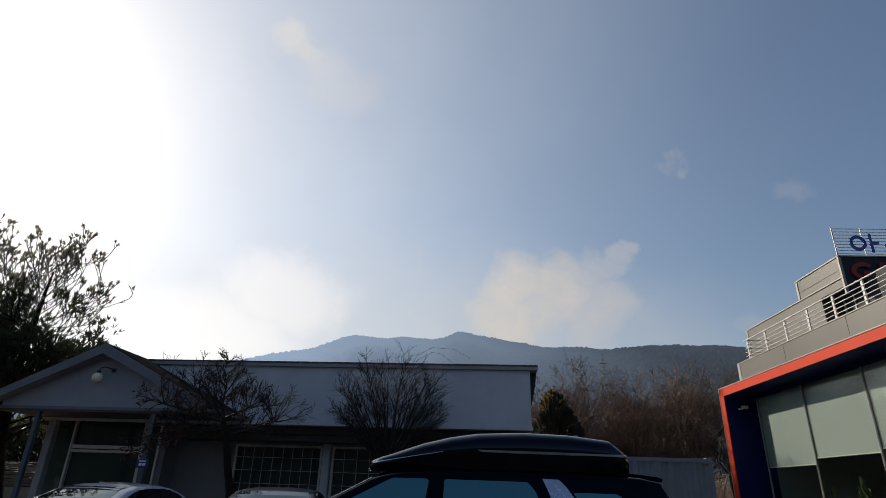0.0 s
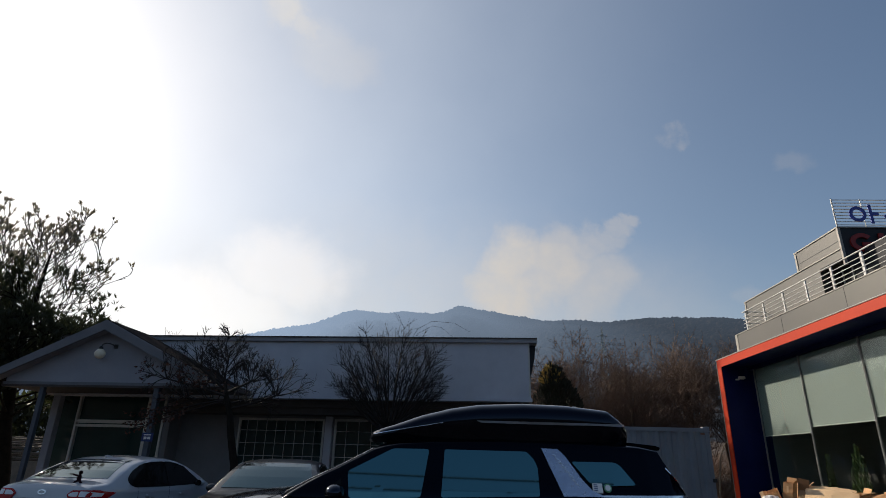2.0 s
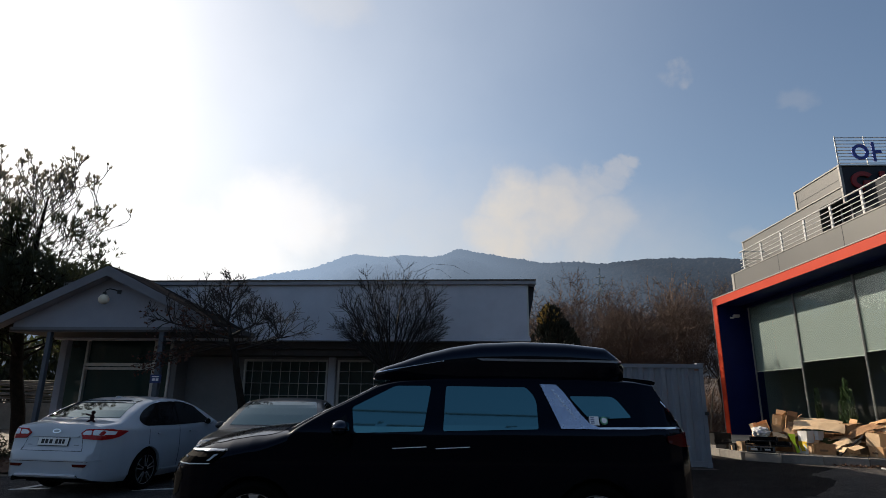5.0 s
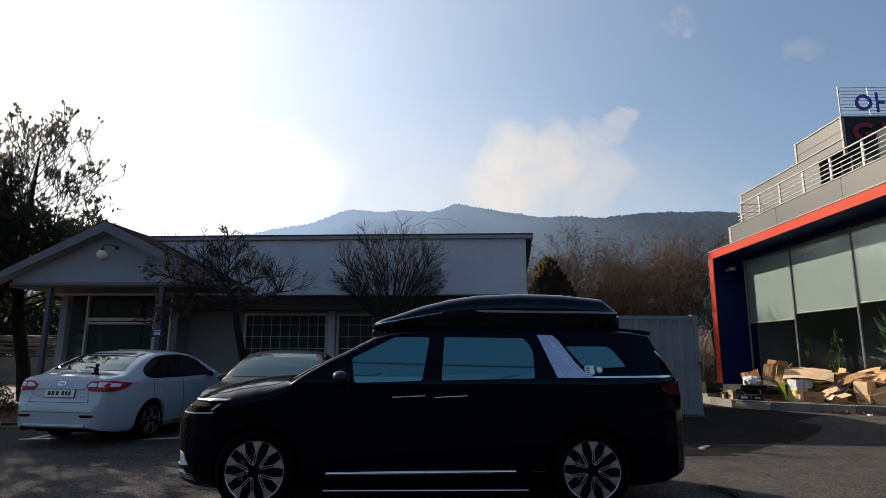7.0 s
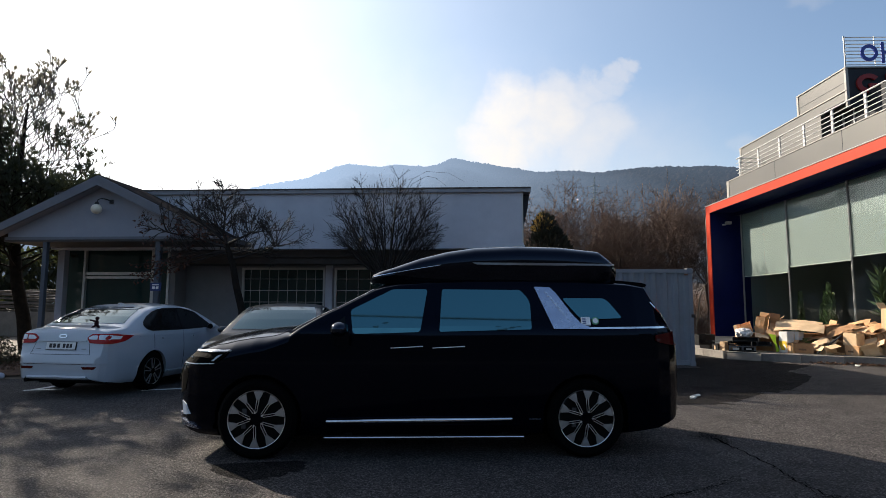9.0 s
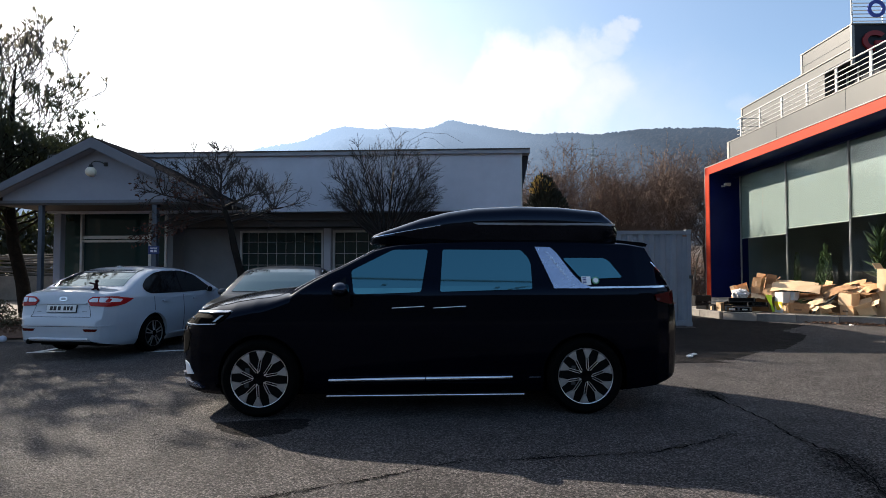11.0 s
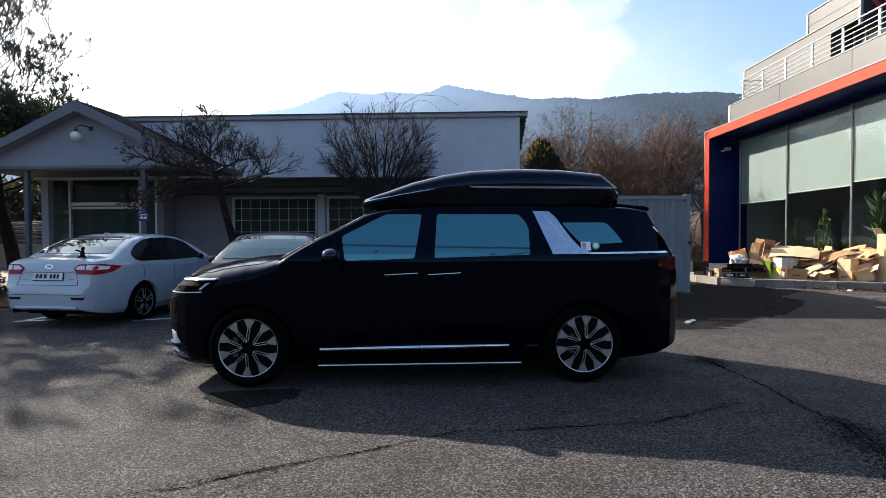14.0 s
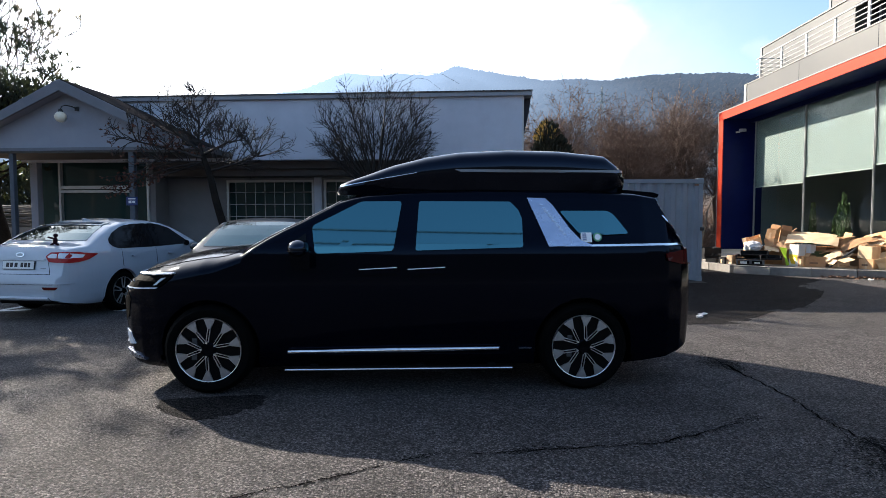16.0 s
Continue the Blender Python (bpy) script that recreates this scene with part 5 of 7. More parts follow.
for side in (-1, 1):
    face = "L" if side < 0 else "R"
    part("bumper_insert", V(face, [[(-2.55, 0.505), (-2.485, 0.48), (-2.425, 0.39), (-2.53, 0.37)]], 0.0, 0.008), LAMP_WHITE, van, "white bumper corner insert")
    part("bumper_wing", V(face, [[(-2.55, 0.33), (-2.40, 0.30), (-2.31, 0.262), (-2.54, 0.275)]], 0.004, 0.014), SATIN, van, "silver lower bumper lip")
part("front_lip", V("F", [[(-0.6, 0.345), (0.6, 0.345), (0.6, 0.375), (-0.6, 0.375)]], 0.002, 0.01), SATIN, van)
for side in (-1, 1):
    bm = blank()
    y0, y1 = side * 0.96, side * 1.06
    box(bm, -1.09, 0.80, min(y0, y1), max(y0, y1), 0.20, 0.225, 0.006)
    part("side_step", bm, BLACK_MATT, van, "black running board")
    bm = blank()
    rod(bm, (-1.08, side * 1.06, 0.22), (0.79, side * 1.06, 0.222), 0.009, seg=12)
    part("step_edge", bm, CHROME, van, "chrome running board edge", 60)
    for x in (-0.9, 0.0, 0.6):
        part("step_bracket", box(blank(), x, x + 0.06, min(side * 0.7, side * 0.97), max(side * 0.7, side * 0.97), 0.2, 0.235), BLACK_MATT, van)
    bm = blank()
    ball(bm, (-0.955, side * 1.075, 1.222), 0.1, (0.9, 1.2, 0.72), 20)
    for v in bm.verts:
        if v.co.x > -0.875:
            v.co.x = -0.875
    mirror = part("wing_mirror", bm, BLACK_SHELL, van, "black door mirror with chrome band", 40)
    part("mirror_band", ball(blank(), (-0.955, side * 1.075, 1.2), 0.1, (0.9, 1.19, 0.07), 20), CHROME, mirror)
    bm = blank()
    prism(bm, [(-1.0, 1.05), (-0.86, 1.06), (-0.86, 1.2), (-1.03, 1.2)], "y", min(side * 0.93, side * 1.12), max(side * 0.93, side * 1.12))
    part("mirror_foot", bm, BLACK_GLOSS, mirror)
# roof spoiler, antenna fin, wipers
bm = blank()
prism(bm, [(1.85, 1.715), (2.12, 1.69), (2.165, 1.672), (2.15, 1.645), (2.05, 1.64), (1.85, 1.66)], "y", -0.66, 0.66)
part("roof_spoiler", bm, BLACK_PAINT, van, smooth=30)
part("stop_lamp", box(blank(), 2.14, 2.16, -0.2, 0.2, 1.648, 1.662), LAMP_RED, van)
for side in (-1, 1):
    bm = blank()
    rod(bm, (-0.35, side * 0.70, 1.715), (1.75, side * 0.70, 1.735), 0.016, seg=10)
    part("roof_rail", bm, BLACK_GLOSS, van)
t = Tubes()
t.tube([Vector((-1.42, -0.45, 1.235)), Vector((-1.36, -0.1, 1.275)), Vector((-1.33, 0.3, 1.29))], [0.012, 0.009, 0.006], 6)
t.ob("wiper", BLACK_MATT, van)
t = Tubes()
t.tube([Vector((-1.43, 0.2, 1.235)), Vector((-1.37, 0.5, 1.265)), Vector((-1.35, 0.75, 1.27))], [0.012, 0.009, 0.006], 6)
t.ob("wiper", BLACK_MATT, van)
part("window_sticker", V("L", [[(1.385, 1.255), (1.475, 1.255), (1.475, 1.335), (1.385, 1.335)]], 0.017, 0.001), WHITE_ENAMEL, van, "small white printed sticker")
for j in range(4):
    part("sticker_bar", V("L", [[(1.395, 1.27 + 0.016 * j), (1.43, 1.27 + 0.016 * j), (1.43, 1.278 + 0.016 * j), (1.395, 1.278 + 0.016 * j)]], 0.0185, 0.001), SIGN_BLUE, van)
circle = [(1.525 + 0.036 * math.cos(2 * math.pi * k / 18), 1.298 + 0.036 * math.sin(2 * math.pi * k / 18)) for k in range(18)]
part("round_sticker", V("L", [circle], 0.017, 0.001, 0.02), plain("green_print", (0.1, 0.3, 0.15), 0.4), van, "round green sticker")
part("round_sticker", V("L", [[(1.525 + (x - 1.525) * 0.7, 1.298 + (z - 1.298) * 0.7) for x, z in circle]], 0.0185, 0.001, 0.02), WHITE_ENAMEL, van)


# roof box
def roof_box():
    rb = thing("roof_cargo_box", pose(0, 6.6, 1.72), "large glossy black roof cargo box with chrome side trim", "roof box")
    prof = [(-0.735, -0.01, -0.035), (-0.725, 0.02, -0.045), (-0.69, 0.06, -0.05), (-0.62, 0.085, -0.05), (-0.46, 0.135, -0.05), (-0.2, 0.225, -0.05), (0.08, 0.295, -0.05), (0.36, 0.338, -0.05), (0.8, 0.36, -0.05),
            (1.25, 0.35, -0.05), (1.66, 0.31, -0.045), (1.82, 0.19, -0.04), (1.845, 0.15, -0.03), (1.845, 0.0, -0.02)]
    wide = [(-0.735, 0.46), (-0.7, 0.56), (-0.6, 0.66), (-0.3, 0.75), (0.2, 0.79), (1.0, 0.80), (1.6, 0.78), (1.78, 0.74), (1.845, 0.66)]

    bm = blank()
    loops = []
    xs = sorted({round(-0.735 + 2.58 * k / 50, 3) for k in range(51)} | {p[0] for p in prof})
    for x in xs:
        lo, hi = curve([(p[0], p[2]) for p in prof], x), curve([(p[0], p[1]) for p in prof], x)
        hi = max(hi, lo + 0.02)
        w, mid = curve(wide, x), lo + (hi - lo) * 0.48
        pts = [(w * (0.93 + 0.07 * k / 5), lo + (mid - lo) * k / 5) for k in range(6)]
        for k in range(1, 16):
            a = math.pi / 2 * k / 16
            pts.append((w * math.cos(a) ** 0.3, mid + (hi - mid) * math.sin(a) ** 0.58))
        loops.append([bm.verts.new((x, y, z)) for y, z in pts] + [bm.verts.new((x, 0, hi))] + [bm.verts.new((x, -y, z)) for y, z in pts[::-1]])
    for p, q in zip(loops, loops[1:]):
        for i in range(len(p)):
            j = (i + 1) % len(p)
            bm.faces.new((p[i], q[i], q[j], p[j]))
    bm.faces.new(loops[0])
    bm.faces.new(loops[-1][::-1])
    bmesh.ops.recalc_face_normals(bm, faces=bm.faces)
    tree = BVHTree.FromBMesh(bm)
    part("shell", bm, BOX_SHELL, rb, "glossy black plastic shell", 30)
    for face in "LR":
        part("side_trim", laid_on(tree, face, [[(0.33, 0.163), (0.38, 0.143), (1.80, 0.138), (1.82, 0.158)]], 0.003, 0.008), TRIM_GREY, rb, "satin chrome side trim")
        part("lid_seam", laid_on(tree, face, [[(-0.68, 0.028), (0.0, 0.14), (0.0, 0.135), (-0.68, 0.021)]], 0.001, 0.003), SATIN, rb)
    for x in (0.1, 1.3):
        part("mount_bar", box(blank(), x, x + 0.08, -0.74, 0.74, -0.07, -0.035), BLACK_MATT, rb)
        for s in (-0.7, 0.62):
            part("mount_foot", box(blank(), x, x + 0.08, s, s + 0.08, -0.06, -0.03), BLACK_MATT, rb)
    part("lock", rod(blank(), (1.42, -0.3, 0.31), (1.42, -0.3, 0.365), 0.02, seg=10), SATIN, rb)


roof_box()

# ---- sedans ----
SED_TOP = [(-2.31, 0.55), (-2.28, 0.68), (-2.2, 0.76), (-2.0, 0.85), (-1.7, 0.935), (-1.3, 0.985), (-0.88, 1.02), (-0.56, 1.2), (-0.27, 1.345), (-0.02, 1.425), (0.28, 1.465), (0.6, 1.475),
           (0.95, 1.45), (1.25, 1.385), (1.53, 1.27), (1.78, 1.14), (1.86, 1.11), (1.98, 1.095), (2.1, 1.08), (2.17, 1.055), (2.21, 0.99), (2.235, 0.86), (2.26, 0.72), (2.30, 0.66), (2.31, 0.45)]
SED_PLAN = [(-2.31, 0.55), (-2.27, 0.66), (-2.15, 0.76), (-1.95, 0.83), (-1.6, 0.88), (-1.0, 0.9), (0.9, 0.905), (1.5, 0.895), (1.85, 0.86), (2.05, 0.815), (2.18, 0.765), (2.27, 0.70), (2.31, 0.62)]
SED_LOW = [(-2.31, 0.3), (-2.1, 0.2), (-1.5, 0.17), (1.4, 0.17), (1.9, 0.2), (2.2, 0.25), (2.31, 0.3)]
SED_TUCK = [(0.17, 0.1), (0.24, 0.05), (0.35, 0.025), (0.55, 0.004), (0.68, 0.0), (0.8, 0.008), (0.9, 0.016), (0.99, 0.03)]


def sedan(m, paint, label, spokes):
    sh = Shell(SED_TOP, SED_PLAN, SED_LOW, SED_TUCK, 0.98, 0.52, ((-1.44, 0.318), (1.26, 0.318)), 0.37, 0.07)
    car = thing("sedan", m, label, "car")
    part("body", sh.bm, paint, car, "", 32)
    arches(car, sh, 0.363, paint)
    for wx in (-1.44, 1.26):
        for side in (-1, 1):
            wheel(car, wx, side * 0.885, 0.318, 0.318, 0.22, side, spokes, "plain", 0.2)
    D = sh.decal
    for face in "LR":
        side = -1 if face == "L" else 1
        part("front_door_window", D(face, [rounded([(-0.58, 1.0), (-0.14, 1.30), (0.18, 1.375), (0.40, 1.385), (0.45, 0.985)], 0.03)], 0.002, 0.006), TINT_DARK, car, "dark tinted side window")
        part("rear_door_window", D(face, [rounded([(0.495, 0.985), (0.445, 1.385), (0.88, 1.372), (1.1, 1.325), (1.3, 1.245), (1.43, 1.155), (1.46, 1.09), (1.41, 1.03), (1.3, 0.995)], 0.03)], 0.002, 0.006), TINT_DARK, car, "dark tinted side window")
        # white stands in for the gleam of the chrome visor
        part("window_visor", D(face, [[(-0.14, 1.318), (0.18, 1.39), (0.42, 1.40), (0.42, 1.38), (0.18, 1.366), (-0.13, 1.292)]], 0.006, 0.01), LAMP_WHITE, car)
        part("window_visor", D(face, [[(0.44, 1.40), (0.88, 1.385), (1.2, 1.3), (1.2, 1.282), (0.88, 1.361), (0.44, 1.38)]], 0.006, 0.01), LAMP_WHITE, car)
        part("door_pillar", D(face, [[(0.38, 1.38), (0.47, 1.38), (0.52, 0.988), (0.43, 0.988)]], 0.0, 0.004), BLACK_GLOSS, car)
        part("waist_crease", D(face, [[(-1.2, 0.895), (1.6, 0.925), (1.6, 0.915), (-1.2, 0.885)]], 0.001, 0.006), paint, car)
        for x in (0.42, 1.24):
            part("door_seam", D(face, [[(x, 0.3), (x + 0.011, 0.3), (x + 0.023, 0.98), (x + 0.012, 0.98)]], 0.0, 0.001), BLACK_MATT, car)
        part("sill_trim", D(face, [[(-1.0, 0.25), (0.85, 0.27), (0.85, 0.29), (-1.0, 0.28)]], 0.006, 0.012), paint, car)
        for x in (-0.05, 0.86):
            part("door_handle", D(face, [rounded([(x, 0.84), (x + 0.2, 0.85), (x + 0.2, 0.88), (x, 0.87)], 0.012)], 0.014, 0.02), paint, car)
        mir = part("wing_mirror", ball(blank(), (-0.38, side * 0.96, 1.02), 0.085, (0.7, 1.05, 0.72), 16), paint, car, "", 40)
        part("mirror_glass", rod(blank(), (-0.33, side * 0.96, 1.02), (-0.318, side * 0.96, 1.02), 0.052, seg=14), TINT_DARK, mir)
        part("mirror_foot", rod(blank(), (-0.38, side * 0.8, 0.985), (-0.38, side * 0.93, 1.01), 0.025, seg=8), BLACK_GLOSS, mir)
        # tail lamp: wraps from the rear on to the side
        tail = part("tail_light", D(face, [rounded([(1.74, 0.94), (2.14, 0.985), (2.17, 0.825), (2.05, 0.835), (1.92, 0.86)], 0.02)], 0.003, 0.012), LAMP_RED, car, "red and clear tail light")
        part("clear_segment", D(face, [[(1.96, 0.936), (2.13, 0.958), (2.14, 0.897), (2.0, 0.895)]], 0.015, 0.006), LAMP_WHITE, tail, "clear lamp segment")
        part("head_light", D(face, [rounded([(-2.25, 0.72), (-1.85, 0.88), (-1.75, 0.86), (-1.95, 0.74), (-2.2, 0.66)], 0.02)], 0.003, 0.01), LAMP_CLEAR, car)
    part("windscreen", D("F", [[(-0.7, 1.045), (0.7, 1.045), (0.56, 1.40), (-0.56, 1.40)]], 0.0, 0.006), SCREEN_GLASS, car, "windscreen mirroring sky and branches")
    part("rear_window", D("B", [[(-0.66, 1.135), (0.66, 1.135), (0.53, 1.40), (-0.53, 1.40)]], 0.0, 0.006), SCREEN_GLASS, car, "rear window mirroring bare branches")
    for s in (-1, 1):
        part("tail_lamp_lens", D("B", [rounded([(s * 0.80, 0.98), (s * 0.50, 0.975), (s * 0.43, 0.92), (s * 0.49, 0.84), (s * 0.78, 0.825)], 0.02)], 0.004, 0.014), LAMP_RED, car, "red tail light")
        part("tail_lamp_clear", D("B", [rounded([(s * 0.77, 0.96), (s * 0.635, 0.96), (s * 0.635, 0.895), (s * 0.765, 0.892)], 0.015)], 0.018, 0.006), LAMP_WHITE, car, "clear reversing light")
        part("tail_lamp_clear", D("B", [rounded([(s * 0.61, 0.96), (s * 0.52, 0.957), (s * 0.46, 0.92), (s * 0.48, 0.897), (s * 0.61, 0.895)], 0.015)], 0.018, 0.006), LAMP_WHITE, car, "clear reversing light")
        part("bumper_reflector", D("B", [rounded([(s * 0.66, 0.485), (s * 0.42, 0.485), (s * 0.45, 0.445), (s * 0.63, 0.445)], 0.012)], 0.002, 0.008), LAMP_SMOKE, car, "dark red reflector")
    part("boot_lid_seam", D("B", [[(-0.52, 0.664), (0.52, 0.664), (0.52, 0.67), (-0.52, 0.67)]], 0.0, 0.002), BLACK_MATT, car)
    for s in (-1, 1):
        part("boot_lid_seam", D("B", [[(s * 0.52, 0.664), (s * 0.526, 0.664), (s * 0.47, 0.85), (s * 0.464, 0.85)]], 0.0, 0.002), BLACK_MATT, car)
    part("bumper_crease", D("B", [[(-0.78, 0.525), (0.78, 0.525), (0.78, 0.54), (-0.78, 0.54)]], 0.004, 0.012), paint, car)
    part("bumper_seam", D("B", [[(-0.7, 0.517), (0.7, 0.517), (0.7, 0.522), (-0.7, 0.522)]], 0.0, 0.001), BLACK_MATT, car)
    part("bumper_skirt", D("B", [[(-0.6, 0.26), (0.6, 0.26), (0.52, 0.33), (-0.52, 0.33)]], 0.002, 0.012), BLACK_MATT, car)
    part("skirt_strip", D("B", [[(-0.52, 0.32), (0.52, 0.32), (0.5, 0.345), (-0.5, 0.345)]], 0.014, 0.01), LAMP_WHITE, car)
    part("boot_strip", D("B", [[(-0.42, 0.862), (0.42, 0.862), (0.42, 0.882), (-0.42, 0.882)]], 0.004, 0.016), paint, car)
    num = part("number_plate", D("B", [[(-0.265, 0.735), (0.265, 0.735), (0.265, 0.855), (-0.265, 0.855)]], 0.006, 0.012), PLATE_INK, car, "white number plate with plain bars")
    part("plate_face", D("B", [[(-0.258, 0.740), (0.258, 0.740), (0.258, 0.850), (-0.258, 0.850)]], 0.02, 0.002), PLATE, num)
    for x0, x1 in ((-0.2, -0.15), (-0.135, -0.085), (-0.06, -0.01), (0.04, 0.085), (0.1, 0.145), (0.16, 0.2)):
        part("plate_bar", D("B", [[(x0, 0.765), (x1, 0.765), (x1, 0.828), (x0, 0.828)]], 0.0225, 0.001), PLATE_INK, num)
    part("badge", D("B", [[(0.07 * math.cos(2 * math.pi * k / 20), 0.945 + 0.034 * math.sin(2 * math.pi * k / 20)) for k in range(20)]], 0.004, 0.008), CHROME, car, "plain oval chrome badge")
    part("badge_field", D("B", [[(0.052 * math.cos(2 * math.pi * k / 20), 0.945 + 0.022 * math.sin(2 * math.pi * k / 20)) for k in range(20)]], 0.013, 0.001), paint, car)
    for s in (-0.44, 0.36):
        part("lettering_bar", D("B", [[(s, 0.745), (s + 0.08, 0.745), (s + 0.08, 0.755), (s, 0.755)]], 0.002, 0.002), TRIM_GREY, car)
    part("exhaust", rod(blank(), (2.1, -0.55, 0.27), (2.3, -0.55, 0.27), 0.035, seg=16), ALLOY_DARK, car)
    part("antenna_fin", prism(blank(), [(0.87, 1.44), (1.05, 1.42), (1.05, 1.47), (1.01, 1.475)], "y", -0.02, 0.02), paint, car)
    part("floor_pan", box(blank(), -1.9, 2.0, -0.6, 0.6, 0.19, 0.24), BLACK_MATT, car)
    return car


HEAD = 11.0
C = Vector((-5.83, 9.24, 0))
turn = radians(90 - HEAD)
# the car's front (minus x) points away, up the yard
ahead = Vector((math.sin(radians(HEAD)), math.cos(radians(HEAD)), 0))
spot = C + ahead * 2.31
white_car = sedan(pose(spot.x, spot.y, 0, 0, 0, 180 + 90 - HEAD), WHITE_PAINT, "white sedan with red tail lights parked on asphalt", 5)
part("van_floor", box(blank(), -2.3, 2.2, -0.7, 0.7, 0.22, 0.27), BLACK_MATT, van)
grey_car = sedan(pose(-2.66, 10.5, 0, 0, 0, 90 + 3), GREY_PAINT, "dark grey sedan facing the yard beside the house", 5)
# a small plastic figure clinging to the boot lid, as a plain shape
toy_at = spot - ahead * 2.05 + Vector((ahead.y, -ahead.x, 0)) * 0.42
toy = thing("boot_ornament", Matrix.Translation((toy_at.x, toy_at.y, 1.06)) @ Matrix.Diagonal((0.85, 0.85, 0.85, 1)), "small dark maroon plastic ornament on the boot lid", "ornament")
bm = blank()
ball(bm, (0, 0, 0.10), 0.05, (0.8, 0.7, 1.35), 12)
ball(bm, (0.01, 0, 0.19), 0.036, (1, 1, 1), 12)
rod(bm, (0.0, 0, 0.13), (-0.12, 0, 0.16), 0.016, seg=8)
rod(bm, (0.02, 0, 0.06), (0.06, 0, 0.0), 0.02, seg=8)
rod(bm, (-0.02, 0, 0.06), (-0.08, 0, 0.02), 0.018, seg=8)
part("figure", bm, TOY, toy, "", 50)

# ---- trees and shrubs ----


def limb(tubes, rng, p, d, r, length, depth, cfg, tips=None):
    """One branch and all that grows from it."""
    steps = cfg["steps"]
    pts, radii = [p.copy()], [r]
    for k in range(steps):
        d = (d + Vector((rng.gauss(0, 1), rng.gauss(0, 1), rng.gauss(0, 1))) * cfg["wiggle"] + Vector((0, 0, cfg["up"]))).normalized()
        if p.z > cfg.get("ceiling", 99):
            d = Vector((d.x, d.y, min(d.z, 0.1))).normalized()
        if p.z < cfg.get("floor", -99):
            d = Vector((d.x, d.y, max(d.z, 0.12))).normalized()
        p = p + d * length / steps
        pts.append(p.copy())
        radii.append(max(cfg["thin"], r * (1 - 0.62 * (k + 1) / steps)))
    tubes.tube(pts, radii, 6 if r > 0.03 else (4 if r > 0.009 else 3))
    if depth == 0:
        if tips is not None:
            tips.append((pts[-1], d))
        return
    for c in range(cfg["kids"][-depth]):
        u = rng.uniform(0.25, 1.0) * steps
        i = min(int(u), steps - 1)
        q = pts[i].lerp(pts[i + 1], u - i)
        axis = Vector((rng.gauss(0, 1), rng.gauss(0, 1), rng.gauss(0, 1))).cross(d).normalized()
        e = (Matrix.Rotation(radians(rng.uniform(*cfg["spread"])), 3, axis) @ d).normalized()
        limb(tubes, rng, q, e, max(cfg["thin"], radii[i] * 0.58), length * rng.uniform(0.42, 0.72), depth - 1, cfg, tips)


def bare_tree(name, m, label, seed, trunk, limbs, cfg, wood, twig, category="tree", group=""):
    """A leafless tree: trunk is a list of (x, y, z, radius); limbs: (count, length, radius, least and most lean, lowest start)."""
    rng = random.Random(seed)
    tree = thing(name, m, label, category, group)
    t = Tubes()
    pts = [Vector(q[:3]) for q in trunk]
    t.tube(pts, [q[3] for q in trunk], 9)
    t.ob("trunk", PINE_BARK if wood is BARK else wood, tree)
    t, tips = Tubes(), []
    count, length, r, lean0, lean1, start = limbs
    for k in range(count):
        u = rng.uniform(start, 1.0) * (len(pts) - 1)
        i = min(int(u), len(pts) - 2)
        q = pts[i].lerp(pts[i + 1], u - i)
        a, s = 2 * math.pi * (k + rng.uniform(-0.3, 0.3)) / count * 2.4, radians(rng.uniform(lean0, lean1))
        d = Vector((math.cos(a) * math.sin(s), math.sin(a) * math.sin(s) * cfg.get("flat", 1.0), math.cos(s)))
        d = (d + Vector(cfg.get("bias", (0, 0, 0)))).normalized()
        limb(t, rng, q, d, r * rng.uniform(0.7, 1.1), length * rng.uniform(0.75, 1.1), cfg["depth"], cfg, tips)
    t.ob("crown", twig, tree)
    return tree


DEAD_LEAF = surf("shrivelled_leaves", (0.05, 0.016, 0.01), (0.11, 0.04, 0.022), 9, 0.8)
def sprays(t, rng, base, wide, count, a0, a1, long, r, twigs, wiggle, tips=None, side=0.3, kids=3):
    """Stems that fan out from one place, each with side twigs; angles in degrees from upright, long(angle) is a stem's length."""
    n = 7
    for k in range(count):
        f = (k + rng.uniform(-0.35, 0.35)) / max(count - 1, 1)
        a, tilt = a0 + (a1 - a0) * f, rng.gauss(0, 0.3)
        size = long(a) * rng.uniform(0.74, 1.04)
        d = Vector((math.sin(radians(a)) * math.cos(tilt), math.sin(tilt), math.cos(radians(a)) * math.cos(tilt)))
        p = base + Vector((wide * (f - 0.5), rng.gauss(0, 0.05), 0))
        pts = [p]
        for i in range(n):
            d = (d + Vector((rng.gauss(0, wiggle), rng.gauss(0, wiggle), rng.gauss(0, wiggle) + 0.025))).normalized()
            p = p + d * size / n
            pts.append(p)
        t.tube(pts, [r + (0.0052 - r) * i / n for i in range(n + 1)], 4)
        for j in range(twigs):
            u = n * rng.uniform(0.2, 0.99) ** 0.8
            i = int(u)
            q, e = pts[i].lerp(pts[i + 1], u - i), (pts[i + 1] - pts[i]).normalized()
            grow(t, rng, q, e, size * side * (1.2 - 0.75 * u / n) * rng.uniform(0.55, 1.35), 0.0064, wiggle, 2, tips, kids)


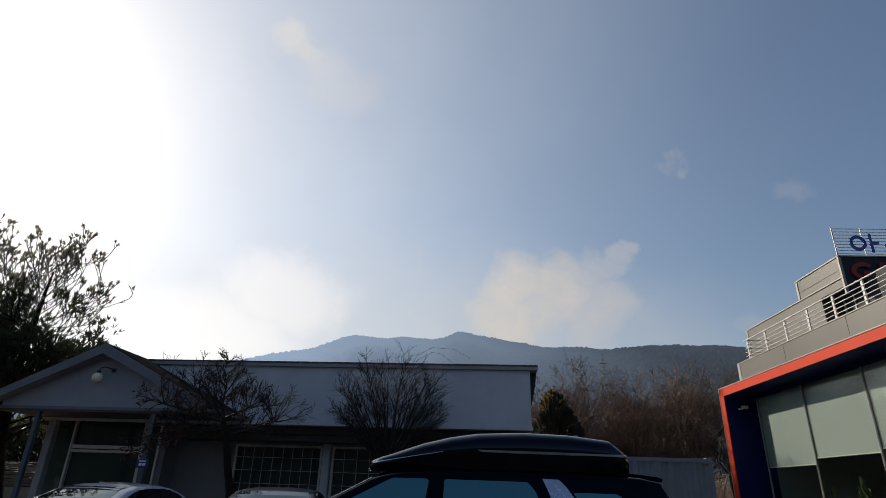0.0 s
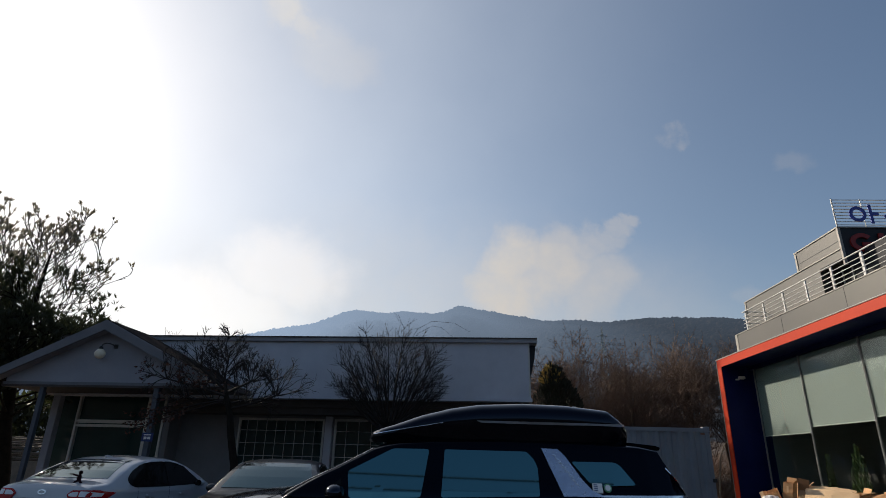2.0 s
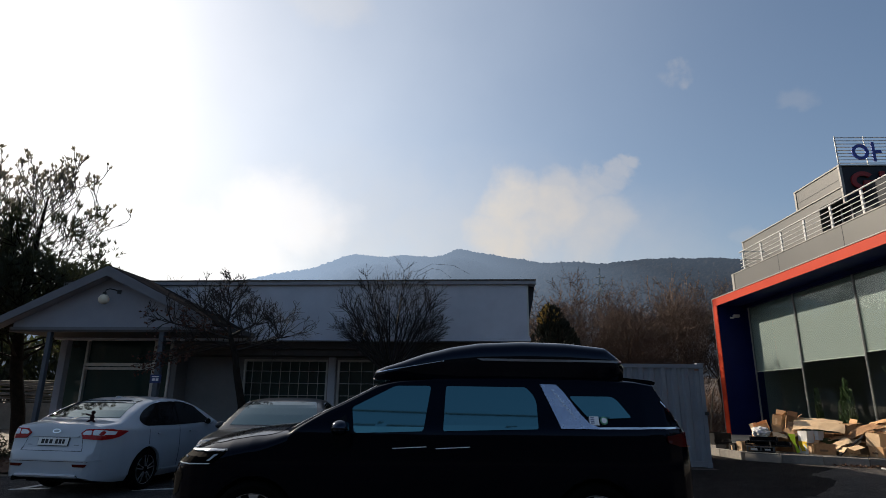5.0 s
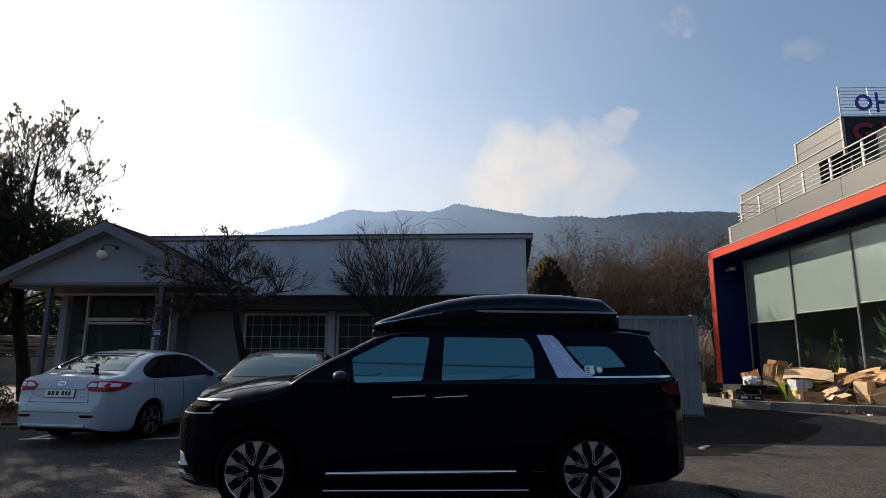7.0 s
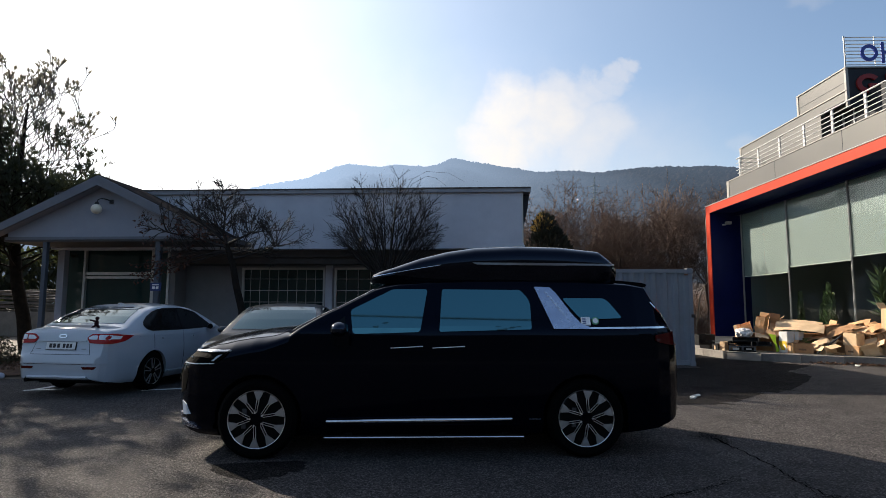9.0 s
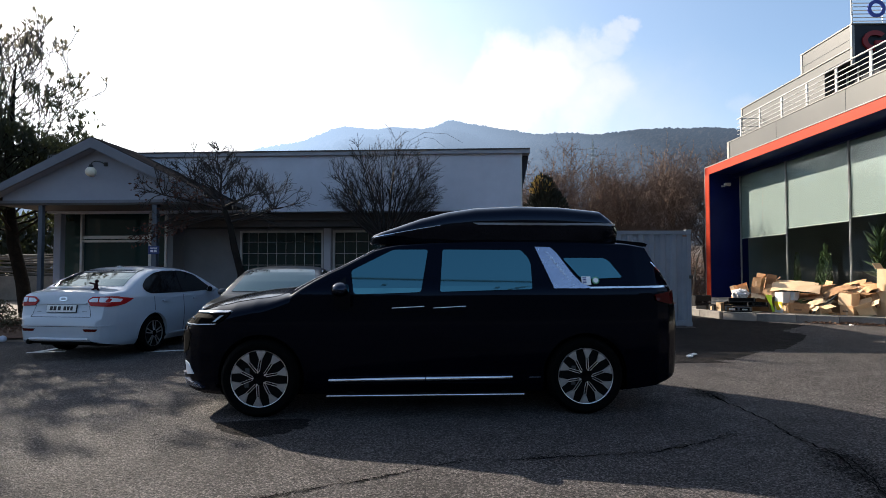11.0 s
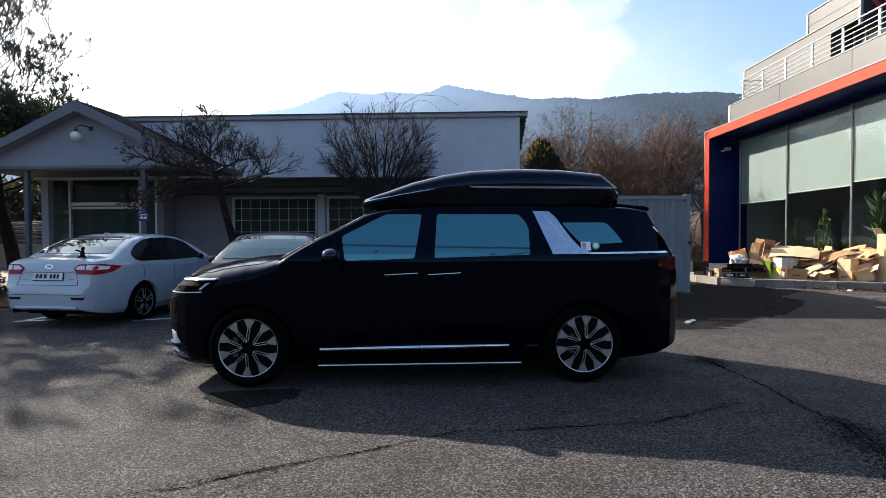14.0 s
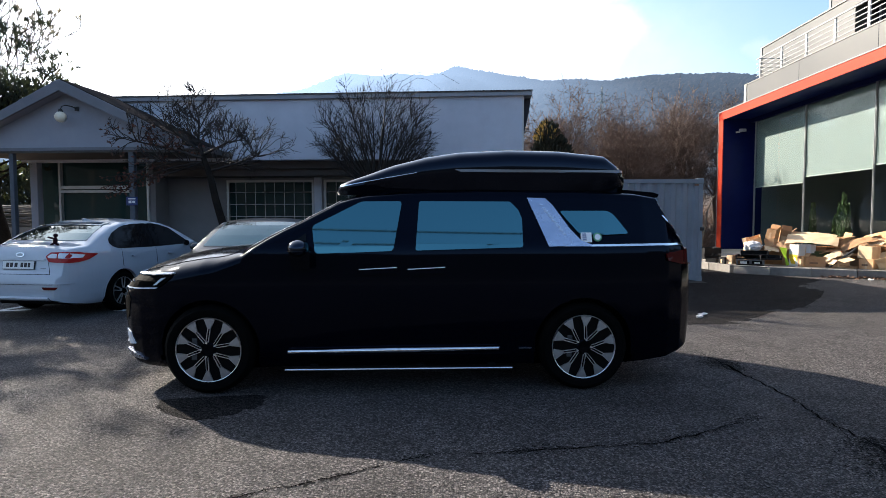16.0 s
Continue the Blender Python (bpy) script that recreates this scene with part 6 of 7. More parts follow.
def grow(t, rng, q, e, size, r, wiggle, depth, tips, kids):
    """One side twig and its own twiglets."""
    axis = Vector((rng.gauss(0, 0.4), rng.choice((-1, 1)), rng.gauss(0, 0.4))).normalized()
    e = (Matrix.Rotation(radians(rng.uniform(18, 50)), 3, axis) @ e).normalized()
    pts = [q]
    for i in range(4):
        e = (e + Vector((rng.gauss(0, wiggle), rng.gauss(0, wiggle), rng.gauss(0, wiggle) + 0.04))).normalized()
        q = q + e * size / 4
        pts.append(q)
    t.tube(pts, [r, r * 0.9, r * 0.8, r * 0.7, r * 0.6], 3)
    if depth == 1:
        if tips is not None:
            tips.append((q, e))
        return
    for k in range(kids):
        i = rng.randint(1, 3)
        grow(t, rng, pts[i], (pts[i + 1] - pts[i]).normalized(), size * rng.uniform(0.35, 0.65), r * 0.75, wiggle, depth - 1, tips, kids)


# fan-shaped shrub before the white house
rng = random.Random(12)
shrub = thing("bare_shrub", pose(-1.04, 14.0, 0), "leafless fan-shaped shrub before the white house", "shrub")
t = Tubes()
t.tube([Vector((0.1, 0, 0)), Vector((0.06, 0, 0.9)), Vector((0.02, 0, 1.8)), Vector((0, 0, 2.2))], [0.10, 0.085, 0.08, 0.07], 9)
t.ob("trunk", BARK, shrub)
t = Tubes()
sprays(t, rng, Vector((0.0, 0, 2.12)), 0.36, 20, -54, 54, lambda a: 2.75 - 0.95 * (abs(a) / 54) ** 1.3 - (0.2 if a > 10 else 0), 0.027, 15, 0.045)
sprays(t, rng, Vector((0.02, 0, 2.3)), 0.6, 22, -58, 60, lambda a: 2.2 - 0.62 * (abs(a) / 60) ** 1.5, 0.02, 15, 0.055)
t.ob("crown", TWIG, shrub)
t = Tubes()
for a, b in ((1.0, 0.0), (0.75, -0.12)):
    t.tube([Vector((0.35, -0.1, 4.1 + b)), Vector((0.6, -0.1, 4.55 + b)), Vector((0.95, -0.1, 4.75 + b)), Vector((1.3 * a + 0.2, -0.1, 4.72 + b)), Vector((1.75 * a + 0.15, -0.1, 4.5 + b))], [0.008, 0.006, 0.005, 0.004, 0.003], 3)
t.ob("arching_twigs", TWIG, shrub)

# gnarled tree before the porch: one upright leader, rounded crowns to both sides
rng = random.Random(23)
garden_tree = thing("bare_garden_tree", pose(-4.35, 13.5, 0), "gnarled leafless garden tree before the porch", "tree")
t = Tubes()
t.tube([Vector(q) for q in ((0.12, 0, 0), (0.02, 0, 0.7), (0.0, 0, 1.3), (-0.16, 0, 1.9), (-0.26, 0, 2.4), (-0.42, 0, 2.85))], [0.11, 0.09, 0.085, 0.08, 0.07, 0.055], 9)
t.ob("trunk", PINE_BARK, garden_tree)
t, tips = Tubes(), []
leader = [Vector((-0.42, 0, 2.85)), Vector((-0.5, 0, 3.2)), Vector((-0.48, 0.02, 3.6)), Vector((-0.58, 0, 3.95)), Vector((-0.56, 0, 4.22)), Vector((-0.64, 0, 4.42))]
t.tube(leader, [0.045, 0.032, 0.02, 0.012, 0.007, 0.004], 6)
for k in range(5):
    for j in range((7, 6, 5, 3, 1)[k]):
        p = leader[k].lerp(leader[k + 1], rng.random())
        lean = rng.choice((-62, -45, -30, 34, 48, 66))
        sprays(t, rng, p, 0.0, 2, lean, lean, lambda a: 0.9 - 0.17 * k, 0.011, 5, 0.12, None, 0.45, 2)
for path, r, fans in (
        (((-0.3, 2.5), (0.2, 2.62), (0.72, 2.82)), 0.03, ((11, -40, 76, 0.95),)),
        (((-0.42, 2.85), (-0.12, 3.0), (0.12, 3.12)), 0.034, ((14, -60, 80, 0.72),)),
        (((-0.44, 2.9), (-0.8, 3.2), (-1.12, 3.42)), 0.034, ((12, -70, 60, 0.8),)),
        (((-0.4, 2.78), (-1.1, 2.98), (-1.75, 3.12)), 0.03, ((10, -100, 40, 0.72),)),
        (((-0.34, 2.6), (-0.8, 2.7), (-1.3, 2.72)), 0.026, ((8, -120, 20, 0.6),)),
        (((-0.36, 2.62), (0.0, 2.7), (0.4, 2.62)), 0.024, ((6, 30, 120, 0.6),))):
    pts = [Vector((x, rng.gauss(0, 0.05), z)) for x, z in path]
    t.tube(pts, [r, r * 0.8, r * 0.55], 6)
    for count, a0, a1, size in fans:
        side = tips if path[-1][0] < -1.0 else None
        sprays(t, rng, pts[2], 0.08, count, a0, a1, lambda a: size, 0.012, 6, 0.12, side, 0.45, 2)
        sprays(t, rng, pts[1], 0.4, 7, a0 * 0.7, a1 * 0.7, lambda a: size * 0.95, 0.011, 5, 0.12, side, 0.45, 2)
t.ob("crown", TWIG, garden_tree)
t = Tubes()
for p, d in tips:
    if p.z < 3.5 and rng.random() < 0.6:
        for b in range(2):
            e = Vector((rng.gauss(0, 0.6), rng.gauss(0, 0.6), rng.uniform(-1, 0.1))).normalized()
            t.blade(p + e * 0.02, e, rng.uniform(0.05, 0.1), rng.uniform(0.015, 0.03), rng)
t.ob("dead_leaves", DEAD_LEAF, garden_tree, "shrivelled reddish-brown leaves", False)
# one long bough droops before the entrance, with dead leaves still on it
rng = random.Random(71)
t, dead = Tubes(), Tubes()
for lift in (0.0, 0.12, -0.1):
    bough = [Vector((-0.4, 0, 2.7)), Vector((-0.95, -0.06, 2.6 + lift)), Vector((-1.5, -0.1, 2.42 + lift)), Vector((-2.05, -0.1, 2.24 + lift * 1.4)), Vector((-2.5, -0.08, 2.16 + lift * 1.6))]
    t.tube(bough, [0.02, 0.015, 0.011, 0.008, 0.005], 5)
    for k in range(70):
        u = rng.uniform(1.4, 3.99)
        p = bough[int(u)].lerp(bough[int(u) + 1], u - int(u))
        d = Vector((rng.gauss(0, 0.6), rng.gauss(0, 0.6), rng.uniform(-1, 0.3))).normalized()
        t.tube([p, p + d * 0.08], [0.004, 0.003], 3)
        dead.blade(p + d * 0.06, d, rng.uniform(0.05, 0.1), rng.uniform(0.018, 0.034), rng)
t.ob("drooping_bough", TWIG, garden_tree)
dead.ob("dead_leaves", DEAD_LEAF, garden_tree, "shrivelled reddish-brown leaves", False)


def pine(m, seed, count, dense):
    """A pine: a dense dark skirt below, above it ascending open boughs whose twigs end in upturned needle tufts."""
    rng = random.Random(seed)
    tree = thing("pine_tree", m, "tall pine with dense lower boughs and open tufted top", "tree", "pines beside the house")
    t = Tubes()
    trunk = [Vector(p) for p in ((0.2, 0, 0), (0.05, 0, 1.0), (-0.25, 0, 2.2), (-0.4, 0, 3.4), (-0.45, 0, 4.8), (-0.4, 0, 6.0), (-0.35, 0, 7.0), (-0.3, 0, 7.7))]
    t.tube(trunk, [0.2, 0.18, 0.165, 0.145, 0.115, 0.085, 0.05, 0.02], 9)
    t.ob("trunk", PINE_BARK, tree)
    twigs, upper, low_tips, tips = Tubes(), Tubes(), [], []
    skirt = {"steps": 5, "wiggle": 0.16, "up": 0.1, "thin": 0.014, "kids": (4, 4), "spread": (30, 70)}
    crown = {"steps": 6, "wiggle": 0.12, "up": 0.13, "thin": 0.011, "kids": (3, 2), "spread": (24, 64)}
    for k in range(count):
        z = 2.3 + 5.2 * (k + rng.random()) / count
        i = max(j for j in range(len(trunk) - 1) if trunk[j].z <= z)
        q = trunk[i].lerp(trunk[i + 1], (z - trunk[i].z) / (trunk[i + 1].z - trunk[i].z))
        a = k * 2.399 + rng.uniform(-0.3, 0.3)
        low = z < 4.6
        reach = (2.3 if low else 2.5 - 0.46 * (z - 4.6)) * rng.uniform(0.75, 1.1)
        d = Vector((math.cos(a), math.sin(a), rng.uniform(0.0, 0.35) if low else rng.uniform(0.25, 0.9))).normalized()
        limb(twigs if low else upper, rng, q, d, 0.05 - 0.004 * z if low else 0.02, reach, 2, skirt if low else crown, low_tips if low else tips)
    leaves, tufts = Tubes(), Tubes()
    for p, d in tips:
        for c in range(rng.choice((2, 3, 4))):
            out = (d * 0.6 + Vector((rng.gauss(0, 0.5), rng.gauss(0, 0.5), rng.uniform(0.3, 0.9)))).normalized()
            span = rng.uniform(0.12, 0.34)
            bend = p + out * span * 0.6
            out = (out + Vector((0, 0, 0.35))).normalized()
            end = bend + out * span * 0.4
            upper.tube([p, bend, end], [0.011, 0.009, 0.007], 3)
            for b in range(10):
                e = (out + Vector((rng.gauss(0, 0.26), rng.gauss(0, 0.26), rng.gauss(0, 0.22)))).normalized()
                tufts.blade(end - out * rng.uniform(0.0, 0.08), e, rng.uniform(0.11, 0.19), rng.uniform(0.013, 0.022), rng)
        if p.z < 5.4 and rng.random() < 0.3 * (5.4 - p.z):
            low_tips.append((p, d))
    for p, d in low_tips:
        for c in range(dense):
            q = p + Vector((rng.uniform(-0.32, 0.32), rng.uniform(-0.32, 0.32), rng.uniform(-0.26, 0.26)))
            up = (d * 0.5 + Vector((rng.gauss(0, 0.35), rng.gauss(0, 0.35), 0.8))).normalized()
            for b in range(8):
                e = (up + Vector((rng.gauss(0, 0.45), rng.gauss(0, 0.45), rng.gauss(0, 0.27)))).normalized()
                leaves.blade(q, e, rng.uniform(0.14, 0.24), rng.uniform(0.012, 0.02), rng)
    twigs.ob("crown", PINE_BARK, tree)
    upper.ob("upper_crown", PINE_TWIG, tree, "bare upper boughs, colour paled for flare")
    tufts.ob("upper_foliage", PINE_PALE, tree, "upturned tufts at the twig ends, colour paled for flare", False)
    leaves.ob("needles", PINE, tree, "dull green needle tufts", False)
    return tree


near_pine = pine(pose(-12.25, 17.8, 0), 5, 46, 15)
# more of the row beside the house, whose tops shade the yard
for x, y, a, size in ((-14.3, 16.0, 140, 0.95), (-19.4, 16.8, 310, 1.08)):
    copy_thing(near_pine, pose(x, y, 0, 0, 0, a)).scale = (size, size, size)

# scrub and bare trees behind the yard
wood = {"steps": 5, "wiggle": 0.13, "up": 0.07, "thin": 0.009, "kids": (6, 5, 3), "spread": (25, 62), "depth": 3}
rng = random.Random(77)
models = []
for k in range(4):
    models.append(bare_tree("bare_tree", pose(6.6 + k * 1.4, 27.5 + (k % 2) * 2, 0), "leafless reddish-brown tree in the scrub", 40 + k,
                            [(0, 0, 0, 0.12), (0.1, 0, 1.2, 0.10), (0.05, 0.1, 2.4, 0.08), (0.15, 0, 3.9, 0.05)], (15, 2.5, 0.034, 8, 52, 0.1), wood, TWIG_RED, TWIG_RED, group="bare trees behind the yard"))
spots = ((5.6, 26.0, 0.75), (9.4, 31.5, 0.95), (13.4, 33.5, 1.1), (7.5, 32.0, 0.9), (4.6, 31.0, 0.9), (8.6, 30.4, 0.8), (11.2, 32.5, 1.0),
         (14.2, 31.4, 1.0), (15.2, 34.0, 1.15), (5.1, 24.9, 0.66), (6.0, 30.8, 0.85), (12.2, 35.0, 1.1), (16.4, 32.5, 1.1), (-14.3, 31.5, 1.02), (-15.9, 30.0, 0.95), (-12.6, 33.0, 0.98))
for k, (x, y, s) in enumerate(spots):
    c = copy_thing(models[k % 4], pose(x, y, 0, 0, 0, rng.uniform(0, 360)))
    c.scale = (s, s, s)
big = {"steps": 6, "wiggle": 0.06, "up": 0.03, "thin": 0.009, "kids": (5, 4, 3), "spread": (14, 46), "depth": 3}
big_tree = bare_tree("bare_tree", pose(15.2, 33.7, 0), "large leafless tree with many long pale spreading limbs", 61,
          [(0.1, 0, 0, 0.15), (0.05, 0, 1.5, 0.13), (0, 0, 2.9, 0.11)], (13, 2.5, 0.045, 8, 62, 0.8), big, PALE_LIMB, PALE_LIMB, group="bare trees behind the yard")
big_tree.scale = (1.36, 1.36, 1.36)
cane = thing("bent_cane", pose(10.05, 20.6, 0), "pale bent dry cane beside the orange frame", "branch")
t = Tubes()
t.tube([Vector((-0.25, 0, 0)), Vector((-0.2, 0, 0.7)), Vector((-0.12, 0, 1.2)), Vector((-0.03, 0, 1.75)), Vector((0.13, 0, 2.15)), Vector((0.3, 0, 2.36))], [0.03, 0.028, 0.026, 0.024, 0.018, 0.01], 6)
t.ob("stem", CANE, cane)
t = Tubes()
for k in range(2900):
    y = rng.uniform(20.2, 40)
    x = rng.uniform(0.18 * y + 0.6, min(0.52 * y, 9.7 if y < 24.3 else 11.6 + (y - 24) * 0.6))
    if y < 20.5 and x < 7:
        continue
    p = Vector((x, y, max(0.0, 0.16 * (y - 27) - 0.4)))
    d = Vector((rng.gauss(0, 0.55), rng.gauss(0, 0.55), 1)).normalized()
    h = rng.uniform(0.6, 1.5) * (0.6 + 0.6 * noise.noise(Vector((x * 0.3, y * 0.3, 0))) + 0.4)
    q = p + d * h * 0.5
    e = (d + Vector((rng.gauss(0, 0.7), rng.gauss(0, 0.7), -0.25))).normalized()
    t.tube([p, q, q + e * h * 0.5], [0.014, 0.010, 0.004], 3)
    for b in range(2):
        g = (d + Vector((rng.gauss(0, 0.6), rng.gauss(0, 0.6), 0))).normalized()
        t.tube([p + d * h * rng.uniform(0.2, 0.5), q + g * h * 0.4], [0.008, 0.003], 3)
tagged(t.ob("dry_scrub", SCRUB, None), "dense dry brown scrub behind the yard", "scrub", kind="stuff")
bm = blank()
rows_g = []
for j in range(16):
    rows_g.append([bm.verts.new((3 + i * 1.1, 27 + j * 1.6, -0.3 + 0.26 * j + 0.5 * noise.noise(Vector((i * 0.5, j * 0.5, 2))))) for i in range(34)])
for p, q in zip(rows_g, rows_g[1:]):
    for i in range(33):
        bm.faces.new((p[i], p[i + 1], q[i + 1], q[i]))
tagged(part("bank", bm, BANK, None, smooth=60), "bank of dry soil and leaves under the scrub", "ground", kind="structure")


def conifer(m, seed, high, wide):
    rng = random.Random(seed)
    tree = thing("conifer", m, "dense dark conifer with gold put on the tips for sunlight", "tree")
    t = Tubes()
    t.tube([Vector((0, 0, 0)), Vector((0, 0, high * 0.9))], [0.12, 0.03], 7)
    t.ob("trunk", BARK, tree)
    for name, count, material, gold in (("foliage", 5200, CYPRESS, False), ("sunlit_gold_foliage", 200, CYPRESS_GOLD, True)):
        t = Tubes()
        for k in range(count):
            f = rng.random() ** 0.8 if not gold else 0.86 + 0.14 * rng.random() ** 1.5
            z = 0.2 + (high - 0.2) * f
            r = wide * (1 - f ** 3.6) ** 0.7 * (0.55 + 0.45 * rng.random() ** 0.4) * 1.0
            a = rng.uniform(0, 2 * math.pi) if not gold else rng.gauss(3.5, 0.7)
            r *= 1 + 0.5 * noise.noise(Vector((math.cos(a) * 1.4, math.sin(a) * 1.4, z * 1.1)))
            p = Vector((r * math.cos(a), r * math.sin(a), z))
            d = Vector((math.cos(a) * 0.6 + rng.gauss(0, 0.3), math.sin(a) * 0.6 + rng.gauss(0, 0.3), 1)).normalized()
            t.blade(p, d, rng.uniform(0.2, 0.42), rng.uniform(0.03, 0.06), rng)
        t.ob(name, material, tree, "", False)


conifer(pose(5.31, 25.0, 0), 8, 5.34, 1.03)

# planting bed beside the porch, with leaves and a stone
bm = blank()
rows_b = []
for j in range(9):
    rows_b.append([bm.verts.new((-14.5 + i * 0.55, 11.2 + 0.28 * i * 0.25 + j * 0.42, 0.02 + 0.16 * math.sin(math.pi * j / 8) + 0.06 * noise.noise(Vector((i, j, 1))))) for i in range(13)])
for p, q in zip(rows_b, rows_b[1:]):
    for i in range(12):
        bm.faces.new((p[i], p[i + 1], q[i + 1], q[i]))
tagged(part("planting_bed", bm, LEAF_LITTER, None, smooth=60), "planting bed of reddish soil and dead leaves", "flower bed", kind="structure")
rng = random.Random(3)
t = Tubes()
for k in range(1500):
    x, y = rng.uniform(-14, -7.9), rng.uniform(11.5, 14.3)
    t.blade(Vector((x, y, 0.12 + 0.08 * rng.random())), Vector((rng.gauss(0, 1), rng.gauss(0, 1), rng.uniform(0, 0.6))).normalized(), rng.uniform(0.06, 0.12), 0.03, rng)
tagged(t.ob("fallen_leaves", LEAF_LITTER, None, "", False), "fallen brown leaves on the planting bed", "leaves", kind="stuff")
for k, (x, y, s) in enumerate(((-8.75, 13.25, 0.75), (-9.5, 13.0, 0.85), (-10.4, 13.1, 0.9))):
    hedge = thing("low_shrub", pose(x, y, 0.08), "low dull green clipped shrub in the bed", "shrub", "shrubs in the bed")
    t = Tubes()
    for b in range(1100):
        a, f = rng.uniform(0, 2 * math.pi), rng.random() ** 0.5
        p = Vector((0.5 * s * f * math.cos(a), 0.4 * s * f * math.sin(a), rng.uniform(0.05, 0.85 * s * (1 - 0.5 * f * f))))
        t.blade(p, Vector((rng.gauss(0, 1), rng.gauss(0, 1), 0.6)).normalized(), 0.07, 0.018, rng)
    t.ob("foliage", surf("dull_hedge", (0.05, 0.04, 0.02), (0.11, 0.085, 0.04), 4, 0.9) if k == 0 else bpy.data.materials["dull_hedge"], hedge, "", False)
    t = Tubes()
    t.tube([Vector((0, 0, -0.05)), Vector((0, 0, 0.3))], [0.03, 0.02], 5)
    t.ob("stem", BARK, hedge)
rock = thing("stone", pose(-8.35, 11.6, -0.05), "pale rounded stone at the edge of the bed", "stone")
bm = blank()
bmesh.ops.create_icosphere(bm, subdivisions=2, radius=0.07)
for v in bm.verts:
    v.co = v.co * (1 + 0.25 * noise.noise(v.co * 7)) + Vector((0, 0, 0.1))
part("rock", bm, STUCCO, rock, "", 60)

# sunlit timber rack far beyond the porch
rack = thing("timber_stack", pose(-17.5, 26.5, 0), "stack of pale sunlit timber poles on a low wall", "timber")
rng = random.Random(12)
part("low_wall", box(blank(), -4, 4, -0.1, 0.2, 0, 1.1), CONCRETE, rack)
for k in range(13):
    z = 1.15 + 0.075 * k
    a = rng.uniform(-0.22, 0.22)
    part("pole", rod(blank(), (-3.6, rng.uniform(-0.1, 0.4), z - a), (3.6, rng.uniform(-0.1, 0.4), z + a), 0.035, seg=6), WOOD_GREY, rack)
for x in (-3, 0, 3):
    part("stake", rod(blank(), (x, 0.5, 0), (x, 0.5, 2.2), 0.05, seg=6), WOOD_GREY, rack)

# dark evergreen hedge closing the view behind the timber
rng = random.Random(55)
t = Tubes()
for k in range(9000):
    x, y = rng.uniform(-26, -12.5), rng.uniform(29.5, 31.5)
    z = rng.uniform(0.0, 4.2 + 0.9 * noise.noise(Vector((x * 0.5, 0, 0))))
    t.blade(Vector((x, y, z)), Vector((rng.gauss(0, 0.7), rng.gauss(0, 0.7), 1)).normalized(), rng.uniform(0.3, 0.6), rng.uniform(0.06, 0.12), rng)
tagged(t.ob("evergreen_hedge", PINE, None, "", False), "tall dark evergreen hedge beyond the house", "hedge", kind="stuff")

# ---- cardboard and rubbish on the showroom apron ----
PILE = Matrix.Translation((9.03, 15.22, 0.205)) @ Matrix.Rotation(math.atan2(-0.548, 0.837), 4, "Z")
# local axes of the pile: x along the kerb, y towards the showroom, z up from the apron
box_count = 0


def cardboard_box(x, y, z, w, d, h, rz=0.0, rx=0.0, ry=0.0, flaps=(40, -20, 70, 10), material=None, label="crumpled brown cardboard box in the rubbish heap", turned=None):
    """A box at its base centre, with four top flaps bent out by degrees from upright (None: no flap)."""
    global box_count
    box_count += 1
    rng = random.Random(box_count)
    material = material or CARD
    rz += turned if turned is not None else rng.uniform(-14, 14) - (38 if material is not CARD_BROWN else 10)
    b = thing("cardboard_box", PILE @ pose(x, y, z, rx, ry, rz), label, "box", "cardboard boxes on the apron")
    bm, e = blank(), 0.006
    box(bm, -w / 2, w / 2, -d / 2, d / 2, 0, e)
    box(bm, -w / 2, w / 2, -d / 2, -d / 2 + e, e, h)
    box(bm, -w / 2, w / 2, d / 2 - e, d / 2, e, h)
    box(bm, -w / 2, -w / 2 + e, -d / 2 + e, d / 2 - e, e, h)
    box(bm, w / 2 - e, w / 2, -d / 2 + e, d / 2 - e, e, h)
    lean_x, lean_y, swell = rng.uniform(-0.1, 0.1), rng.uniform(-0.1, 0.1), rng.uniform(-0.05, 0.03)
    bmesh.ops.subdivide_edges(bm, edges=[g for g in bm.edges if g.calc_length() > 0.1], cuts=2, use_grid_fill=True)
    for v in bm.verts:
        f = v.co.z / h
        dent = 0.022 * noise.noise(v.co * 7 + Vector((box_count * 3.1, 0, 0)))
        v.co = Vector((v.co.x * (1 + swell * f) + lean_x * f * h * 0.5 + dent, v.co.y * (1 + swell * f) + lean_y * f * h * 0.5 - dent, v.co.z + 0.4 * dent * f))
    part("carton", bm, material, b)
    for k, lean in enumerate(flaps):
        if lean is None:
            continue
        along, out = (w, d) if k < 2 else (d, w)
        bm = box(blank(), -along / 2 + 0.004, along / 2 - 0.004, 0, e, 0, min(out * 0.5, 0.22))
        f = part("flap", bm, material, b)
        f.matrix_basis = [pose(0, -d / 2, h, lean, 0, 0), pose(0, d / 2, h, lean, 0, 180), pose(-w / 2, 0, h, lean, 0, -90), pose(w / 2, 0, h, lean, 0, 90)][k]
    if box_count % 3 == 0:
        part("tape", box(blank(), -0.025, 0.025, -d / 2 - 0.012, -d / 2 - 0.01, 0.01, h * 0.7), CARD_PALE, b)
    if box_count % 4 == 1 and material is not TRAY:
        part("print", box(blank(), -w * 0.3, w * 0.12, -d / 2 - 0.014, -d / 2 - 0.011, h * 0.3, h * 0.48), CARD_INK, b)
    return b


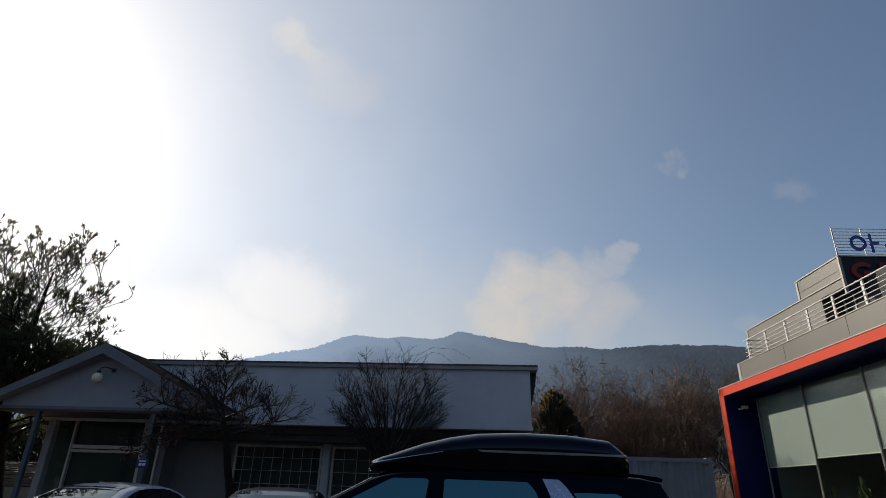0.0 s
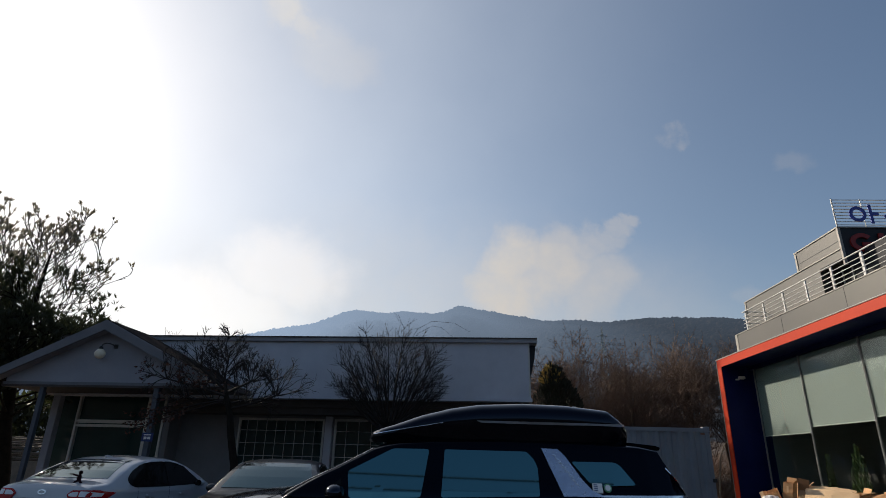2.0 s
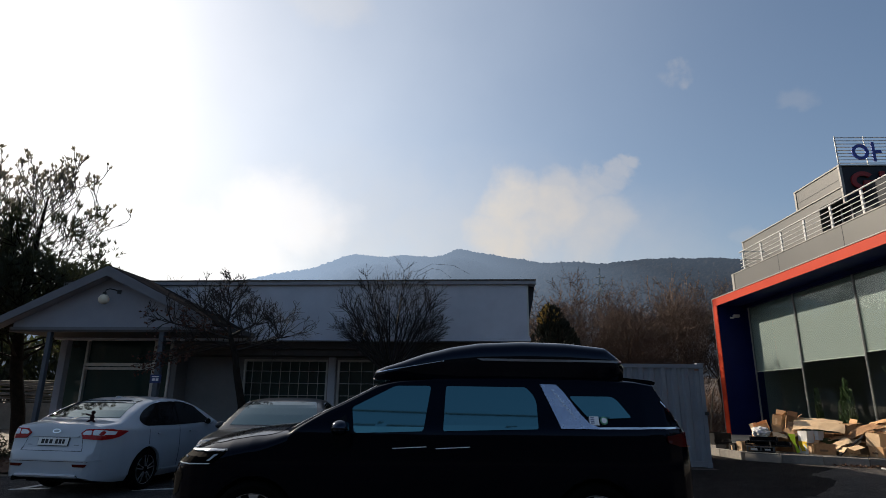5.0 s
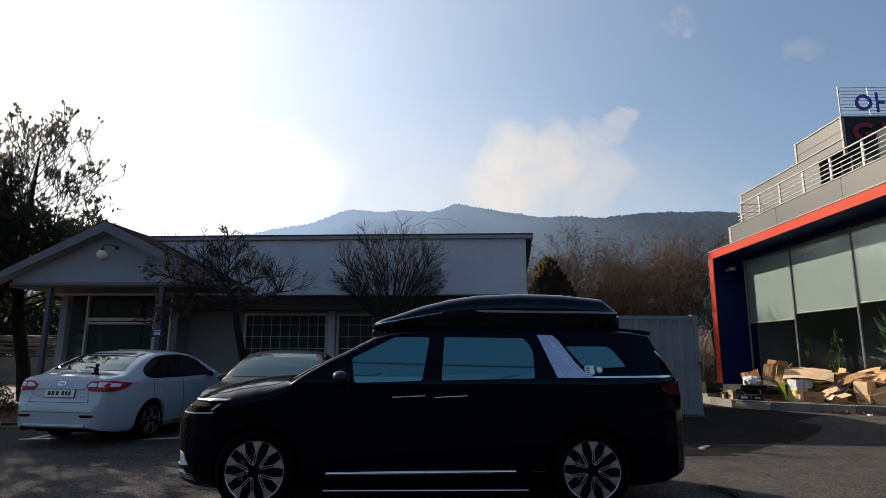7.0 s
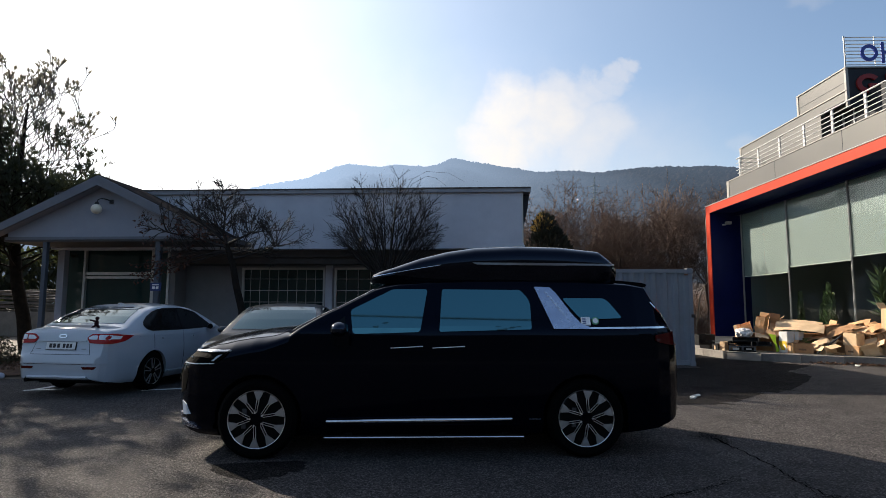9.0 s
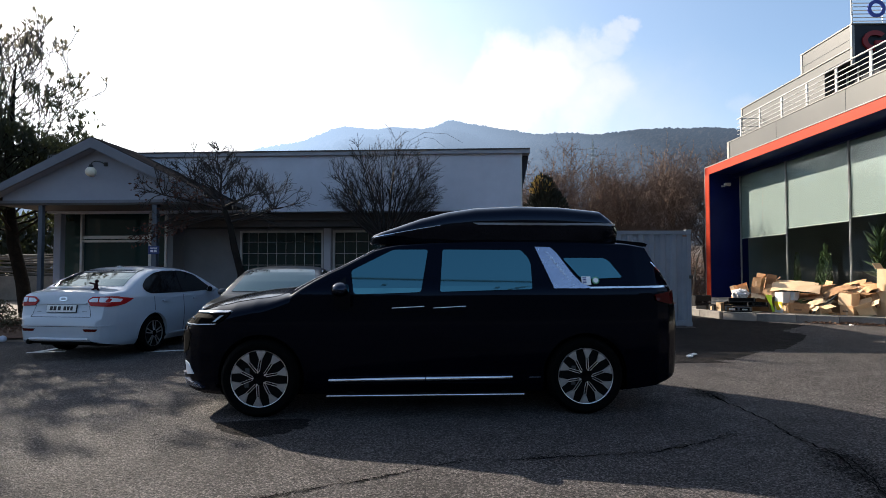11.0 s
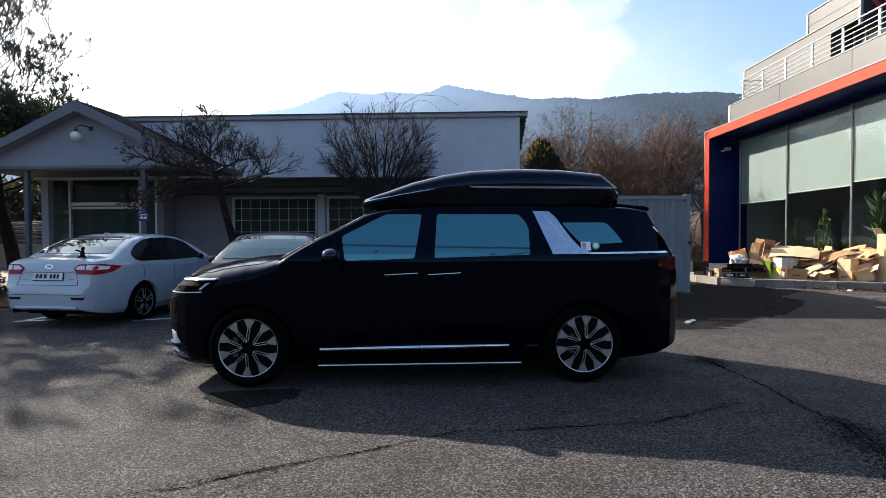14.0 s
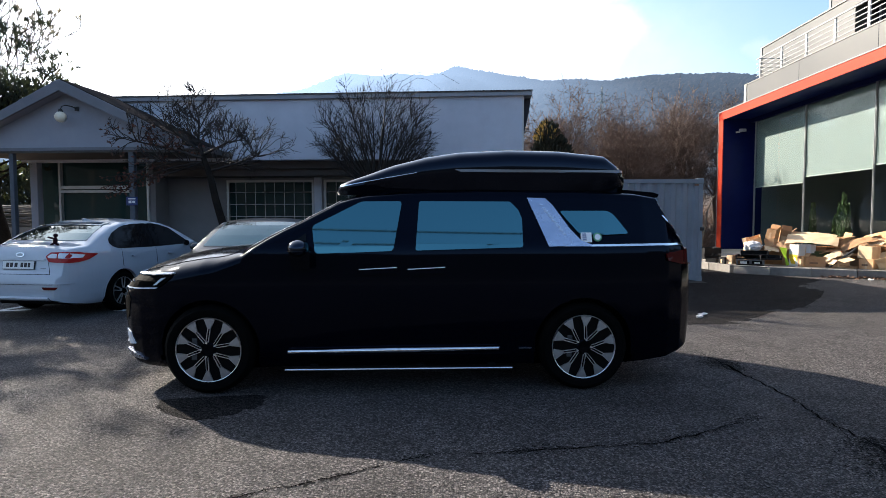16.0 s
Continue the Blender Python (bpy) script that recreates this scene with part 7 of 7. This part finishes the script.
def flat_sheet(x, y, z, w, h, rx, ry, rz, material, label, fold=0.12):
    """A bent sheet of card."""
    rng = random.Random(int(100 * (x + y + z)))
    s = thing("cardboard_sheet", PILE @ pose(x, y, z, rx, ry, rz), label, "cardboard", "flattened cardboard on the apron")
    n, verts, faces = 10, [], []
    for lift in (0, 0.006):
        for j in range(4):
            for i in range(n + 1):
                u, v = i / n, j / 3
                bend = fold * math.sin(math.pi * u) * (1 - 0.6 * v) + 0.02 * noise.noise(Vector((u * 4, v * 3, x)))
                verts.append((w * (u - 0.5) + 0.03 * rng.uniform(-1, 1) * (j in (0, 3)), h * (v - 0.5) + (0.02 * rng.uniform(-1, 1)), bend + lift))
    q = 4 * (n + 1)
    for j in range(3):
        for i in range(n):
            a = j * (n + 1) + i
            faces += [(a, a + 1, a + n + 2, a + n + 1), (q + a, q + a + n + 1, q + a + n + 2, q + a + 1)]
    edge = [i for i in range(n + 1)] + [j * (n + 1) + n for j in range(1, 4)] + [3 * (n + 1) + i for i in range(n - 1, -1, -1)] + [j * (n + 1) for j in (2, 1)]
    for a, b in zip(edge, edge[1:] + edge[:1]):
        faces.append((b, a, q + a, q + b))
    raw("sheet", verts, faces, material, s)
    return s


# front row
cardboard_box(-0.98, 0.42, 0.0, 0.17, 0.2, 0.24, 12, flaps=(None, None, None, None), material=CARD_PALE, label="small pale carton at the end of the heap")
cardboard_box(-0.78, 0.42, 0.0, 0.2, 0.2, 0.2, -8, flaps=(95, None, 80, None), material=CARD_BROWN)
cardboard_box(-1.16, 0.5, 0.0, 0.2, 0.2, 0.17, 6, flaps=(None, None, None, None), material=TRAY, label="small dark carton at the end of the heap")
cardboard_box(-1.5, 0.9, 0.0, 0.3, 0.2, 0.1, 24, flaps=(None, None, None, None), material=TRAY, label="flat dark carton beside the heap")
cardboard_box(0.93, 0.45, 0.0, 0.42, 0.32, 0.27, 8, flaps=(None, 70, 95, None), material=CARD_BROWN)
cardboard_box(0.68, 0.38, 0.0, 0.14, 0.2, 0.26, -10, flaps=(None, 40, None, None))
cardboard_box(1.42, 0.44, 0.03, 0.42, 0.3, 0.24, -12, 14, 6, flaps=(128, 62, 116, 98), material=CARD_PALE, label="torn open pale cardboard box")
cardboard_box(1.7, 0.36, 0.0, 0.2, 0.16, 0.05, 20, flaps=(None, None, None, None))
cardboard_box(2.06, 0.42, 0.0, 0.32, 0.3, 0.25, 4, flaps=(None, None, None, None))
cardboard_box(2.03, 0.45, 0.258, 0.34, 0.32, 0.32, -2, 3, 5, flaps=(None, 60, 130, None), material=CARD_PALE)
cardboard_box(2.44, 0.36, 0.05, 0.34, 0.28, 0.24, 20, 26, -18, flaps=(20, 60, 125, 80), material=CARD_PALE, label="torn open pale cardboard box")
cardboard_box(2.85, 0.55, 0.0, 0.34, 0.34, 1.2, 2, flaps=(None, None, 30, None), material=CARD_PALE, label="tall upright pale cardboard carton")
cardboard_box(3.35, 0.5, 0.0, 0.5, 0.4, 0.4, -12, flaps=(110, 70, 100, 80))
cardboard_box(3.3, 0.9, 0.3, 0.45, 0.4, 0.4, 18, 0, 15, flaps=(110, 70, 100, 80))
# second row
cardboard_box(-0.45, 0.98, 0.0, 0.5, 0.42, 0.42, 8, flaps=(None, None, None, None), material=CARD_BROWN)
cardboard_box(0.05, 1.05, 0.0, 0.6, 0.4, 0.48, 3, flaps=(90, None, None, 90), material=CARD_BROWN)
cardboard_box(0.4, 0.82, 0.0, 0.4, 0.3, 0.36, 12, flaps=(None, 80, None, 100), material=CARD_BROWN)
cardboard_box(0.95, 1.1, 0.0, 0.7, 0.5, 0.5, -6, flaps=(None, 95, 90, None), material=CARD_BROWN)
cardboard_box(1.62, 1.05, 0.0, 0.6, 0.45, 0.48, 10, flaps=(None, 100, 90, None), material=CARD_BROWN)
cardboard_box(2.2, 1.1, 0.0, 0.55, 0.5, 0.52, -4, flaps=(None, 100, None, 95), material=CARD_BROWN)
cardboard_box(2.7, 1.2, 0.0, 0.5, 0.44, 0.42, 4, flaps=(None, None, None, None), material=CARD_BROWN)
cardboard_box(1.8, 0.75, 0.0, 0.4, 0.3, 0.36, -14, flaps=(110, None, None, None), material=CARD_BROWN)
cardboard_box(2.45, 0.75, 0.0, 0.42, 0.34, 0.3, 8, flaps=(None, None, None, None), material=CARD_BROWN)
# on top
cardboard_box(-0.42, 0.84, 0.50, 0.32, 0.28, 0.24, 30, 14, -20, flaps=(None, None, None, None))
cardboard_box(-0.60, 0.74, 0.42, 0.10, 0.24, 0.30, 24, 0, -20, flaps=(None, None, None, None), material=CARD_PALE)
cardboard_box(-0.05, 0.86, 0.5, 0.24, 0.22, 0.2, 10, 0, -6, flaps=(None, None, None, None))
cardboard_box(-0.06, 0.92, 0.69, 0.24, 0.24, 0.26, 14, 4, 10, flaps=(None, 20, None, 35))
cardboard_box(0.2, 1.15, 0.485, 0.26, 0.26, 0.44, 26, 0, 12, flaps=(None, 15, None, 40), material=CARD_BROWN)
cardboard_box(1.5, 0.98, 0.49, 0.28, 0.26, 0.26, -22, 0, 6, flaps=(110, 20, None, None))
cardboard_box(1.8, 1.05, 0.5, 0.4, 0.3, 0.22, -8, 4, 0, flaps=(None, None, None, 120), material=CARD_BROWN)
cardboard_box(2.45, 0.72, 0.31, 0.38, 0.32, 0.32, -14, 6, 12, flaps=(100, None, None, 60), material=CARD_BROWN)
cardboard_box(2.28, 1.02, 0.53, 0.34, 0.28, 0.22, 16, 0, 6, flaps=(None, 70, 120, None))
cardboard_box(2.75, 1.12, 0.43, 0.4, 0.34, 0.3, -18, 8, 0, flaps=(100, None, 60, None))
flat_sheet(0.86, 1.0, 0.77, 1.08, 0.42, 20, 4, -3, CARD_PALE, "large bent sheet of pale cardboard on the heap", 0.05)
flat_sheet(0.86, 0.66, 0.66, 1.14, 0.36, 34, 3, -8, CARD_PALE, "large bent sheet of pale cardboard on the heap", 0.06)
flat_sheet(-0.04, 0.6, 0.42, 0.34, 0.22, 30, 8, 6, CARD_PALE, "flattened pale cardboard on the heap", 0.02)
flat_sheet(0.24, 0.62, 0.5, 0.26, 0.3, 58, -30, 14, CARD, "flattened brown cardboard on the heap", 0.05)
flat_sheet(1.74, 0.62, 0.56, 0.56, 0.32, 34, -22, -6, CARD_BROWN, "flattened dark brown cardboard on the heap", 0.06)
flat_sheet(1.25, 0.62, 0.4, 0.5, 0.26, 14, -10, 8, CARD_BROWN, "flattened dark brown cardboard on the heap", 0.03)
flat_sheet(1.98, 0.7, 0.66, 0.7, 0.3, 30, -14, 4, CARD_BROWN, "flattened dark brown cardboard on the heap", 0.08)
flat_sheet(2.28, 0.62, 0.62, 0.34, 0.26, 48, 18, -20, CARD_PALE, "flattened pale cardboard on the heap", 0.05)
flat_sheet(2.5, 0.6, 0.66, 0.5, 0.24, 40, -24, 10, CARD, "flattened brown cardboard on the heap", 0.09)
flat_sheet(2.2, 0.86, 0.8, 0.5, 0.3, 20, -16, -12, CARD, "flattened brown cardboard on the heap", 0.05)
flat_sheet(1.62, 0.92, 0.72, 0.42, 0.22, 10, -12, 16, CARD_BROWN, "flattened dark brown cardboard on the heap", 0.06)
flat_sheet(2.6, 0.42, 0.4, 0.22, 0.34, 66, 20, 24, CARD_BROWN, "flattened dark brown cardboard on the heap", 0.05)
flat_sheet(0.3, 0.86, 0.6, 0.34, 0.3, 54, 24, 10, CARD, "flattened brown cardboard on the heap", 0.06)
flat_sheet(1.3, 0.34, 0.3, 0.4, 0.2, 40, -28, 10, CARD_PALE, "flattened pale cardboard on the heap", 0.03)
flat_sheet(1.55, 0.3, 0.06, 0.34, 0.18, 6, 4, 16, CARD, "flattened brown cardboard on the heap", 0.02)
cardboard_box(1.02, 0.72, 0.24, 0.42, 0.24, 0.15, 4, flaps=(None, None, None, None), material=OLIVE, label="olive green plastic crate in the heap")

bag = thing("plastic_bag", PILE @ pose(-0.46, 0.56, 0.38), "crumpled white plastic bag on black trays", "bag")
bm = blank()
bmesh.ops.create_icosphere(bm, subdivisions=4, radius=0.2)
for v in bm.verts:
    k = 1 + 0.35 * noise.noise(v.co * 9) + 0.2 * noise.noise(v.co * 23)
    v.co = Vector((v.co.x * 1.1 * k, v.co.y * 0.8 * k, max(-0.1, v.co.z * 0.75 * k * (1 - 1.6 * v.co.x)) + 0.1))
part("film", bm, PALE_BAG, bag, "", 25)
for k, (x, y, z, w, rz) in enumerate(((-0.52, 0.36, 0.0, 0.66, 2), (-0.5, 0.37, 0.155, 0.72, -3), (-0.44, 0.4, 0.26, 0.66, 7), (-0.1, 0.36, 0.16, 0.5, 20))):
    tray = thing("plastic_tray", PILE @ pose(x, y, z, 0, 0, rz), "stacked black plastic tray with open front", "tray", "stacked trays")
    bm = blank()
    box(bm, -w / 2, w / 2, -0.2, 0.2, 0, 0.015)
    box(bm, -w / 2, w / 2, 0.185, 0.2, 0.015, 0.11)
    box(bm, -w / 2, -w / 2 + 0.02, -0.2, 0.185, 0.015, 0.11)
    box(bm, w / 2 - 0.02, w / 2, -0.2, 0.185, 0.015, 0.11)
    part("shell", bm, TRAY, tray)
    part("front_lip", box(blank(), -w / 2, w / 2, -0.215, -0.2, 0, 0.03, 0.004), TRAY, tray)
    if k == 0:
        bm = blank()
        for x0, x1, z0, z1 in ((-0.5, -0.44, 0.03, 0.12), (-0.03, 0.05, 0.03, 0.12), (0.42, 0.5, 0.03, 0.12), (-0.5, 0.5, 0.12, 0.15)):
            box(bm, x0 * w, x1 * w, -0.218, -0.2, z0, z1, 0.004)
        part("front_frame", bm, TRAY_GREY, tray, "grey plastic front with two openings")
        part("paper_label", box(blank(), -0.36 * w, -0.12 * w, -0.212, -0.206, 0.04, 0.10), CARTON_WHITE, tray)
        part("paper_label", box(blank(), 0.14 * w, 0.34 * w, -0.212, -0.206, 0.05, 0.09), CARTON_WHITE, tray)
lime = thing("plastic_sheet", PILE @ pose(0.3, 0.3, 0.01, 8, -8, -24), "bright lime green plastic sheet", "sheet")
bm = blank()
prism(bm, [(0.0, 0.0), (0.08, 0.02), (0.05, 0.26), (0.1, 0.46), (-0.07, 0.5), (-0.05, 0.36), (0.0, 0.2)], "y", 0, 0.01)
part("sheet", bm, LIME, lime)
wy = cardboard_box(0.53, 0.56, 0.0, 0.26, 0.24, 0.56, -4, flaps=(None, None, None, None), material=CARTON_WHITE, label="white carton with yellow print")
part("print", box(blank(), -0.12, 0.12, -0.1225, -0.1205, 0.06, 0.3), CARTON_YELLOW, wy)
cardboard_box(0.78, 0.66, 0.34, 0.24, 0.2, 0.22, 8, flaps=(None, None, None, None), material=CARTON_WHITE, label="white carton on the heap")
crate = thing("plastic_crate", pose(8.9, 18.3, 0.205, 0, 0, 12), "low black plastic crate behind the kerb", "crate")
bm = blank()
for x0, x1, y0, y1, z0, z1 in ((-0.3, 0.3, -0.22, 0.22, 0, 0.02), (-0.3, 0.3, -0.22, -0.2, 0.02, 0.1), (-0.3, 0.3, -0.22, -0.2, 0.16, 0.34), (-0.3, 0.3, 0.2, 0.22, 0.02, 0.34),
                               (-0.3, -0.28, -0.2, 0.2, 0.02, 0.34), (0.28, 0.3, -0.2, 0.2, 0.02, 0.34), (-0.02, 0.02, -0.22, -0.2, 0.1, 0.16)):
    box(bm, x0, x1, y0, y1, z0, z1)
part("shell", bm, TRAY, crate)
stick = thing("wooden_stick", PILE @ pose(1.22, 0.16, 0.03), "dark wooden stick leaning on the boxes", "stick")
part("stick", rod(blank(), (0, 0, 0), (0.55, 0.25, 0.46), 0.03, 0.026, 6), IRON, stick)
slab = thing("concrete_slab", pose(8.5, 15.28, 0.0, 62, 0, -42), "loose pale concrete slab leaning on the kerb", "slab")
part("slab", box(blank(), -0.42, 0.42, 0, 0.2, -0.03, 0.0, 0.008), CONCRETE, slab)
for k, (x, y, a) in enumerate(((4.26, 9.27, 10), (4.1, 9.05, 40), (10.45, 13.75, 80))):
    lit = thing("paper_scrap", pose(x, y, 0.0, 0, 0, a), "crumpled white paper scrap on the asphalt", "litter", "paper scraps")
    bm = blank()
    bmesh.ops.create_icosphere(bm, subdivisions=2, radius=1)
    for v in bm.verts:
        kk = 1 + 0.9 * noise.noise(v.co * 2.2 + Vector((k * 3, 0, 0)))
        v.co = Vector((v.co.x * 0.08 * kk, v.co.y * 0.035 * kk, (v.co.z + 0.8) * 0.02 * kk))
    part("scrap", bm, CARTON_WHITE, lit)
rng = random.Random(31)
t = Tubes()
for k in range(900):
    f = rng.random()
    x, y = 9.9 + 3.4 * f + rng.gauss(0, 0.1), 14.55 - 2.2 * f - abs(rng.gauss(0, 0.16)) - 0.02
    t.blade(Vector((x, y, 0.01 + 0.03 * rng.random())), Vector((rng.gauss(0, 1), rng.gauss(0, 1), rng.uniform(0, 0.7))).normalized(), rng.uniform(0.04, 0.09), 0.02, rng)
tagged(t.ob("gutter_leaves", LEAF_LITTER, None, "", False), "dry leaves blown against the kerb", "leaves", kind="stuff")

# plants behind the showroom glass
rng = random.Random(9)


def potted_plant(m, high, wide, style, label):
    p = thing("potted_plant", m, label, "plant", "plants in the showroom")
    part("pot", lathe(blank(), [(0, 0.0), (0, 0.14), (0.3, 0.18), (0.3, 0.15), (0.26, 0.0)], 20, "z"), CARTON_WHITE, p, "white pot", 40)
    t = Tubes()
    t.tube([Vector((0, 0, 0.2)), Vector((0, 0, high * 0.7))], [0.02, 0.01], 6)
    t.ob("stem", BARK, p)
    t = Tubes()
    if style == "cone":
        for k in range(900):
            f = rng.random()
            off, top = ((0.0, 1.0), (-wide, 0.82), (wide, 0.88))[k % 3] if wide > 0.15 else (0.0, 1.0)
            a, r = rng.uniform(0, 6.28), 0.1 * (1 - f) ** 0.6 * rng.random() ** 0.5
            t.blade(Vector((r * math.cos(a), off + r * math.sin(a), 0.3 + (high * top - 0.3) * f)), Vector((math.cos(a) * 0.4, math.sin(a) * 0.4, 1)).normalized(), 0.16, 0.03, rng)
    else:
        for k in range(90):
            a, tilt = rng.uniform(0, 6.28), rng.uniform(0.1, 1.3)
            base = Vector((0, 0, rng.uniform(0.4, 1.0) * high))
            d = Vector((math.cos(a) * math.sin(tilt), math.sin(a) * math.sin(tilt), math.cos(tilt)))
            t.blade(base, d, rng.uniform(0.3, 0.55) * wide, 0.035, rng)
    t.ob("leaves", HOUSE_PLANT, p, "", False)


potted_plant(SHOW @ pose(1.75, -4.75, 0.12), 2.05, 0.17, "cone", "slim potted conifer behind the glass")
potted_plant(SHOW @ pose(1.8, -4.3, 0.12), 1.3, 0.1, "cone", "slim potted conifer behind the glass")
potted_plant(SHOW @ pose(1.75, -3.15, 0.12), 1.75, 0.1, "cone", "slim potted conifer behind the glass")
potted_plant(SHOW @ pose(1.7, -7.25, 0.12), 2.2, 1.4, "fan", "broad-leaved potted plant behind the glass")

# overhead line behind the yard entrance, mirrored in the van's windows
line = thing("power_line", pose(0, -2.9, 0), "overhead cables between two wooden poles", "power line")
for x in (-26, 26):
    part("pole", rod(blank(), (x, 0, 0), (x, 0, 10.5), 0.15, 0.11, 12), WOOD_GREY, line)
    part("crossarm", box(blank(), x - 0.06, x + 0.06, -1.0, 1.0, 9.6, 9.72), WOOD_GREY, line)
for y, z0, z1 in ((-0.8, 9.7, 8.5), (0.8, 9.7, 8.1), (0.0, 9.6, 8.6)):
    t = Tubes()
    t.tube([Vector((-26 + 2 * k, y, z0 + (z1 - z0) * k / 26 - 1.1 * (1 - ((k - 13) / 13) ** 2))) for k in range(27)], [0.022] * 27, 5)
    t.ob("cable", IRON, line)
